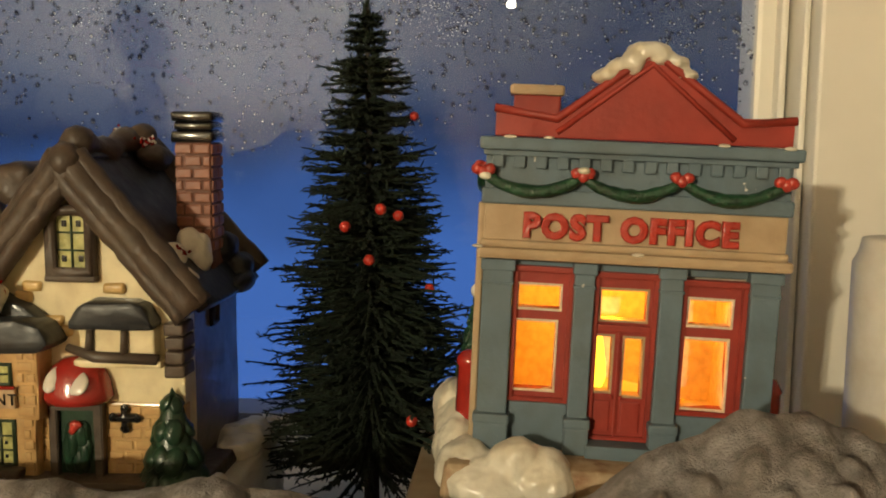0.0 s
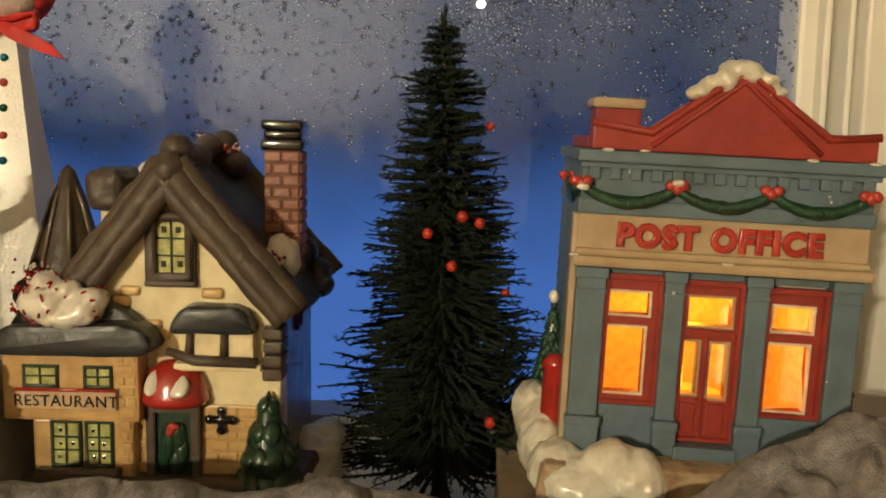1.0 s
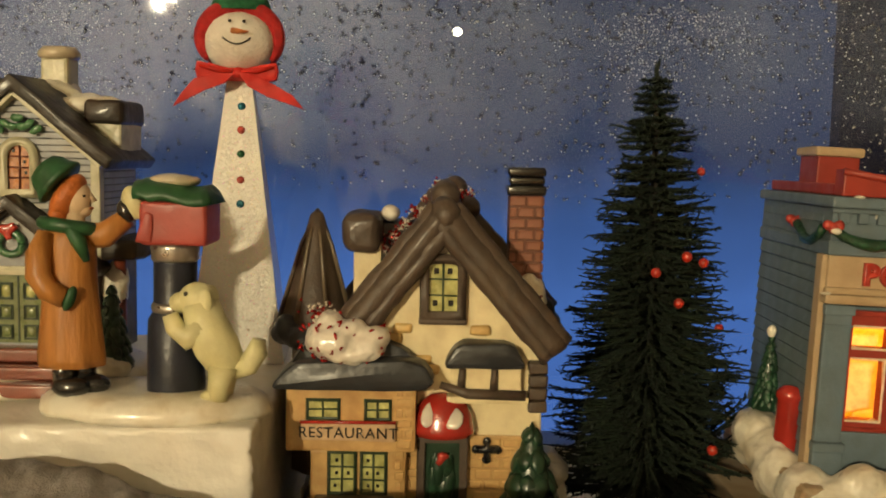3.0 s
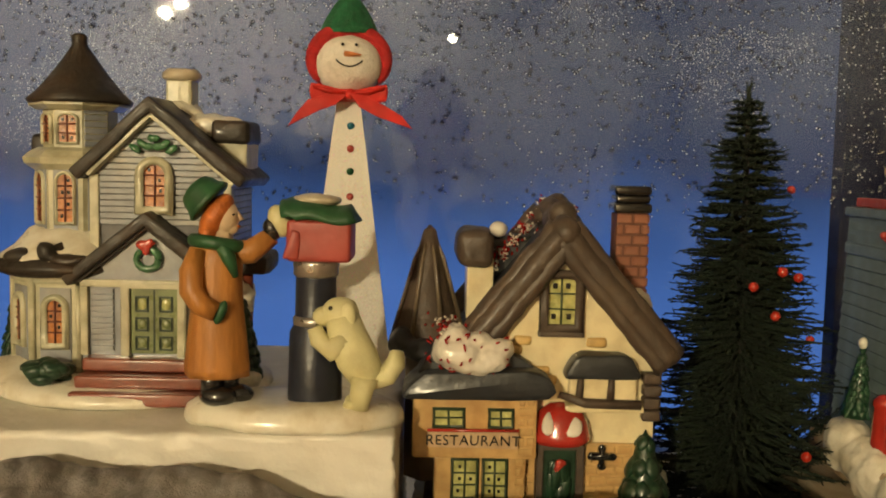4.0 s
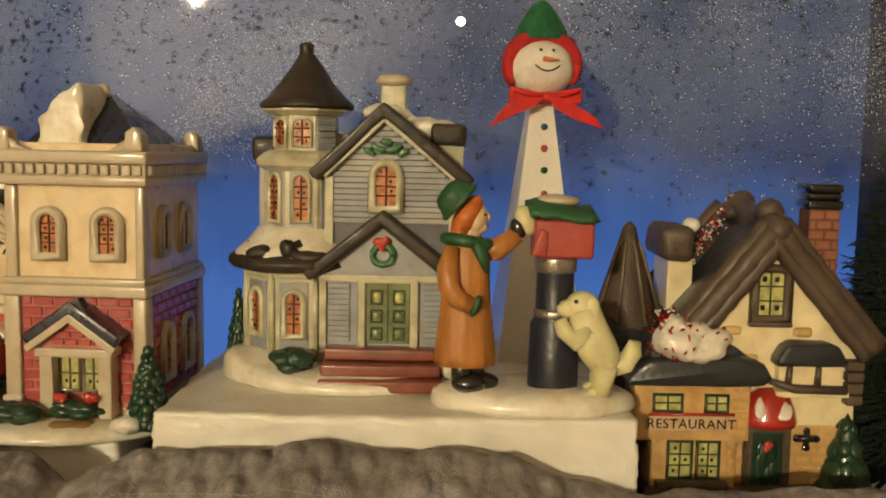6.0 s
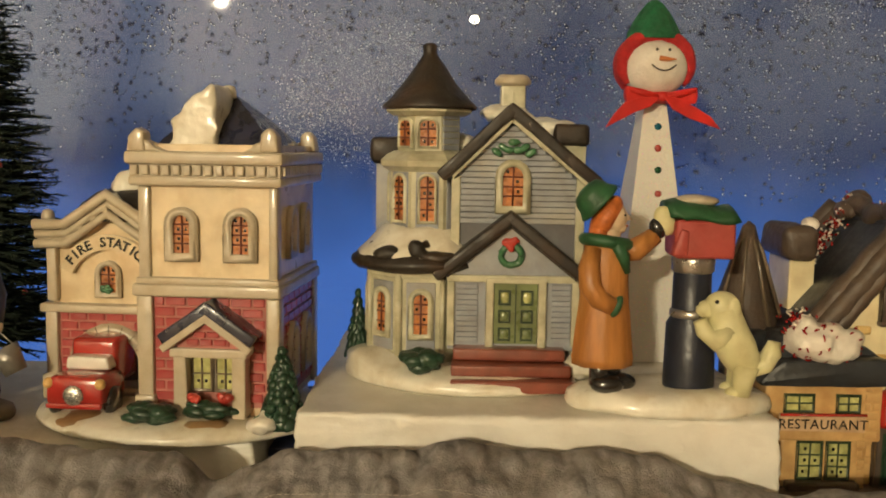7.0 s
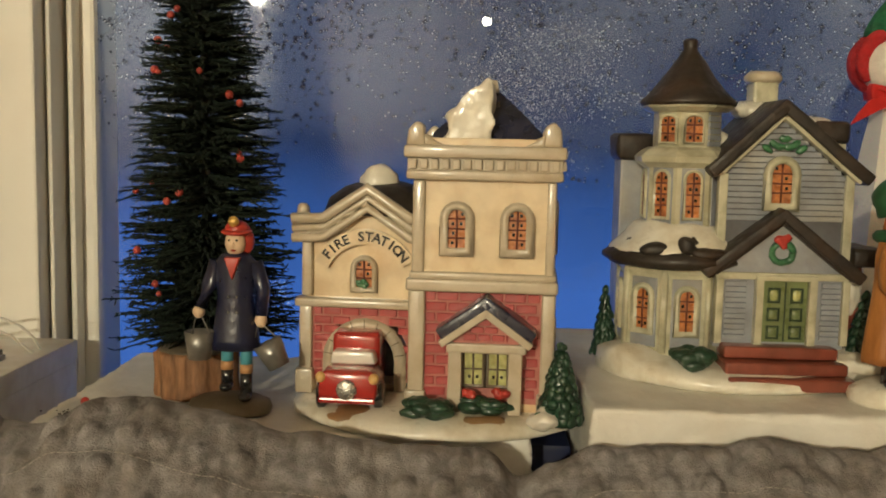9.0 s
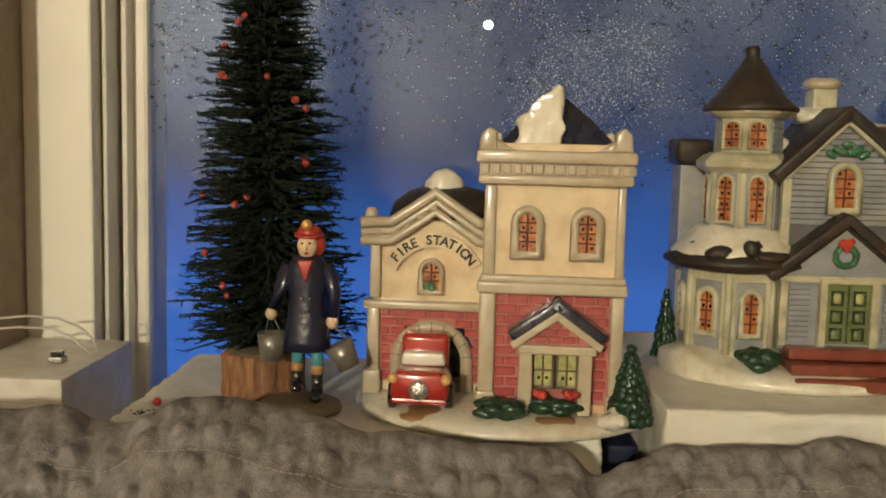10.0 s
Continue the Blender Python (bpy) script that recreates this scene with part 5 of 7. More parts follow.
# ---------------------------------------------------------------- grey clapboard house
vh = thing("clapboard_house", (-0.312, 0.361, 0.078), 0, "grey ceramic clapboard house with corner tower and red steps", "model house", "village houses")
bm = lathe([(0.058, 0.0), (0.0605, 0.0015), (0.0600, 0.0042), (0.0560, 0.0065), (0.040, 0.0085), (0, 0.0090)], 48, -0.003, 0.018, sx=1.02, sy=0.82)
for v in bm.verts:
    if v.co.x < -0.02 and v.co.z > 0.003:
        v.co.z += 0.010 * min(1.0, (-0.02 - v.co.x) / 0.03) * (0.6 + 0.6 * noise.noise(v.co * 60))
part("base", lumpy(bm, 0.0007, 80), SNOW, vh, "snow-covered oval base", True)
GX, GZ = 0.0110, 0.1195  # ridge


def gable_half(z, top=GZ, slope=0.86):
    return max(0.0, (top - z) / slope)


part("front_wall", prism([(-0.0150, 0.010), (0.0440, 0.010), (0.0440, 0.090), (GX, 0.1180), (-0.0150, 0.095)], 0.0015, 0.045, 0.0006), CH_JOINT, vh, "grey walls")
for k in range(20):
    z = 0.0725 + k * 0.0026
    a, b = max(-0.0120, GX - gable_half(z + 0.0026)), min(0.0405, GX + gable_half(z + 0.0026))
    if b - a > 0.004:
        part("board", prism([(a, z), (b, z), (b, z + 0.0022), (a, z + 0.0022)], 0.0004, 0.0024, 0.0003), CH_BOARD, vh)
for x in (-0.0135, 0.0425):
    part("corner_board", box(x - 0.0020, x + 0.0020, -0.0006, 0.004, 0.050, 0.0935, 0.0006), CH_TRIM, vh)
for k in range(15):
    z = 0.052 + k * 0.0028
    part("board", box(0.0432, 0.0446, 0.004, 0.042, z, z + 0.0023, 0.0003), CH_BOARD, vh)
part("roof", lumpy(slab((GX, 0.1268), (0.0520, 0.0930), 0.0055, -0.0060, 0.050, 0.0014, slab((GX, 0.1268), (-0.0225, 0.0950), 0.0055, -0.0060, 0.050, 0.0014)), 0.0006, 110, 3), CH_ROOF, vh, "dark brown roof", True)
part("barge_board", slab((GX, 0.1210), (0.0470, 0.0915), 0.0026, -0.0040, 0.002, 0.0005, slab((GX, 0.1210), (-0.0165, 0.0945), 0.0026, -0.0040, 0.002, 0.0005)), CH_TRIM, vh)
snow_blob(vh, "roof_snow", [((0.028, 0.030, 0.1150), (0.014, 0.014, 0.0060)), ((0.010, 0.036, 0.1225), (0.012, 0.012, 0.0050)), ((-0.010, 0.030, 0.106), (0.010, 0.012, 0.0075))], SNOW, "snow lying on the roof")
w1 = small_window(vh, 0.0120, 0.0770, 0.1015, 0.0160, 0.0002, CH_TRIM, PANE_AMBER, BROWN_BAR, 0.0034, 0.0026, (1, 3), seed=2)
for cx, cz, s in ((0.0075, 0.1065, 1), (0.0165, 0.1065, -1), (0.0120, 0.1090, 0), (0.0045, 0.1045, 1), (0.0195, 0.1045, -1), (0.0100, 0.1055, 0), (0.0140, 0.1055, 0)):
    part("holly_leaf", lumpy(ball((cx, -0.0018, cz), (0.0030, 0.0010, 0.0016), turn=Euler((0, radians(35 * s), 0)).to_matrix(), seg=10, ring=6), 0.0006, 700), LEAF_LIGHT, vh, "painted holly leaf")
# porch
part("porch_wall", prism([(-0.0165, 0.016), (0.0410, 0.016), (0.0410, 0.0505), (0.0110, 0.0735), (-0.0165, 0.0525)], -0.0070, 0.003, 0.0006), CH_BOARD, vh, "grey-blue porch front")
part("porch_roof", lumpy(slab((0.0110, 0.0790), (0.0480, 0.0495), 0.0052, -0.0125, 0.004, 0.0014, slab((0.0110, 0.0790), (-0.0240, 0.0510), 0.0052, -0.0125, 0.004, 0.0014)), 0.0006, 120, 3), CH_ROOF, vh, "dark brown porch roof", True)
part("porch_trim", slab((0.0110, 0.0735), (0.0420, 0.0490), 0.0018, -0.0100, -0.006, 0.0004, slab((0.0110, 0.0735), (-0.0180, 0.0500), 0.0018, -0.0100, -0.006, 0.0004)), CH_ROOF, vh)
part("lintel", box(-0.0170, 0.0415, -0.0090, -0.005, 0.0468, 0.0500, 0.0008), CH_TRIM, vh)
wr = bmesh.new()
bmesh.ops.create_cube(wr, size=0.0001, matrix=Matrix.Translation((0.0115, -0.008, 0.0600)))
tube([(0.0115 + 0.0046 * math.cos(a), -0.0084, 0.0590 + 0.0044 * math.sin(a)) for a in [math.pi * 2 * i / 20 for i in range(21)]], 0.0016, wr, seg=8)
wreath = part("wreath", lumpy(wr, 0.0005, 500), LEAF_LIGHT, vh, "green wreath with a red bow", True)
snow_blob(wreath, "bow", [((0.0095, -0.0098, 0.0650), (0.0026, 0.0014, 0.0024)), ((0.0130, -0.0098, 0.0655), (0.0026, 0.0014, 0.0024)), ((0.0112, -0.0102, 0.0628), (0.0018, 0.0012, 0.0024))], BOW_RED, "", 0.3, 400)
dr = part("door", box(0.0042, 0.0238, -0.0082, -0.006, 0.0190, 0.0465, 0.0005), CH_DOOR, vh, "olive double door")
part("door_frame", ringed(rect(0.0005, 0.0275, 0.0180, 0.0490), rect(0.0040, 0.0240, 0.0180, 0.0466), -0.0102, -0.006), CH_TRIM, dr)
part("door_gap", box(0.0137, 0.0143, -0.0086, -0.008, 0.0195, 0.0460), GREEN_BAR, dr)
for x in (0.0090, 0.0190):
    for z, h, mt in ((0.0400, 0.0034, PANE_YELLOW), (0.0315, 0.0030, CH_DOOR), (0.0235, 0.0030, CH_DOOR)):
        part("panel", ringed(rect(x - 0.0028, x + 0.0028, z - h, z + h), rect(x - 0.0020, x + 0.0020, z - h + 0.0008, z + h - 0.0008), -0.0092, -0.008), GREEN_BAR, dr)
        part("pane" if mt is PANE_YELLOW else "panel", ball((x, -0.0080, z), (0.0020, 0.0008, h - 0.0008)), mt, dr)
for x0, x1 in ((-0.0125, -0.0030), (0.0300, 0.0385)):
    for k in range(11):
        z = 0.0200 + k * 0.0024
        part("board", box(x0, x1, -0.0085, -0.006, z, z + 0.0019, 0.0003), CH_BOARD, vh)
for x in (-0.0150, 0.0405):
    part("porch_post", box(x - 0.0016, x + 0.0016, -0.0092, -0.004, 0.0180, 0.0470, 0.0005), CH_TRIM, vh)
for k in range(3):
    part("step", lumpy(box(-0.0150 + 0.0006 * k, 0.0400 - 0.002 * k, -0.0290 + 0.0065 * k, -0.004, 0.0015 + 0.0056 * k, 0.0068 + 0.0056 * k, 0.0014, segs=3), 0.0004, 150, 2), STEP_RED, vh, "glazed red-brown step", True)
# corner bay and tower: eight-sided
TX, TY = -0.0285, 0.0200


def eight(r):
    return r / math.cos(math.pi / 8)


def side_m(k, r):
    """Pose of the tower's side k (0 faces front), its face in the plane y = 0."""
    a = radians(-45 * k)
    return Matrix.Translation((TX, TY, 0)) @ Matrix.Rotation(-a, 4, "Z") @ Matrix.Translation((0, -r, 0))


S8 = math.pi / 8
part("bay_wall", lathe([(eight(0.0245), 0.008), (eight(0.0245), 0.0505)], 8, TX, TY, start=S8), CH_TRIM, vh, "pale bay wall")
part("bay_band", lathe([(eight(0.0250), 0.0470), (eight(0.0256), 0.0480), (eight(0.0256), 0.0505), (eight(0.0250), 0.0515)], 8, TX, TY, start=S8), CH_TRIM, vh)
for k in (0, 1, 2):
    m = side_m(-k, 0.0246)
    for x in (-0.0088, 0.0088):
        part("corner_strip", moved(tube([(x * 1.1, 0.0, 0.012), (x * 1.1, 0.0, 0.049)], 0.0013), m), CH_TRIM, vh)
    part("bay_panel", moved(box(-0.0066, 0.0066, -0.0006, 0.001, 0.0140, 0.0455, 0.0004), m), CH_BOARD, vh)
    small_window(vh, 0.0, 0.0195, 0.0430, 0.0116, -0.0006, CH_TRIM, PANE_AMBER, BROWN_BAR, 0.0026, 0.0018, (1, 3), m, seed=10 + k)
part("bay_roof", lumpy(lathe([(eight(0.0290), 0.0505), (eight(0.0318), 0.0530), (eight(0.0315), 0.0550), (eight(0.0265), 0.0590), (eight(0.0210), 0.0650)], 24, TX, TY, start=S8), 0.0009, 120), CH_ROOF, vh, "dark flared bay roof", True)
part("roof_snow", lumpy(lathe([(eight(0.0292), 0.0555), (eight(0.0285), 0.0582), (eight(0.0240), 0.0625), (eight(0.0185), 0.0690), (eight(0.0165), 0.0700)], 32, TX, TY, start=S8), 0.0013, 95), SNOW, vh, "snow lying on the bay roof", True)
snow_blob(vh, "roof_lump", [((-0.0310, -0.0085, 0.0610), (0.0040, 0.0036, 0.0046)), ((-0.0420, -0.003, 0.0585), (0.0085, 0.006, 0.0034)), ((-0.0200, -0.0080, 0.0575), (0.009, 0.005, 0.0030))], CH_ROOF)
part("tower_wall", lathe([(eight(0.0175), 0.060), (eight(0.0175), 0.0965)], 8, TX + 0.002, TY, start=S8), CH_TRIM, vh, "pale tower wall")
TX += 0.002
for k in (0, 1, 2, -1):
    m = side_m(-k, 0.0176)
    part("tower_panel", moved(box(-0.0052, 0.0052, -0.0004, 0.001, 0.0690, 0.0955, 0.0004), m), CH_BOARD, vh)
    if k >= 0:
        small_window(vh, 0.0, 0.0715, 0.0945, 0.0092, -0.0004, CH_TRIM, PANE_AMBER, BROWN_BAR, 0.0014, 0.0012, (1, 3), m, seed=20 + k)
part("tower_cornice", lathe([(eight(0.0180), 0.0950), (eight(0.0215), 0.0975), (eight(0.0220), 0.1000), (eight(0.0190), 0.1030), (eight(0.0160), 0.1045)], 8, TX, TY, start=S8), CH_TRIM, vh, "snowy tower cornice")
part("tower_top", lathe([(eight(0.0142), 0.1030), (eight(0.0142), 0.1225)], 8, TX, TY, start=S8), CH_TRIM, vh)
for k in (0, 1, -1):
    m = side_m(-k, 0.0143)
    if k >= 0:
        small_window(vh, 0.0, 0.1058, 0.1192, 0.0094, -0.0004, CH_TRIM, PANE_AMBER, BROWN_BAR, 0.0010, 0.0012, (1, 2), m, seed=90 + k, flat=0.7)
    else:
        for q in range(6):
            part("board", moved(box(-0.0050, 0.0050, -0.0008, 0.001, 0.1050 + q * 0.0028, 0.1073 + q * 0.0028, 0.0003), m), CH_BOARD, vh)
part("tower_eave", lathe([(eight(0.0165), 0.1205), (eight(0.0195), 0.1225), (eight(0.0195), 0.1245)], 8, TX, TY, start=S8), CH_TRIM, vh)
part("tower_roof", lumpy(lathe([(eight(0.0200), 0.1235), (eight(0.0206), 0.1252), (eight(0.0165), 0.1292), (eight(0.0110), 0.1365), (eight(0.0062), 0.1440), (eight(0.0030), 0.1490), (0.0032, 0.1510), (0.0034, 0.1528), (0.0022, 0.1540), (0, 0.1543)], 16, TX, TY, start=S8), 0.0004, 150), CH_ROOF, vh, "dark brown pointed tower roof", True)
part("chimney", lumpy(box(0.0072, 0.0190, 0.0320, 0.045, 0.100, 0.1365, 0.0014), 0.0005, 150, 1), CH_TRIM, vh, "pale chimney")
part("chimney_cap", lumpy(lathe([(0.0076, 0.1360), (0.0089, 0.1374), (0.0089, 0.1392), (0.0068, 0.1414), (0, 0.1419)], 16, 0.0131, 0.0385), 0.0003, 200), STONE, vh, "", True)
part("dormer", lumpy(box(0.0325, 0.0470, 0.0180, 0.044, 0.095, 0.1085, 0.001), 0.0005, 120, 1), CH_TRIM, vh)
part("dormer_roof", lumpy(box(0.0318, 0.0480, 0.0160, 0.046, 0.1078, 0.1180, 0.0030, segs=3), 0.0008, 120, 2), CH_ROOF, vh, "", True)
part("rear_roof", lumpy(box(-0.0560, -0.0380, 0.036, 0.060, 0.098, 0.1110, 0.003, segs=3), 0.001, 100, 2), CH_ROOF, vh, "", True)
part("rear_wall", box(-0.0530, -0.0360, 0.040, 0.060, 0.008, 0.100, 0.001), CH_BOARD, vh)
part("side_roof", lumpy(box(0.0440, 0.0600, -0.0030, 0.030, 0.0520, 0.0610, 0.0035, segs=3), 0.0010, 120, 2), CH_ROOF, vh, "", True)
part("side_post", tube([(0.0500, 0.006, 0.012), (0.0500, 0.006, 0.053)], 0.0026), STEP_RED, vh)
snow_blob(vh, "snow_mound", [((0.0480, 0.006, 0.040), (0.0055, 0.006, 0.011)), ((0.046, -0.006, 0.010), (0.012, 0.016, 0.007))], SNOW)
cone_tree(vh, (0.0505, -0.0060, 0.010), 0.0092, 0.034, LEAF, 8, 4, label="dark glazed fir by the steps")
cone_tree(vh, (-0.0600, 0.026, 0.004), 0.0068, 0.036, LEAF, 9, 4, label="dark glazed fir by the bay")
bush(vh, "bush", (-0.0268, -0.0170, 0.0125), (0.0115, 0.0070, 0.0058), LEAF, 6, 22, "dark green glazed bush")

# ---------------------------------------------------------------- fire station
fs = thing("fire_station", (-0.447, 0.342, 0.058), -4, "cream and red brick ceramic fire station with a red truck", "model house", "village houses")
bm = lathe([(0.066, 0.0), (0.0690, 0.0015), (0.0685, 0.0040), (0.063, 0.0065), (0.045, 0.0080), (0, 0.0085)], 48, -0.0045, 0.026, sx=1.0, sy=0.78)
part("base", lumpy(bm, 0.0007, 70), SNOW, fs, "snowy oval base", True)
for c, r in (((-0.040, -0.006, 0.0046), (0.014, 0.011, 0.0034)), ((0.017, -0.0125, 0.0046), (0.014, 0.008, 0.0036))):
    snow_blob(fs, "dirt_patch", [(c, r)], EARTH, "brown earth patch")
tower = part("tower_wall", box(-0.0150, 0.0445, 0.001, 0.072, 0.0070, 0.126, 0.0006), FS_CREAM, fs, "pale cream tower")
part("brick_ground", box(-0.0135, 0.0430, 0.0002, 0.0725, 0.0110, 0.0602), FS_JOINT, fs, "brick storey")
part("brick_ground", box(0.0440, 0.0448, 0.004, 0.070, 0.0110, 0.0602), FS_JOINT, fs)
bricks(fs, -0.0100, 0.0400, 0.0130, 0.0600, 0.0002, 0.0098, 0.0046, FS_BRICK, lambda x, z: not (0.0035 < x < 0.0305 and z < 0.040), seed=31)
bricks(fs, -0.0330, 0.0330, 0.0130, 0.0600, 0.0, 0.0098, 0.0046, FS_BRICK, m=Matrix.Translation((0.0448, 0.037, 0)) @ Matrix.Rotation(radians(90), 4, "Z"), seed=32)
for x0, x1 in ((-0.0172, -0.0100), (0.0405, 0.0465)):
    part("corner_pier", lumpy(box(x0, x1, -0.0022, 0.006, 0.0070, 0.0600, 0.0012), 0.0003, 150, 1), STONE, fs, "", True)
    part("pier_foot", lumpy(box(x0 - 0.001, x1 + 0.001, -0.0036, 0.006, 0.0065, 0.0160, 0.0014), 0.0003, 150, 1), STONE, fs, "", True)
    part("upper_pier", lumpy(box(x0 + 0.001, x1 - 0.001, -0.0012, 0.006, 0.0660, 0.1080, 0.0012), 0.0003, 150, 1), STONE, fs, "", True)
part("pier", lumpy(box(0.0400, 0.0465, 0.066, 0.0745, 0.007, 0.0600, 0.0012), 0.0003, 150, 1), STONE, fs)
part("string_course", lumpy(box(-0.0185, 0.0475, -0.0040, 0.0755, 0.0598, 0.0655, 0.0018, segs=3), 0.0003, 120, 2), STONE, fs, "pale stone string course", True)
part("string_course", lumpy(box(-0.0170, 0.0465, -0.0026, 0.0745, 0.0652, 0.0682, 0.0010), 0.0003, 120, 2), STONE, fs, "", True)
part("cornice", lumpy(box(-0.0190, 0.0480, -0.0046, 0.0760, 0.1080, 0.1122, 0.0014), 0.0003, 120, 2), STONE, fs, "pale stone cornice", True)
part("cornice_frieze", box(-0.0185, 0.0475, -0.0036, 0.0755, 0.1118, 0.1178, 0.0004), STONE, fs)
for k in range(14):
    x = -0.0178 + k * 0.00465
    part("dentil", lumpy(box(x, x + 0.0036, -0.0056, -0.0030, 0.1126, 0.1170, 0.0008), 0.0002, 300), STONE, fs)
for k in range(15):
    y = -0.001 + k * 0.0050
    part("dentil", lumpy(box(0.0470, 0.0492, y, y + 0.0038, 0.1126, 0.1170, 0.0008), 0.0002, 300), STONE, fs)
part("cornice_cap", lumpy(box(-0.0200, 0.0490, -0.0064, 0.0770, 0.1172, 0.1228, 0.0016), 0.0004, 120, 2), STONE, fs, "", True)
for x, y in ((-0.0150, -0.001), (0.0430, -0.001), (0.0430, 0.070), (-0.0150, 0.070)):
    s = 1 if x > 0 else -1
    part("corner_finial", lumpy(prism([(x - 0.0035 * 1.2, 0.1225), (x + 0.0042, 0.1225), (x + 0.0036, 0.1310), (x, 0.1330), (x - 0.0034, 0.1290)] if s < 0 else [(x - 0.0042, 0.1225), (x + 0.0042, 0.1225), (x + 0.0034, 0.1300), (x, 0.1335), (x - 0.0036, 0.1310)], y - 0.0045, y + 0.0045, 0.0014), 0.0003, 200, 1), STONE, fs, "", True)
    part("finial_foot", lumpy(prism([(x, 0.1225), (x - s * 0.0125, 0.1225), (x - s * 0.0060, 0.1255), (x, 0.1310)], y - 0.0035, y + 0.0035, 0.0010), 0.0003, 200, 1), STONE, fs, "", True)
part("hip_roof", lumpy(lathe([(0.0400, 0.1215), (0.0330, 0.1285), (0.0200, 0.1380), (0.0045, 0.1478), (0, 0.1482)], 4, 0.0150, 0.034, start=math.pi / 4), 0.0003, 100), NAVY, fs, "dark blue hip roof with a slide of snow")
merged_skin(part("roof_snow", lumpy(prism([(-0.0075, 0.1225), (0.0170, 0.1225), (0.0160, 0.1330), (0.0176, 0.1440), (0.0170, 0.1520), (0.0130, 0.1525), (0.0105, 0.1470), (0.0045, 0.1415), (-0.0030, 0.1375), (-0.0045, 0.1340), (0.0, 0.1310)], 0.004, 0.034, 0.0030), 0.0006, 120, 2), SNOW, fs, "slide of snow on the roof", True), 0.0010, 0.0010)
part("roof_knob", lumpy(lathe([(0.0036, 0.1470), (0.0034, 0.1500), (0.0026, 0.1524), (0, 0.1530)], 12, 0.0150, 0.030), 0.0003, 200), SNOW, fs, "", True)
for cx, sd in ((0.0030, 1), (0.0290, 2)):
    small_window(fs, cx, 0.0752, 0.0990, 0.0148, 0.0008, STONE, PANE_AMBER, BROWN_BAR, 0.0036, 0.0030, (1, 3), seed=50 + sd)
for y, sd in ((0.024, 1), (0.050, 2)):
    m = Matrix.Translation((0.0446, y, 0)) @ Matrix.Rotation(radians(90), 4, "Z")
    small_window(fs, 0, 0.0752, 0.0990, 0.0140, 0.0, STONE, BLACK, BROWN_BAR, 0.0034, 0.0024, (1, 3), m, seed=54 + sd)
    small_window(fs, 0, 0.0180, 0.0460, 0.0150, -0.0006, STONE, PANE_AMBER, BROWN_BAR, 0.0030, 0.0024, (1, 3), m, seed=56 + sd)
# porch over the small door
porch = part("porch", prism([(0.0030, 0.0365), (0.0315, 0.0365), (0.0315, 0.0420), (0.0172, 0.0530), (0.0030, 0.0420)], -0.0090, 0.002, 0.0005), FS_JOINT, fs, "little brick pediment porch")
bricks(porch, 0.0075, 0.0270, 0.0400, 0.0500, -0.0092, 0.0060, 0.0030, FS_BRICK, lambda x, z: abs(x - 0.0172) < (0.0505 - z) * 1.05, seed=33)
part("porch_roof", lumpy(slab((0.0172, 0.0600), (0.0390, 0.0445), 0.0062, -0.0130, 0.002, 0.0012, slab((0.0172, 0.0600), (-0.0045, 0.0445), 0.0062, -0.0130, 0.002, 0.0012)), 0.0004, 120, 2), NAVY, porch, "dark blue porch roof", True)
part("porch_gable_trim", slab((0.0172, 0.0545), (0.0375, 0.0400), 0.0032, -0.0136, -0.008, 0.0006, slab((0.0172, 0.0545), (-0.0030, 0.0400), 0.0032, -0.0136, -0.008, 0.0006)), STONE, porch)
part("porch_lintel", lumpy(box(0.0005, 0.0345, -0.0110, 0.001, 0.0350, 0.0392, 0.0010), 0.0002, 200, 1), STONE, porch)
for x in (0.0040, 0.0300):
    part("porch_post", lumpy(box(x - 0.0030, x + 0.0030, -0.0080, 0.001, 0.0080, 0.0352, 0.0008), 0.0003, 200, 1), STONE, porch)
for cx in (0.0118, 0.0224):
    small_window(porch, cx, 0.0180, 0.0345, 0.0104, -0.0010, SHADE_WALL, PANE_YELLOW, SHADE_WALL, 0.0014, 0.0012, (1, 1), round_head=False, seed=60)
bush(porch, "flower_box", (0.0175, -0.0085, 0.0120), (0.0120, 0.0050, 0.0042), LEAF, 12, 24)
for cx in (0.0095, 0.0115, 0.0240, 0.0262, 0.0226):
    part("red_flower", ball((cx, -0.0088 + 0.001 * math.sin(cx * 900), 0.0172 + 0.0008 * math.sin(cx * 2000)), (0.0023, 0.002, 0.0019), rough=0.4, freq=500), BOW_RED, porch, "red flower", True)
bush(fs, "bush", (-0.0072, -0.0150, 0.0115), (0.0122, 0.0062, 0.0048), LEAF, 15, 26, "dark green glazed bush")
snow_blob(fs, "snow_mound", [((0.0430, -0.0150, 0.0080), (0.0070, 0.006, 0.0040)), ((0.0455, -0.0110, 0.0105), (0.0050, 0.005, 0.0050))], WHITE_GLAZE)
bush(fs, "shrub", (0.0398, -0.0150, 0.0100), (0.0022, 0.002, 0.0030), LEAF_LIGHT, 16, 6)
cone_tree(fs, (0.0495, -0.0085, 0.0060), 0.0112, 0.036, LEAF, 18, 5, label="dark glazed fir at the corner")
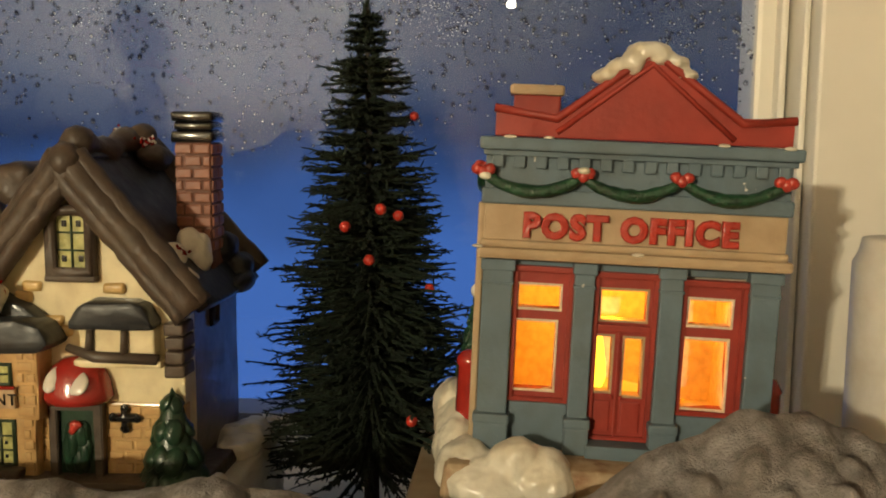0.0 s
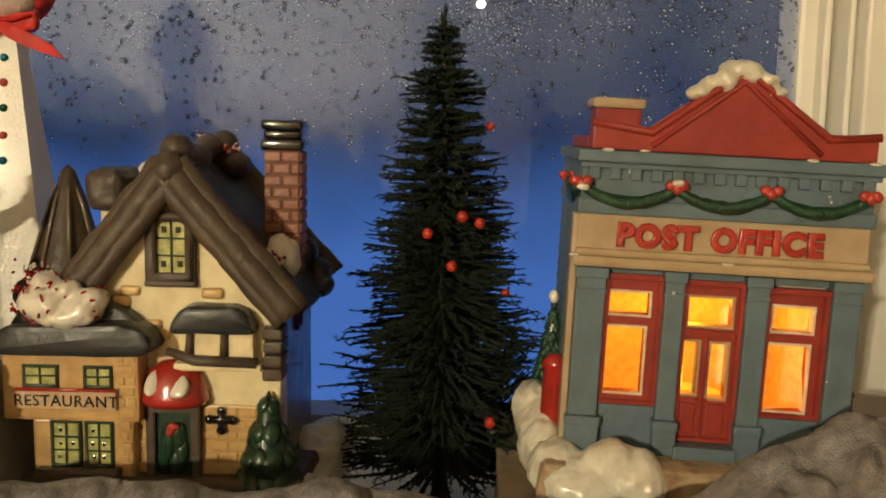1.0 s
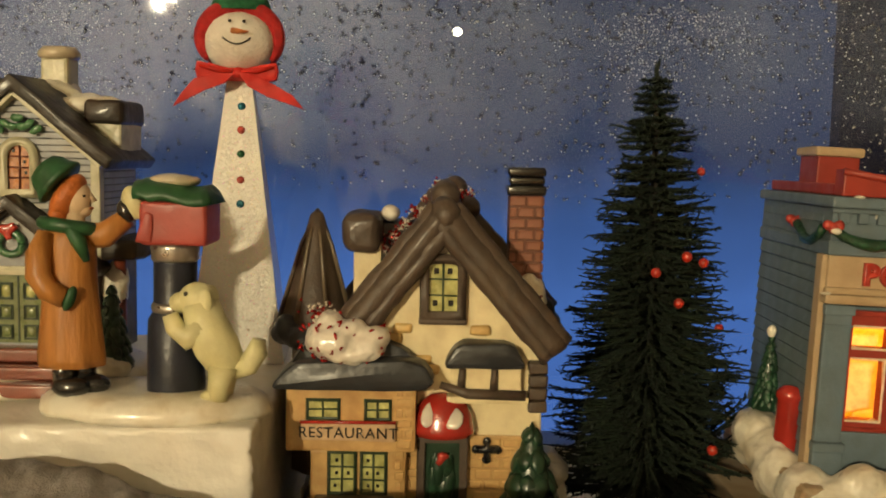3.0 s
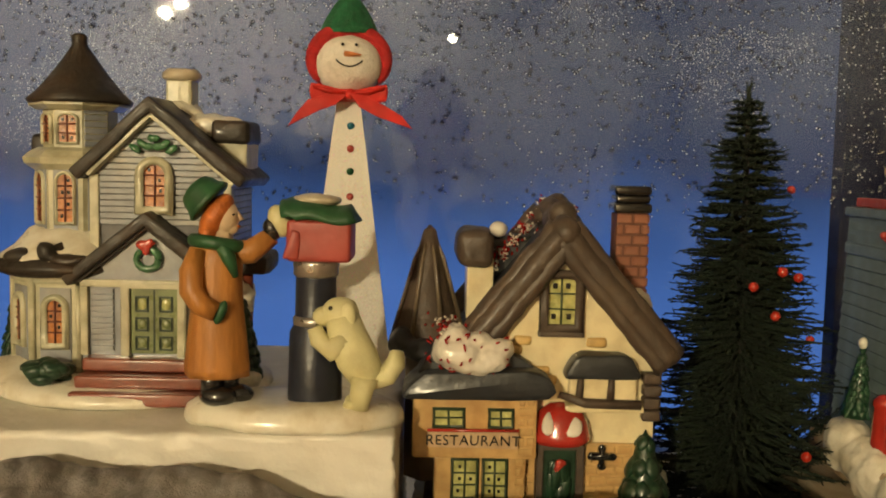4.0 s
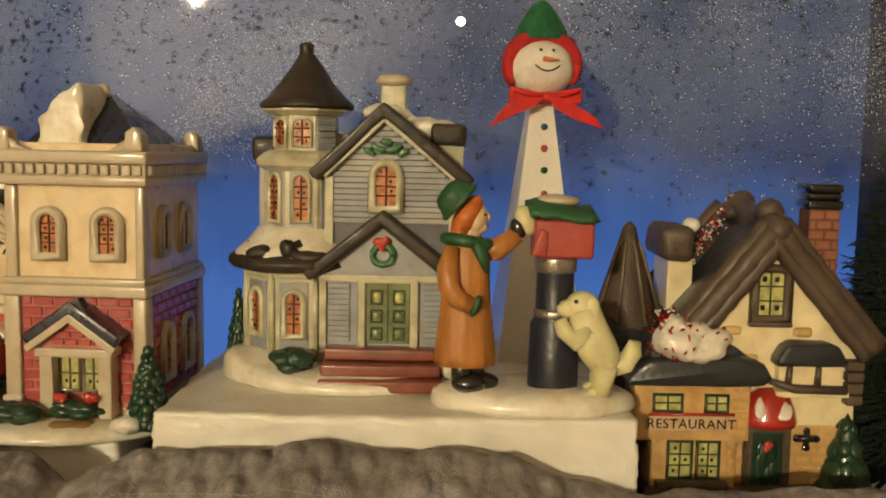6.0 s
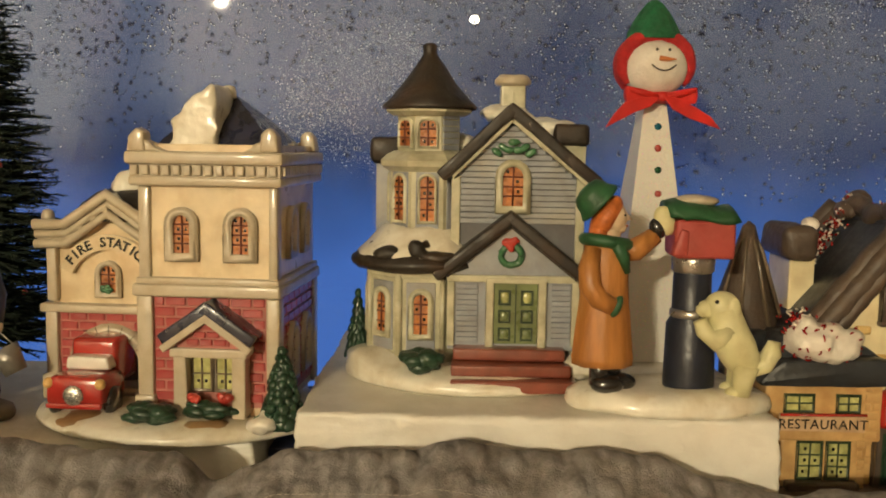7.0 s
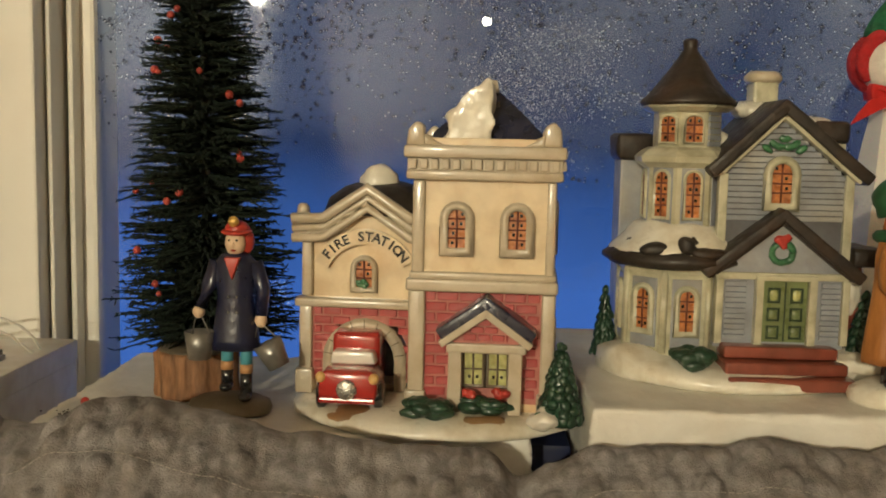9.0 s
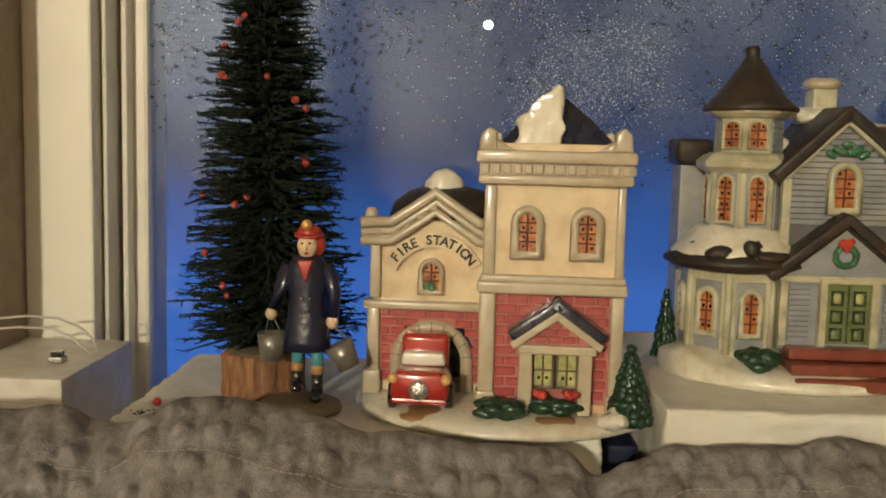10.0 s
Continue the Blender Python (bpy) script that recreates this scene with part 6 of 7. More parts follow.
# garage wing, set back
Y2 = 0.0235
wing = part("wing_wall", prism([(-0.0690, 0.0070), (-0.0590, 0.0070), (-0.0590, 0.0400), (-0.0205, 0.0400), (-0.0205, 0.0070), (-0.0140, 0.0070), (-0.0140, 0.0830), (-0.0400, 0.0905), (-0.0690, 0.0830)], Y2 + 0.002, 0.070, 0.0004), FS_CREAM, fs, "pale cream garage wing")
part("wing_brick", prism([(-0.0675, 0.0120), (-0.0585, 0.0120), (-0.0585, 0.030), (-0.054, 0.0385), (-0.0255, 0.0385), (-0.0210, 0.030), (-0.0210, 0.0120), (-0.0160, 0.0120), (-0.0160, 0.0475), (-0.0675, 0.0475)], Y2 + 0.0006, Y2 + 0.004), FS_JOINT, fs)
bricks(fs, -0.0650, -0.0160, 0.0130, 0.0470, Y2 + 0.0006, 0.0088, 0.0042, FS_BRICK, lambda x, z: ((x + 0.0405) / 0.0190) ** 2 + (max(0, z - 0.022) / 0.0205) ** 2 > 1.02, seed=36)
part("wing_pier", lumpy(box(-0.0715, -0.0655, Y2 - 0.0020, Y2 + 0.006, 0.0065, 0.0480, 0.0012), 0.0003, 150, 1), STONE, fs, "", True)
part("wing_pier_foot", lumpy(box(-0.0730, -0.0645, Y2 - 0.0036, Y2 + 0.006, 0.0060, 0.0180, 0.0014), 0.0003, 150, 1), STONE, fs, "", True)
part("wing_pier", lumpy(box(-0.0705, -0.0655, Y2 - 0.0014, Y2 + 0.006, 0.0520, 0.0800, 0.0012), 0.0003, 150, 1), STONE, fs, "", True)
part("wing_ledge", lumpy(box(-0.0735, -0.0140, Y2 - 0.0036, Y2 + 0.006, 0.0470, 0.0512, 0.0014), 0.0003, 150, 2), STONE, fs, "", True)
outer, inner = arch(-0.0405, 0.0085, 0.0420, 0.0390, 12), arch(-0.0405, 0.0085, 0.0368, 0.0285, 12)
part("garage_arch", lumpy(ringed(outer, inner, Y2 - 0.0024, Y2 + 0.010), 0.0003, 200), STONE, fs, "grey stone arch over the garage", True)
# Black sheet paints the darkness of the unlit garage.
part("garage_dark_sheet", box(-0.0590, -0.0220, Y2 + 0.030, Y2 + 0.032, 0.007, 0.042), BLACK, fs, "black sheet standing in for the unlit garage inside")
for a in range(9):
    t = math.pi * (a + 0.5) / 9
    part("arch_joint", tube([(-0.0405 + 0.0148 * math.cos(t), Y2 - 0.0025, 0.0225 + 0.0148 * math.sin(t)), (-0.0405 + 0.0190 * math.cos(t), Y2 - 0.0025, 0.0225 + 0.0190 * math.sin(t))], 0.00022, seg=5), SHADE_WALL, fs)
RK = [(-0.0745, 0.0790), (-0.0600, 0.0795), (-0.0395, 0.0935), (-0.0195, 0.0800), (-0.0145, 0.0800)]
for dz, r, dy in ((0.0, 0.0022, -0.0030), (0.0046, 0.0020, -0.0022), (0.0090, 0.0026, -0.0040)):
    part("wing_cornice", lumpy(tube([(x, Y2 + dy, z + dz) for x, z in RK], r, seg=9), 0.0003, 200), STONE, fs, "", True)
part("wing_parapet", lumpy(prism([(x, z) for x, z in RK] + [(x, z + 0.0095) for x, z in RK[::-1]], Y2 - 0.0020, Y2 + 0.010, 0.0006), 0.0003, 150, 1), STONE, fs)
for k in range(10):
    x = -0.0725 + k * 0.0060
    zz = 0.0822 + max(0.0, 0.0140 - abs(x + 0.0395) * 0.68)
    part("dentil", box(x, x + 0.0030, Y2 - 0.0036, Y2 - 0.001, zz, zz + 0.0030, 0.0006), STONE, fs)
part("wing_finial", lumpy(lathe([(0.0032, 0.0880), (0.0030, 0.0930), (0.0020, 0.0945), (0, 0.0950)], 10, -0.0705, Y2 + 0.002), 0.0003, 200), STONE, fs, "", True)
part("wing_roof", lumpy(lathe([(0.0290, 0.0900), (0.0265, 0.0965), (0.0185, 0.1025), (0.0090, 0.1050), (0, 0.1055)], 18, -0.0365, 0.048), 0.0005, 100), CH_ROOF, fs, "dark rounded roof", True)
snow_blob(fs, "roof_snow", [((-0.0375, 0.044, 0.1045), (0.0090, 0.009, 0.0080))], SNOW)
small_window(fs, -0.0415, 0.0540, 0.0715, 0.0125, Y2 + 0.0016, STONE, PANE_AMBER, BROWN_BAR, 0.0024, 0.0024, (1, 2), seed=71)
bush(fs, "window_greenery", (-0.0415, Y2 - 0.0008, 0.0582), (0.0036, 0.0012, 0.0022), LEAF_LIGHT, 19, 10)
BC, BR = Vector((-0.0408, Y2 - 0.0004, 0.0575)), 0.0200
bn = bmesh.new()
arc = [radians(a) for a in range(156, 23, -8)]
ro = [[bn.verts.new((BC.x + r * math.cos(a) * 0.98, BC.y - d, BC.z + r * math.sin(a))) for a in arc] for r, d in ((BR - 0.0008, 0.0012), (BR + 0.0062, 0.0012), (BR + 0.0062, -0.002), (BR - 0.0008, -0.002))]
for q in range(4):
    for i in range(len(arc) - 1):
        bn.faces.new((ro[q][i], ro[q][i + 1], ro[(q + 1) % 4][i + 1], ro[(q + 1) % 4][i]))
for i in (0, len(arc) - 1):
    bn.faces.new([ro[q][i] for q in range(4)])
banner = part("banner", bn, FS_CREAM, fs, "curved pale name banner")
NAME = "FIRE STATION"
for k, c in enumerate(NAME):
    if c == " ":
        continue
    a = radians(142 - 104 * k / (len(NAME) - 1))
    bm = letters(c, 0.0062, 0.0002)
    bm.transform(Matrix.Translation((BC.x + (BR + 0.0008) * math.cos(a) * 0.98, BC.y - 0.0014, BC.z + (BR + 0.0008) * math.sin(a))) @ Matrix.Rotation(math.pi / 2 - a, 4, "Y"))
    part("letter", bm, BLACK, banner, "hand-painted black letter " + c)
# truck half out of the garage
truck = part("truck", lumpy(prism([(-0.0520, 0.0130), (-0.0275, 0.0130), (-0.0275, 0.0200), (-0.0300, 0.0245), (-0.0500, 0.0245), (-0.0520, 0.0200)], -0.0060, 0.016, 0.0022), 0.0003, 150, 1), RED_GLAZE, fs, "red model fire truck backing into the arch", True)
part("cab", lumpy(box(-0.0500, -0.0295, 0.012, 0.034, 0.0170, 0.0365, 0.0030, segs=3), 0.0003, 150, 1), RED_GLAZE, truck, "", True)
part("windscreen", lumpy(prism([(-0.0495, 0.0245), (-0.0300, 0.0245), (-0.0310, 0.0300), (-0.0485, 0.0300)], 0.0060, 0.0135, 0.0014), 0.0003, 200, 1), WHITE_GLAZE, truck, "white windscreen", True)
part("radiator", ball((-0.0398, -0.0066, 0.0172), (0.0044, 0.0014, 0.0042)), paint("silver_paint", (0.62, 0.60, 0.55), 0.25, 0.15, 500, 0.5, 900, metal=0.8), truck, "silver round radiator", True)
for x in (-0.0508, -0.0288):
    part("headlight", ball((x, -0.0052, 0.0218), (0.0022, 0.0022, 0.0022)), paint("amber_lamp", (0.72, 0.45, 0.16), 0.25), truck, "amber headlight", True)
    s = -1 if x < -0.04 else 1
    wh = lathe([(0.0, -0.0018), (0.0055, -0.0018), (0.0062, -0.0010), (0.0062, 0.0010), (0.0055, 0.0018), (0, 0.0018)], 16)
    wh.transform(Matrix.Translation((x + s * 0.0010, 0.004, 0.0128)) @ Matrix.Rotation(radians(90), 4, "Y"))
    part("wheel", wh, BLACK, truck, "black wheel", True)
part("bumper", box(-0.0515, -0.0280, -0.0072, -0.005, 0.0118, 0.0140, 0.0008), RED_GLAZE, truck)

truck.matrix_basis = Matrix.Translation((-0.0024, -0.0045, -0.0010)) @ Matrix.Translation((-0.04, 0, 0.012)) @ Matrix.Diagonal((1.06, 1.1, 1.10, 1)) @ Matrix.Translation((0.04, 0, -0.012))

# ---------------------------------------------------------------- figurines
SKIN = paint("matt_flesh_paint", (0.74, 0.56, 0.38), 0.5, 0.06, 200, 0.1)
HAIR = paint("orange_hair_paint", (0.55, 0.15, 0.03), 0.5, 0.2, 300, 0.5, 700)
COAT = paint("orange_coat_paint", (0.44, 0.185, 0.045), 0.45, 0.15, 90, 0.3, 260, stain=(0.28, 0.10, 0.025), amount=0.5, stretch=(3, 3, 0.6))
COLLAR = paint("green_cloth_paint", (0.02, 0.09, 0.035), 0.45, 0.25, 120, 0.3, 300)
DOG = paint("pale_cream_dog", (0.66, 0.63, 0.36), 0.45, 0.08, 120, 0.3, 300, stain=(0.5, 0.44, 0.2), amount=0.4)
BOX_RED = paint("faded_red_paint", (0.38, 0.055, 0.045), 0.45, 0.15, 80, 0.25, 260, stain=(0.48, 0.14, 0.11), amount=0.5)
POST_NAVY = paint("post_navy_paint", (0.016, 0.020, 0.035), 0.35, 0.3, 100, 0.3, 300)
SILVER = paint("silver_band", (0.45, 0.43, 0.40), 0.3, 0.15, 200, 0.3, metal=0.85)
FELT_GREEN = paint("green_felt", (0.012, 0.12, 0.05), 0.9, 0.25, 300, 0.8, 1200)
FELT_RED = paint("red_felt", (0.44, 0.018, 0.020), 0.9, 0.2, 300, 0.8, 1200)
RIBBON = paint("red_satin", (0.60, 0.014, 0.008), 0.62, 0.15, 120, 0.1, 400)
HEAD_WHITE = paint("textured_white", (0.78, 0.74, 0.67), 0.7, 0.06, 200, 0.9, 700)
BTN_BLUE = paint("blue_bead", (0.02, 0.16, 0.24), 0.15, 0.2, metal=0.4)
BTN_RED = paint("red_bead", (0.42, 0.06, 0.05), 0.25, 0.2)
BTN_GREEN = paint("green_bead", (0.02, 0.11, 0.05), 0.15, 0.2, metal=0.4)
CARROT = paint("carrot_orange", (0.62, 0.20, 0.06), 0.6, 0.1)
BASE_GREY = paint("olive_grey_base", (0.20, 0.17, 0.12), 0.55, 0.2, 60, 0.3, 240)
FM_NAVY = paint("navy_coat_paint", (0.010, 0.013, 0.042), 0.32, 0.3, 100, 0.5, 260, coat=0.3)
FM_RED = paint("helmet_red_paint", (0.46, 0.05, 0.03), 0.35, 0.15)
FM_BLUE = paint("pale_blue_paint", (0.10, 0.36, 0.44), 0.5, 0.15)
TAN_BOOT = paint("tan_cuff_paint", (0.45, 0.24, 0.10), 0.5, 0.15)
ZINC = paint("zinc_grey", (0.30, 0.29, 0.27), 0.35, 0.2, 150, 0.3, 400, metal=0.6)
GOLD = paint("gold_paint", (0.60, 0.38, 0.09), 0.35, 0.15, metal=0.4)
WOOD_BARK = paint("stump_bark", (0.26, 0.13, 0.06), 0.7, 0.5, 130, 0.9, 260, stain=(0.10, 0.045, 0.02), amount=0.8, sscale=70, stretch=(2, 2, 0.5))
WOOD_TOP = paint("stump_top", (0.10, 0.085, 0.06), 0.6, 0.3, 120, 0.6, 300)


def sparkle_material():
    """White paint strewn with tiny reflecting flakes."""
    m, n, l, p = nodes_of("glitter_white")
    tc = n.new("ShaderNodeTexCoord")
    v = n.new("ShaderNodeTexVoronoi")
    v.inputs["Scale"].default_value = 2100
    l.new(tc.outputs["Object"], v.inputs["Vector"])
    sep = n.new("ShaderNodeSeparateColor")
    l.new(v.outputs["Color"], sep.inputs[0])
    flake = n.new("ShaderNodeMath")
    flake.operation = "GREATER_THAN"
    flake.inputs[1].default_value = 0.94
    l.new(sep.outputs[0], flake.inputs[0])
    hue = n.new("ShaderNodeMix")
    hue.data_type = "RGBA"
    hue.inputs[0].default_value = 0.35
    hue.inputs[6].default_value = (0.95, 0.95, 0.90, 1)
    l.new(v.outputs["Color"], hue.inputs[7])
    hsv = n.new("ShaderNodeMix")
    hsv.data_type = "RGBA"
    l.new(flake.outputs[0], hsv.inputs[0])
    hsv.inputs[6].default_value = (0.80, 0.77, 0.70, 1)
    l.new(hue.outputs[2], hsv.inputs[7])
    l.new(hsv.outputs[2], p.inputs["Base Color"])
    l.new(flake.outputs[0], p.inputs["Metallic"])
    p.inputs["Roughness"].default_value = 0.28
    p.inputs["Coat Weight"].default_value = 0.6
    p.inputs["Coat Roughness"].default_value = 0.1
    sub = n.new("ShaderNodeVectorMath")
    sub.operation = "SUBTRACT"
    sub.inputs[1].default_value = (0.5, 0.5, 0.5)
    l.new(v.outputs["Color"], sub.inputs[0])
    sc = n.new("ShaderNodeVectorMath")
    sc.operation = "SCALE"
    sc.inputs["Scale"].default_value = 0.30
    l.new(sub.outputs[0], sc.inputs[0])
    g = n.new("ShaderNodeNewGeometry")
    ad = n.new("ShaderNodeVectorMath")
    ad.operation = "ADD"
    l.new(g.outputs["Normal"], ad.inputs[0])
    l.new(sc.outputs[0], ad.inputs[1])
    nm = n.new("ShaderNodeVectorMath")
    nm.operation = "NORMALIZE"
    l.new(ad.outputs[0], nm.inputs[0])
    l.new(nm.outputs[0], p.inputs["Normal"])
    return m


GLITTER = sparkle_material()


def snowman(place, turn):
    """One cast and glued ornament: tall four-sided body, ball head, felt hat, ribbon."""
    bm = bmesh.new()
    mats = [GLITTER, HEAD_WHITE, FELT_RED, FELT_GREEN, RIBBON, BTN_BLUE, BTN_RED, BTN_GREEN, CARROT, BLACK]
    lathe([(0.0312, 0.0), (0.0312, 0.001), (0.0082, 0.129), (0.0075, 0.131)], 4, 0, 0, bm, 0, start=math.pi / 4)
    zc = 0.1478
    ball((0, -0.001, zc), (0.0166, 0.0162, 0.0146), bm, 1, 0.03, 28, 18, 200)
    # hood of red felt round the face, green peak above
    tube([(0.0176 * math.cos(a), -0.0036, zc + 0.0016 + 0.0148 * math.sin(a)) for a in [radians(-38 + 256 * i / 30) for i in range(31)]], [0.0020 + 0.0022 * max(0.0, math.sin(math.pi * i / 30)) ** 0.6 for i in range(31)], bm, 2, 12)
    ball((0, 0.0065, zc + 0.002), (0.0196, 0.0150, 0.0172), bm, 2, 0.03, 22, 14)
    lathe([(0.0140, zc + 0.0150), (0.0137, zc + 0.0180), (0.0112, zc + 0.0232), (0.0076, zc + 0.0290), (0.0042, zc + 0.0332), (0.0020, zc + 0.0347), (0, zc + 0.0350)], 22, 0.0, 0.002, bm, 3, sy=0.85)
    # face
    for x in (-0.0032, 0.0032):
        ball((x, -0.0152, zc + 0.0084), (0.0008, 0.0008, 0.0008), bm, 9, seg=8, ring=6)
    tube([(-0.0018, -0.0162, zc + 0.0040), (0.0008, -0.0182, zc + 0.0036), (0.0056, -0.0186, zc + 0.0034)], [0.0015, 0.0012, 0.0003], bm, 8)
    tube([(x, -0.0172 + 9.0 * x * x, zc - 0.0020 + 75 * x * x) for x in [-0.0062 + 0.00124 * i for i in range(11)]], 0.0004, bm, 9, 6)
    # ribbon: band, folded loops and long tails
    zb = 0.1330
    lathe([(0.0088, zb - 0.003), (0.0122, zb - 0.002), (0.0128, zb + 0.002), (0.0095, zb + 0.003)], 20, 0, 0, bm, 4)
    ball((0.0006, -0.0150, zb), (0.0030, 0.0022, 0.0026), bm, 4, 0.1, 10, 8)
    for s in (-1, 1):
        prism([(s * 0.001, zb - 0.0012), (s * 0.0090, zb - 0.0040), (s * 0.0178, zb - 0.0030), (s * 0.0186, zb + 0.0010), (s * 0.0180, zb + 0.0052), (s * 0.0095, zb + 0.0036), (s * 0.001, zb + 0.0016)], -0.0158, -0.0105, 0.0012, bm, 4)
        tube([(s * 0.002, -0.0160, zb + 0.0004), (s * 0.009, -0.0168, zb + 0.0012), (s * 0.0165, -0.0162, zb + 0.0030)], [0.0008, 0.0014, 0.0008], bm, 4, 8)
    tail = [(0.0, zb + 0.0004), (-0.0060, zb - 0.0050), (-0.0140, zb - 0.0080), (-0.0285, zb - 0.0158), (-0.0245, zb - 0.0095), (-0.0190, zb - 0.0030), (-0.0080, zb + 0.0004)]
    prism(tail, -0.0165, -0.0152, 0.0004, bm, 4)
    prism([(0.0, zb + 0.0006), (0.0050, zb - 0.0060), (0.0140, zb - 0.0105), (0.0305, zb - 0.0158), (0.0250, zb - 0.0095), (0.0170, zb - 0.0050), (0.0070, zb - 0.0002)], -0.0172, -0.0160, 0.0004, bm, 4)
    for z, mi in ((0.1185, 5), (0.1075, 6), (0.0965, 7), (0.0845, 6), (0.0735, 5)):
        half = 0.0221 + (0.0058 - 0.0221) * z / 0.129
        ball((0.0012, -half - 0.0002, z), (0.0019, 0.0011, 0.0018), bm, mi, 0.1, 10, 8, 400)
    ob = part("snowman_figurine", bm, mats, None)
    ob.matrix_basis = pose(*place, 0, 0, turn)
    return tagged(ob, "tall glittering white snowman with green hat and red ribbon", "figurine")


snowman((-0.2255, 0.428, 0.078), 6)


def letter_ornament():
    ob = thing("mailbox_ornament", (-0.235, 0.325, 0.078), 0, "painted ornament of a coated figure posting a letter beside a dog", "ornament")
    bm = lathe([(0.0425, 0.0), (0.0435, 0.002), (0.0425, 0.0055), (0.038, 0.0080), (0.022, 0.0090), (0, 0.0092)], 44, 0.0, 0.002, sy=0.56)
    part("snow_base", lumpy(bm, 0.0012, 60), SNOW, ob, "cream snowy base", True)
    # figure, one plain mesh
    mats = [COAT, SKIN, HAIR, COLLAR, BLACK, DOG]
    f = bmesh.new()
    cx, cy = -0.0290, -0.005
    for dx, dy in ((-0.0014, -0.0030), (0.0042, 0.0020)):
        ball((cx + dx + 0.0030, cy + dy - 0.002, 0.0110), (0.0072, 0.0046, 0.0040), f, 4)
        tube([(cx + dx, cy + dy, 0.010), (cx + dx, cy + dy, 0.022)], 0.0042, f, 4)
    gown = lathe([(0.0070, 0.0180), (0.0120, 0.0182), (0.0122, 0.0215), (0.0112, 0.0330), (0.0100, 0.0450), (0.0096, 0.0540), (0.0096, 0.0620), (0.0086, 0.0680), (0.0048, 0.0712)], 30, cx, cy, None, 0, sy=0.80)
    for v in gown.verts:
        a = math.atan2(v.co.y - cy, v.co.x - cx)
        k = 1 + 0.05 * math.cos(8 * a + 0.6) * max(0.0, (0.058 - v.co.z) / 0.035)
        v.co.x, v.co.y = cx + (v.co.x - cx) * k, cy + (v.co.y - cy) * k
    merge(f, gown)
    # near arm with its hand in the pocket
    tube([(cx - 0.0058, cy - 0.0052, 0.0665), (cx - 0.0078, cy - 0.0085, 0.0590), (cx - 0.0074, cy - 0.0098, 0.0520), (cx - 0.0040, cy - 0.0104, 0.0470), (cx + 0.0020, cy - 0.0100, 0.0440)], [0.0036, 0.0044, 0.0045, 0.0042, 0.0036], f, 0, 12)
    ball((cx + 0.0036, cy - 0.0098, 0.0440), (0.0020, 0.0024, 0.0048), f, 3, turn=Euler((0, radians(22), 0)).to_matrix())
    # far arm reaching for the box, glove and letter
    tube([(cx + 0.0040, cy + 0.001, 0.0655), (cx + 0.0125, cy + 0.001, 0.0660), (cx + 0.0205, cy + 0.001, 0.0722)], [0.0050, 0.0048, 0.0036], f, 0, 12)
    ball((cx + 0.0208, cy, 0.0748), (0.0034, 0.0032, 0.0044), f, 4, 0.15, turn=Euler((0, radians(-25), 0)).to_matrix())
    ball((cx + 0.0236, cy, 0.0780), (0.0044, 0.0030, 0.0064), f, 5, turn=Euler((0, radians(-20), 0)).to_matrix())
    # collar and lapels
    tube([(cx + 0.0088 * math.cos(a), cy + 0.0072 * math.sin(a), 0.0690 + 0.0014 * math.cos(a + 2.6)) for a in [2 * math.pi * i / 18 for i in range(19)]], 0.0026, f, 3)
    tube([(cx + 0.0020, cy - 0.0066, 0.0705), (cx + 0.0060, cy - 0.0066, 0.0640), (cx + 0.0082, cy - 0.0052, 0.0570)], [0.0024, 0.0028, 0.0012], f, 3)
    # head turned to the box: face, hair falling behind it, hat set back
    hc = Vector((cx + 0.0032, cy, 0.0790))
    tube([hc + Vector((-0.001, 0, -0.010)), hc], 0.0034, f, 1)
    ball(hc, (0.0050, 0.0050, 0.0066), f, 1, seg=20, ring=14)
    ball(hc + Vector((0.0022, 0, -0.0040)), (0.0028, 0.0030, 0.0026), f, 1)
    tube([hc + Vector((0.0042, 0, 0.0020)), hc + Vector((0.0062, 0, -0.0008)), hc + Vector((0.0046, 0, -0.0012))], [0.0008, 0.0010, 0.0009], f, 1)
    ball(hc + Vector((0.0050, 0, -0.0034)), (0.0006, 0.0016, 0.0006), f, 2)
    for s in (-1, 1):
        ball(hc + Vector((0.0036, s * 0.0032, 0.0012)), (0.0006, 0.0006, 0.0005), f, 4, seg=8, ring=6)
    lean_back = Euler((0, radians(32), 0)).to_matrix()
    ball(hc + Vector((-0.0034, 0, 0.0004)), (0.0050, 0.0068, 0.0096), f, 2, 0.08, turn=lean_back, seg=20, ring=14)
    ball(hc + Vector((-0.0064, 0, -0.0056)), (0.0038, 0.0058, 0.0042), f, 2, 0.10)
    hat = hc + Vector((-0.0066, 0, 0.0060))
    hat_turn = Euler((0, radians(-48), 0)).to_matrix()
    felt = lathe([(0.0092, -0.0012), (0.0100, -0.0004), (0.0092, 0.0010), (0.0082, 0.0024), (0.0076, 0.0050), (0.0060, 0.0074), (0.0030, 0.0084), (0, 0.0086)], 24, 0, 0, None, 3, sy=0.88)
    merge(f, shift(felt, hat, hat_turn))
    part("figure", f, mats, ob, "plain figure in an orange coat and green hat", True)
    # mailbox
    px, py = 0.0080, 0.000
    post = part("post", lathe([(0.0104, 0.0075), (0.0106, 0.0105), (0.0100, 0.0350), (0.0080, 0.0385), (0.0078, 0.0560), (0.0080, 0.0580)], 22, px, py), POST_NAVY, ob, "navy mailbox post", True)
    part("band", lathe([(0.0080, 0.0375), (0.0088, 0.0385), (0.0088, 0.0405), (0.0080, 0.0415)], 22, px, py), SILVER, post, "silver band", True)
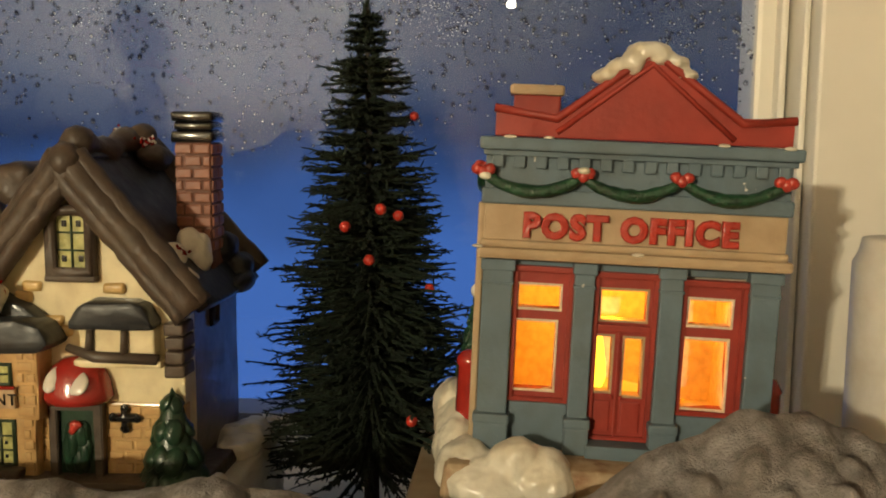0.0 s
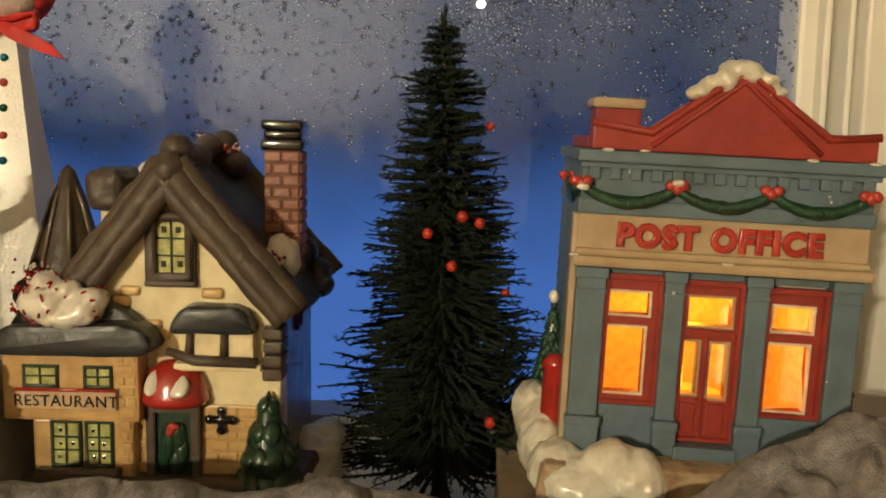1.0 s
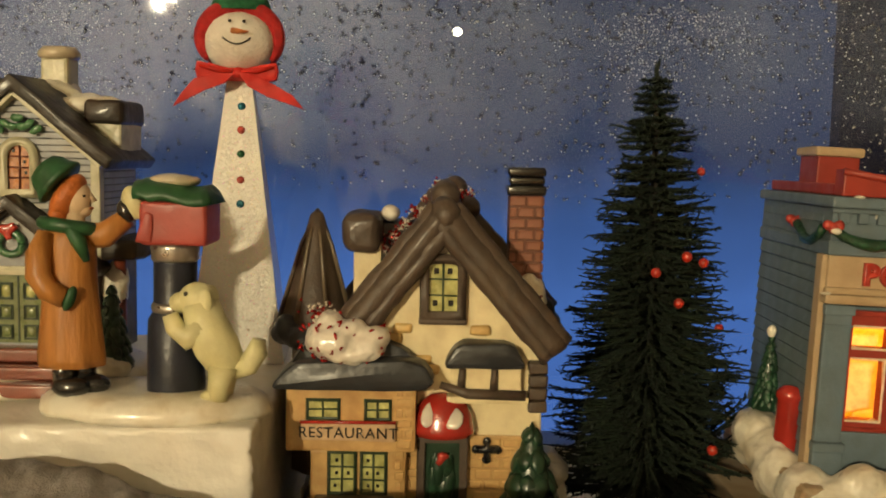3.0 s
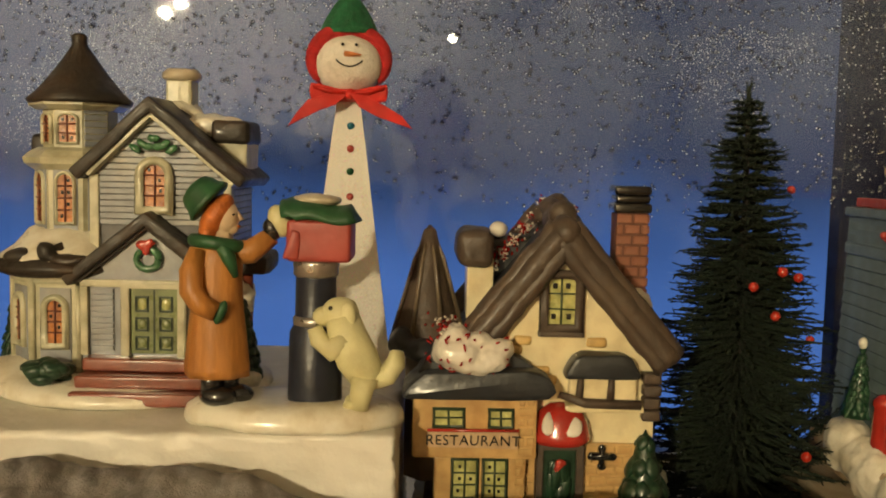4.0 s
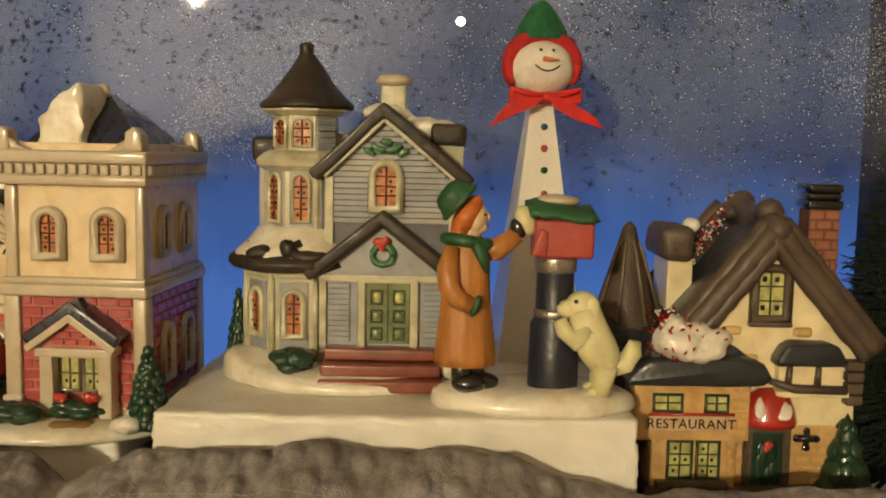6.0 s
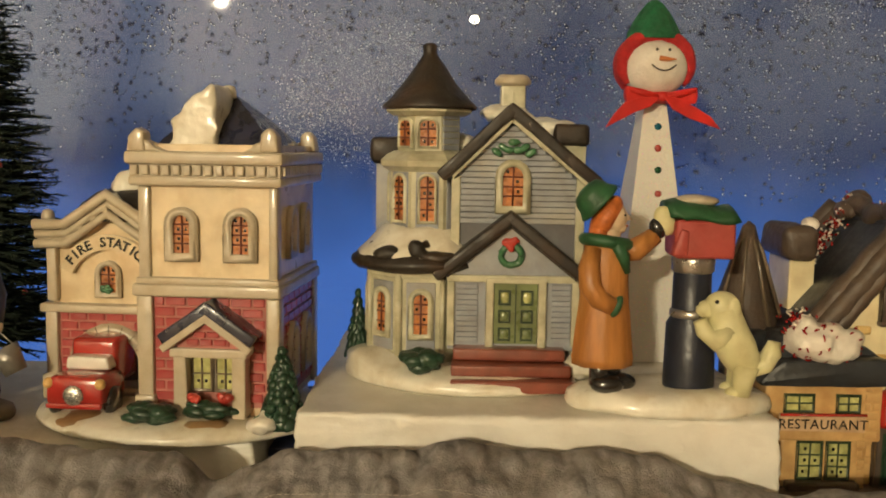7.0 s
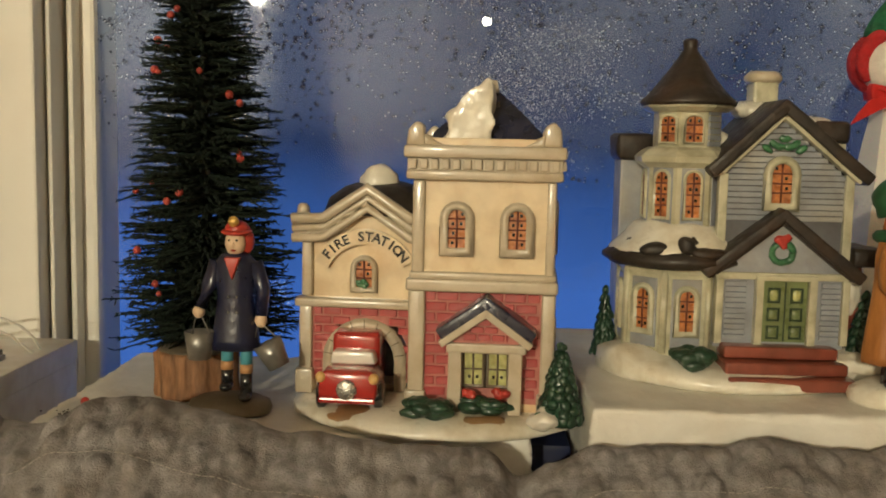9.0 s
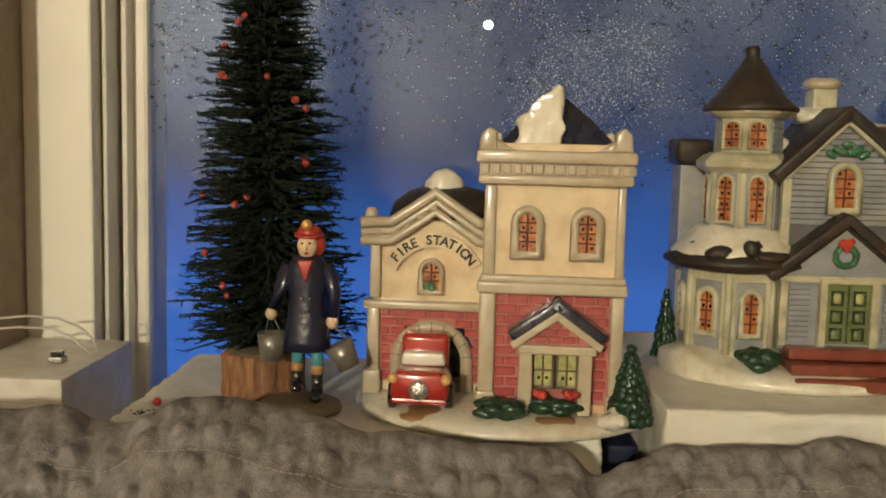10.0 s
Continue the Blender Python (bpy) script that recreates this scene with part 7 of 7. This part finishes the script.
    part("band", lathe([(0.0078, 0.0565), (0.0088, 0.0575), (0.0086, 0.0600), (0.0090, 0.0615), (0.0082, 0.0640)], 22, px, py), SILVER, post, "silver collar", True)
    mb = part("mailbox", lumpy(box(-0.0020, 0.0222, -0.011, 0.011, 0.0630, 0.0790, 0.0022, segs=3), 0.0004, 120, 2), BOX_RED, ob, "faded red mailbox", True)
    part("flap", lumpy(prism([(-0.0035, 0.0640), (0.0030, 0.0640), (0.0035, 0.0745), (0.0, 0.0755)], -0.0120, -0.0030, 0.0014), 0.0003, 200, 1), BOX_RED, mb, "", True)
    rf = tube([(-0.0040 + 0.0272 * i / 10, 0.0, 0.0815 - 0.0008 * math.cos(i * 0.9)) for i in range(11)], 0.0118, None, 0, 16)
    for v in rf.verts:
        v.co.z = 0.0788 + max(-0.0012, (v.co.z - 0.0812)) * 0.55 + 0.0010 * math.sin(v.co.x * 260) + (0.0022 if v.co.x < 0.0 else 0.0)
    part("roof", rf, COLLAR, mb, "green mailbox roof", True)
    snow_blob(mb, "snow", [((0.0080, -0.0005, 0.0862), (0.0090, 0.007, 0.0026))], STONE)
    # dog, one plain mesh
    d = bmesh.new()
    dy = -0.0080
    ball((0.0184, dy, 0.0436), (0.0072, 0.0058, 0.0064), d, 0, seg=20, ring=14)
    ball((0.0126, dy, 0.0425), (0.0048, 0.0036, 0.0038), d, 0, seg=16, ring=10)
    ball((0.0092, dy, 0.0440), (0.0010, 0.0012, 0.0010), d, 1)
    for s in (-1, 1):
        ball((0.0218, dy + s * 0.0048, 0.0432), (0.0030, 0.0014, 0.0052), d, 0)
        ball((0.0152, dy + s * 0.0046, 0.0462), (0.0009, 0.0008, 0.0009), d, 1)
        tube([(0.0208, dy + s * 0.0028, 0.0345), (0.0150, dy + s * 0.0038, 0.0300), (0.0108, dy + s * 0.0034, 0.0340), (0.0090, dy + s * 0.003, 0.0385)], [0.0052, 0.0044, 0.0036, 0.0028], d, 0, 12)
        tube([(0.0282, dy + s * 0.0036, 0.0200), (0.0270, dy + s * 0.0040, 0.0130), (0.0264, dy + s * 0.004, 0.0078)], [0.0054, 0.0042, 0.0036], d, 0, 12)
        ball((0.0246, dy + s * 0.004, 0.0092), (0.0046, 0.0030, 0.0026), d, 0)
    tube([(0.0190, dy, 0.0430), (0.0212, dy, 0.0345), (0.0252, dy, 0.0262), (0.0285, dy, 0.0200), (0.0290, dy, 0.0165)], [0.0064, 0.0078, 0.0082, 0.0070, 0.0045], d, 0, 16)
    tube([(0.0300, dy, 0.0185), (0.0368, dy, 0.0205), (0.0398, dy, 0.0250), (0.0404, dy, 0.0295)], [0.0044, 0.0044, 0.0040, 0.0026], d, 0, 12)
    part("dog", d, [DOG, BLACK], ob, "pale cream dog on its hind legs", True)
    return ob


letter_ornament()


def fire_figurine(place):
    """One plain cast figure with helmet, coat and two pails on a low base."""
    mats = [BASE_GREY, FM_NAVY, SKIN, FM_RED, GOLD, FM_BLUE, TAN_BOOT, BLACK, ZINC, HAIR]
    bm = lathe([(0.0185, 0), (0.0192, 0.002), (0.0182, 0.0050), (0.0140, 0.0068), (0, 0.0072)], 30, -0.003, 0.002, None, 0, sy=0.75)
    for x, y, lift in ((-0.0050, 0.004, 0.003), (0.0052, -0.002, 0.0)):
        ball((x, y - 0.0025, 0.0085 + lift), (0.0030, 0.0048, 0.0024), bm, 7)
        tube([(x, y, 0.0085 + lift), (x, y, 0.0195)], 0.0028, bm, 7)
        tube([(x, y, 0.0190), (x, y, 0.0230)], 0.0031, bm, 6)
        tube([(x, y, 0.0225), (x, y, 0.0330)], 0.0029, bm, 5)
    lathe([(0.0060, 0.0290), (0.0112, 0.0295), (0.0108, 0.0340), (0.0092, 0.0450), (0.0082, 0.0540), (0.0090, 0.0640), (0.0092, 0.0690), (0.0062, 0.0725), (0.0032, 0.0735)], 24, 0, 0, bm, 1, sy=0.72)
    tube([(-0.0085, 0, 0.0690), (-0.0122, 0.0, 0.0580), (-0.0150, -0.0030, 0.0480)], [0.0036, 0.0034, 0.0028], bm, 1)
    tube([(0.0085, 0, 0.0690), (0.0122, 0.0, 0.0570), (0.0118, -0.0020, 0.0450)], [0.0036, 0.0034, 0.0028], bm, 1)
    ball((-0.0158, -0.0035, 0.0465), (0.0028, 0.0026, 0.0030), bm, 2)
    ball((0.0118, -0.0025, 0.0432), (0.0028, 0.0026, 0.0034), bm, 2)
    for x in (-0.0019, 0.0019):
        for z in (0.0470, 0.0540):
            ball((x, -0.0066, z), 0.0006, bm, 8, seg=6, ring=5)
    prism([(-0.0036, 0.0715), (0.0036, 0.0715), (0.0, 0.0615)], -0.0080, -0.0040, 0.0006, bm, 3)
    ball((0, -0.0010, 0.0775), (0.0046, 0.0046, 0.0060), bm, 2, seg=18, ring=12)
    for x in (-0.0018, 0.0016):
        ball((x, -0.0053, 0.0790), (0.0006, 0.0004, 0.0005), bm, 7, seg=8, ring=6)
    ball((0, -0.0052, 0.0745), (0.0014, 0.0006, 0.0005), bm, 3, seg=8, ring=6)
    ball((0, -0.0056, 0.0770), (0.0009, 0.0010, 0.0014), bm, 2, seg=8, ring=6)
    ball((0.0016, 0.0030, 0.0780), (0.0062, 0.0044, 0.0070), bm, 3)
    ball((0.0004, 0.0, 0.0826), (0.0070, 0.0068, 0.0015), bm, 3, turn=Euler((radians(8), 0, 0)).to_matrix())
    ball((0.0004, 0.0010, 0.0832), (0.0056, 0.0056, 0.0044), bm, 3)
    ball((0, -0.0040, 0.0872), (0.0025, 0.0016, 0.0025), bm, 4)
    for hx, hy, hz, sx, tilt in ((-0.0158, -0.0035, 0.0445, -0.0155, 0), (0.0118, -0.0030, 0.0410, 0.0175, -28)):
        pail = lathe([(0.0050, -0.0062), (0.0068, 0.0062), (0.0064, 0.0062), (0.0046, -0.0055), (0, -0.0055)], 18, 0, 0, None, 8)
        pail.transform(Matrix.Translation((sx, hy, hz - 0.0130)) @ Matrix.Rotation(radians(tilt), 4, "Y"))
        merge(bm, pail)
        tube([(hx - 0.0030, hy, hz - 0.0080), (hx - 0.0012, hy, hz), (hx + 0.0012, hy, hz), (sx + 0.0050, hy, hz - 0.0085)], 0.0004, bm, 8, 5)
    for f in bm.faces:
        f.smooth = True
    ob = part("fire_figurine", bm, mats, None)
    ob.matrix_basis = pose(*place, 0, 0, 0)
    return tagged(ob, "small painted firefighter statuette carrying two grey pails", "figurine")


fire_figurine((-0.5425, 0.353, 0.058))


def stump(place):
    ob = thing("tree_stump", place, 0, "little brown bark tree stump on the foam", "stump")
    bm = lathe([(0.0196, 0.0), (0.0200, 0.002), (0.0192, 0.009), (0.0194, 0.016), (0.0198, 0.0205), (0.0186, 0.0220)], 48, sy=0.85)
    for v in bm.verts:
        a = math.atan2(v.co.y, v.co.x)
        k = 1 + 0.05 * noise.noise(Vector((math.cos(a) * 5, math.sin(a) * 5, v.co.z * 40))) + 0.055 * math.cos(11 * a + 30 * v.co.z) * (v.co.z < 0.0215)
        v.co.x *= k
        v.co.y *= k
    part("bark", bm, WOOD_BARK, ob, "", True)
    part("top", lumpy(lathe([(0.0184, 0.0215), (0.0180, 0.0230), (0, 0.0234)], 30, sy=0.85), 0.0004, 150), WOOD_TOP, ob, "dark worn top", True)
    return ob


stump((-0.5690, 0.384, 0.058))


def fallen_berry(place):
    ob = thing("fallen_berry", place, 0, "small red berry fallen on the white foam", "berry")
    part("berry_skin", ball((0, 0, 0.0021), 0.0021, rough=0.05, freq=300), BERRY, ob, "", True)
    return ob


fallen_berry((-0.6130, 0.356, 0.058))
rng = random.Random(9)
crumbs = bmesh.new()
for k in range(16):
    ball((-0.617 + rng.gauss(0, 0.005), 0.345 + rng.gauss(0, 0.004), 0.0584), (rng.uniform(0.0003, 0.0009), 0.0005, 0.0004), crumbs, seg=6, ring=4)
tagged(part("crumbs", crumbs, BLACK, None, "dark crumbs scattered on the foam"), kind="stuff")


def cable():
    ob = thing("light_string_cable", (-0.694, 0.434, 0.0590), 0, "clear light-string cable with a small metal clip on the white box", "cable")
    for dy, dz in ((0.0, 0.0), (-0.009, -0.0045)):
        pts = [(-0.070, -0.030 + dy, 0.0225 + dz), (-0.045, -0.012 + dy, 0.0238 + dz), (-0.020, 0.006 + dy, 0.0240 + dz), (-0.006, 0.016 + dy, 0.0215 + dz),
               (0.004, 0.021 + dy, 0.0155 + dz), (0.010, 0.024 + dy, 0.0085 + dz), (0.013, 0.026 + dy, 0.0012)]
        part("wire", tube(pts, 0.0007), CANDLE, ob, "", True)
    clip = part("connector", box(-0.0040, 0.0040, -0.0040, 0.0040, 0, 0.0032, 0.0008), SILVER, ob, "shiny metal clip")
    part("connector_cap", box(-0.0028, 0.0030, -0.0030, 0.0028, 0.0030, 0.0062, 0.0006), BLACK, clip, "black cap")
    return ob


def plain_carton(name, x0, x1, y0, y1, top, material, label, category):
    """Closed carton with a lid line and slightly bowed faces."""
    ob = thing(name, ((x0 + x1) / 2, (y0 + y1) / 2, SILL), 0, label, category)
    w, d, h = (x1 - x0) / 2, (y1 - y0) / 2, top - SILL
    part("carton_body", lumpy(box(-w, w, -d, d, 0, h * 0.8, 0.0008), 0.0004, 40, 3), material, ob, "", True)
    part("lid", lumpy(box(-w - 0.0004, w + 0.0004, -d - 0.0004, d + 0.0004, h * 0.8, h, 0.0010), 0.0004, 40, 3), material, ob, "", True)
    return ob


plain_carton("plastic_box", -0.7405, -0.6755, 0.396, 0.497, 0.0588, CANDLE, "white translucent plastic box beside the window frame", "box")
plain_carton("navy_carton", -0.4085, -0.3905, 0.352, 0.465, 0.047, paint("navy_card", (0.008, 0.013, 0.050), 0.5, 0.2, 60, 0.1, 200), "dark navy carton wedged between the foam blocks", "carton")
cable()


def hem_stitch():
    """Running stitch along the front of the throw."""
    bm = bmesh.new()
    for i in range(150):
        x0 = -0.655 + i * 0.0026
        pts = []
        for x in (x0, x0 + 0.0019):
            s = 0.024 + 0.003 * math.sin(x * 21)
            pts.append((x, 0.290 - 0.055 * (1 - math.exp(-s * 22)) - 0.25 * s - 0.0045, crest(x) - 0.6 * s * s / (s + 0.022) - 0.25 * s + 0.0042))
        tube(pts, 0.00014, bm, seg=5)
    ob = part("stitching", bm, THREAD, throw, "pale running stitch")
    return tagged(ob, kind="stuff")


hem_stitch()
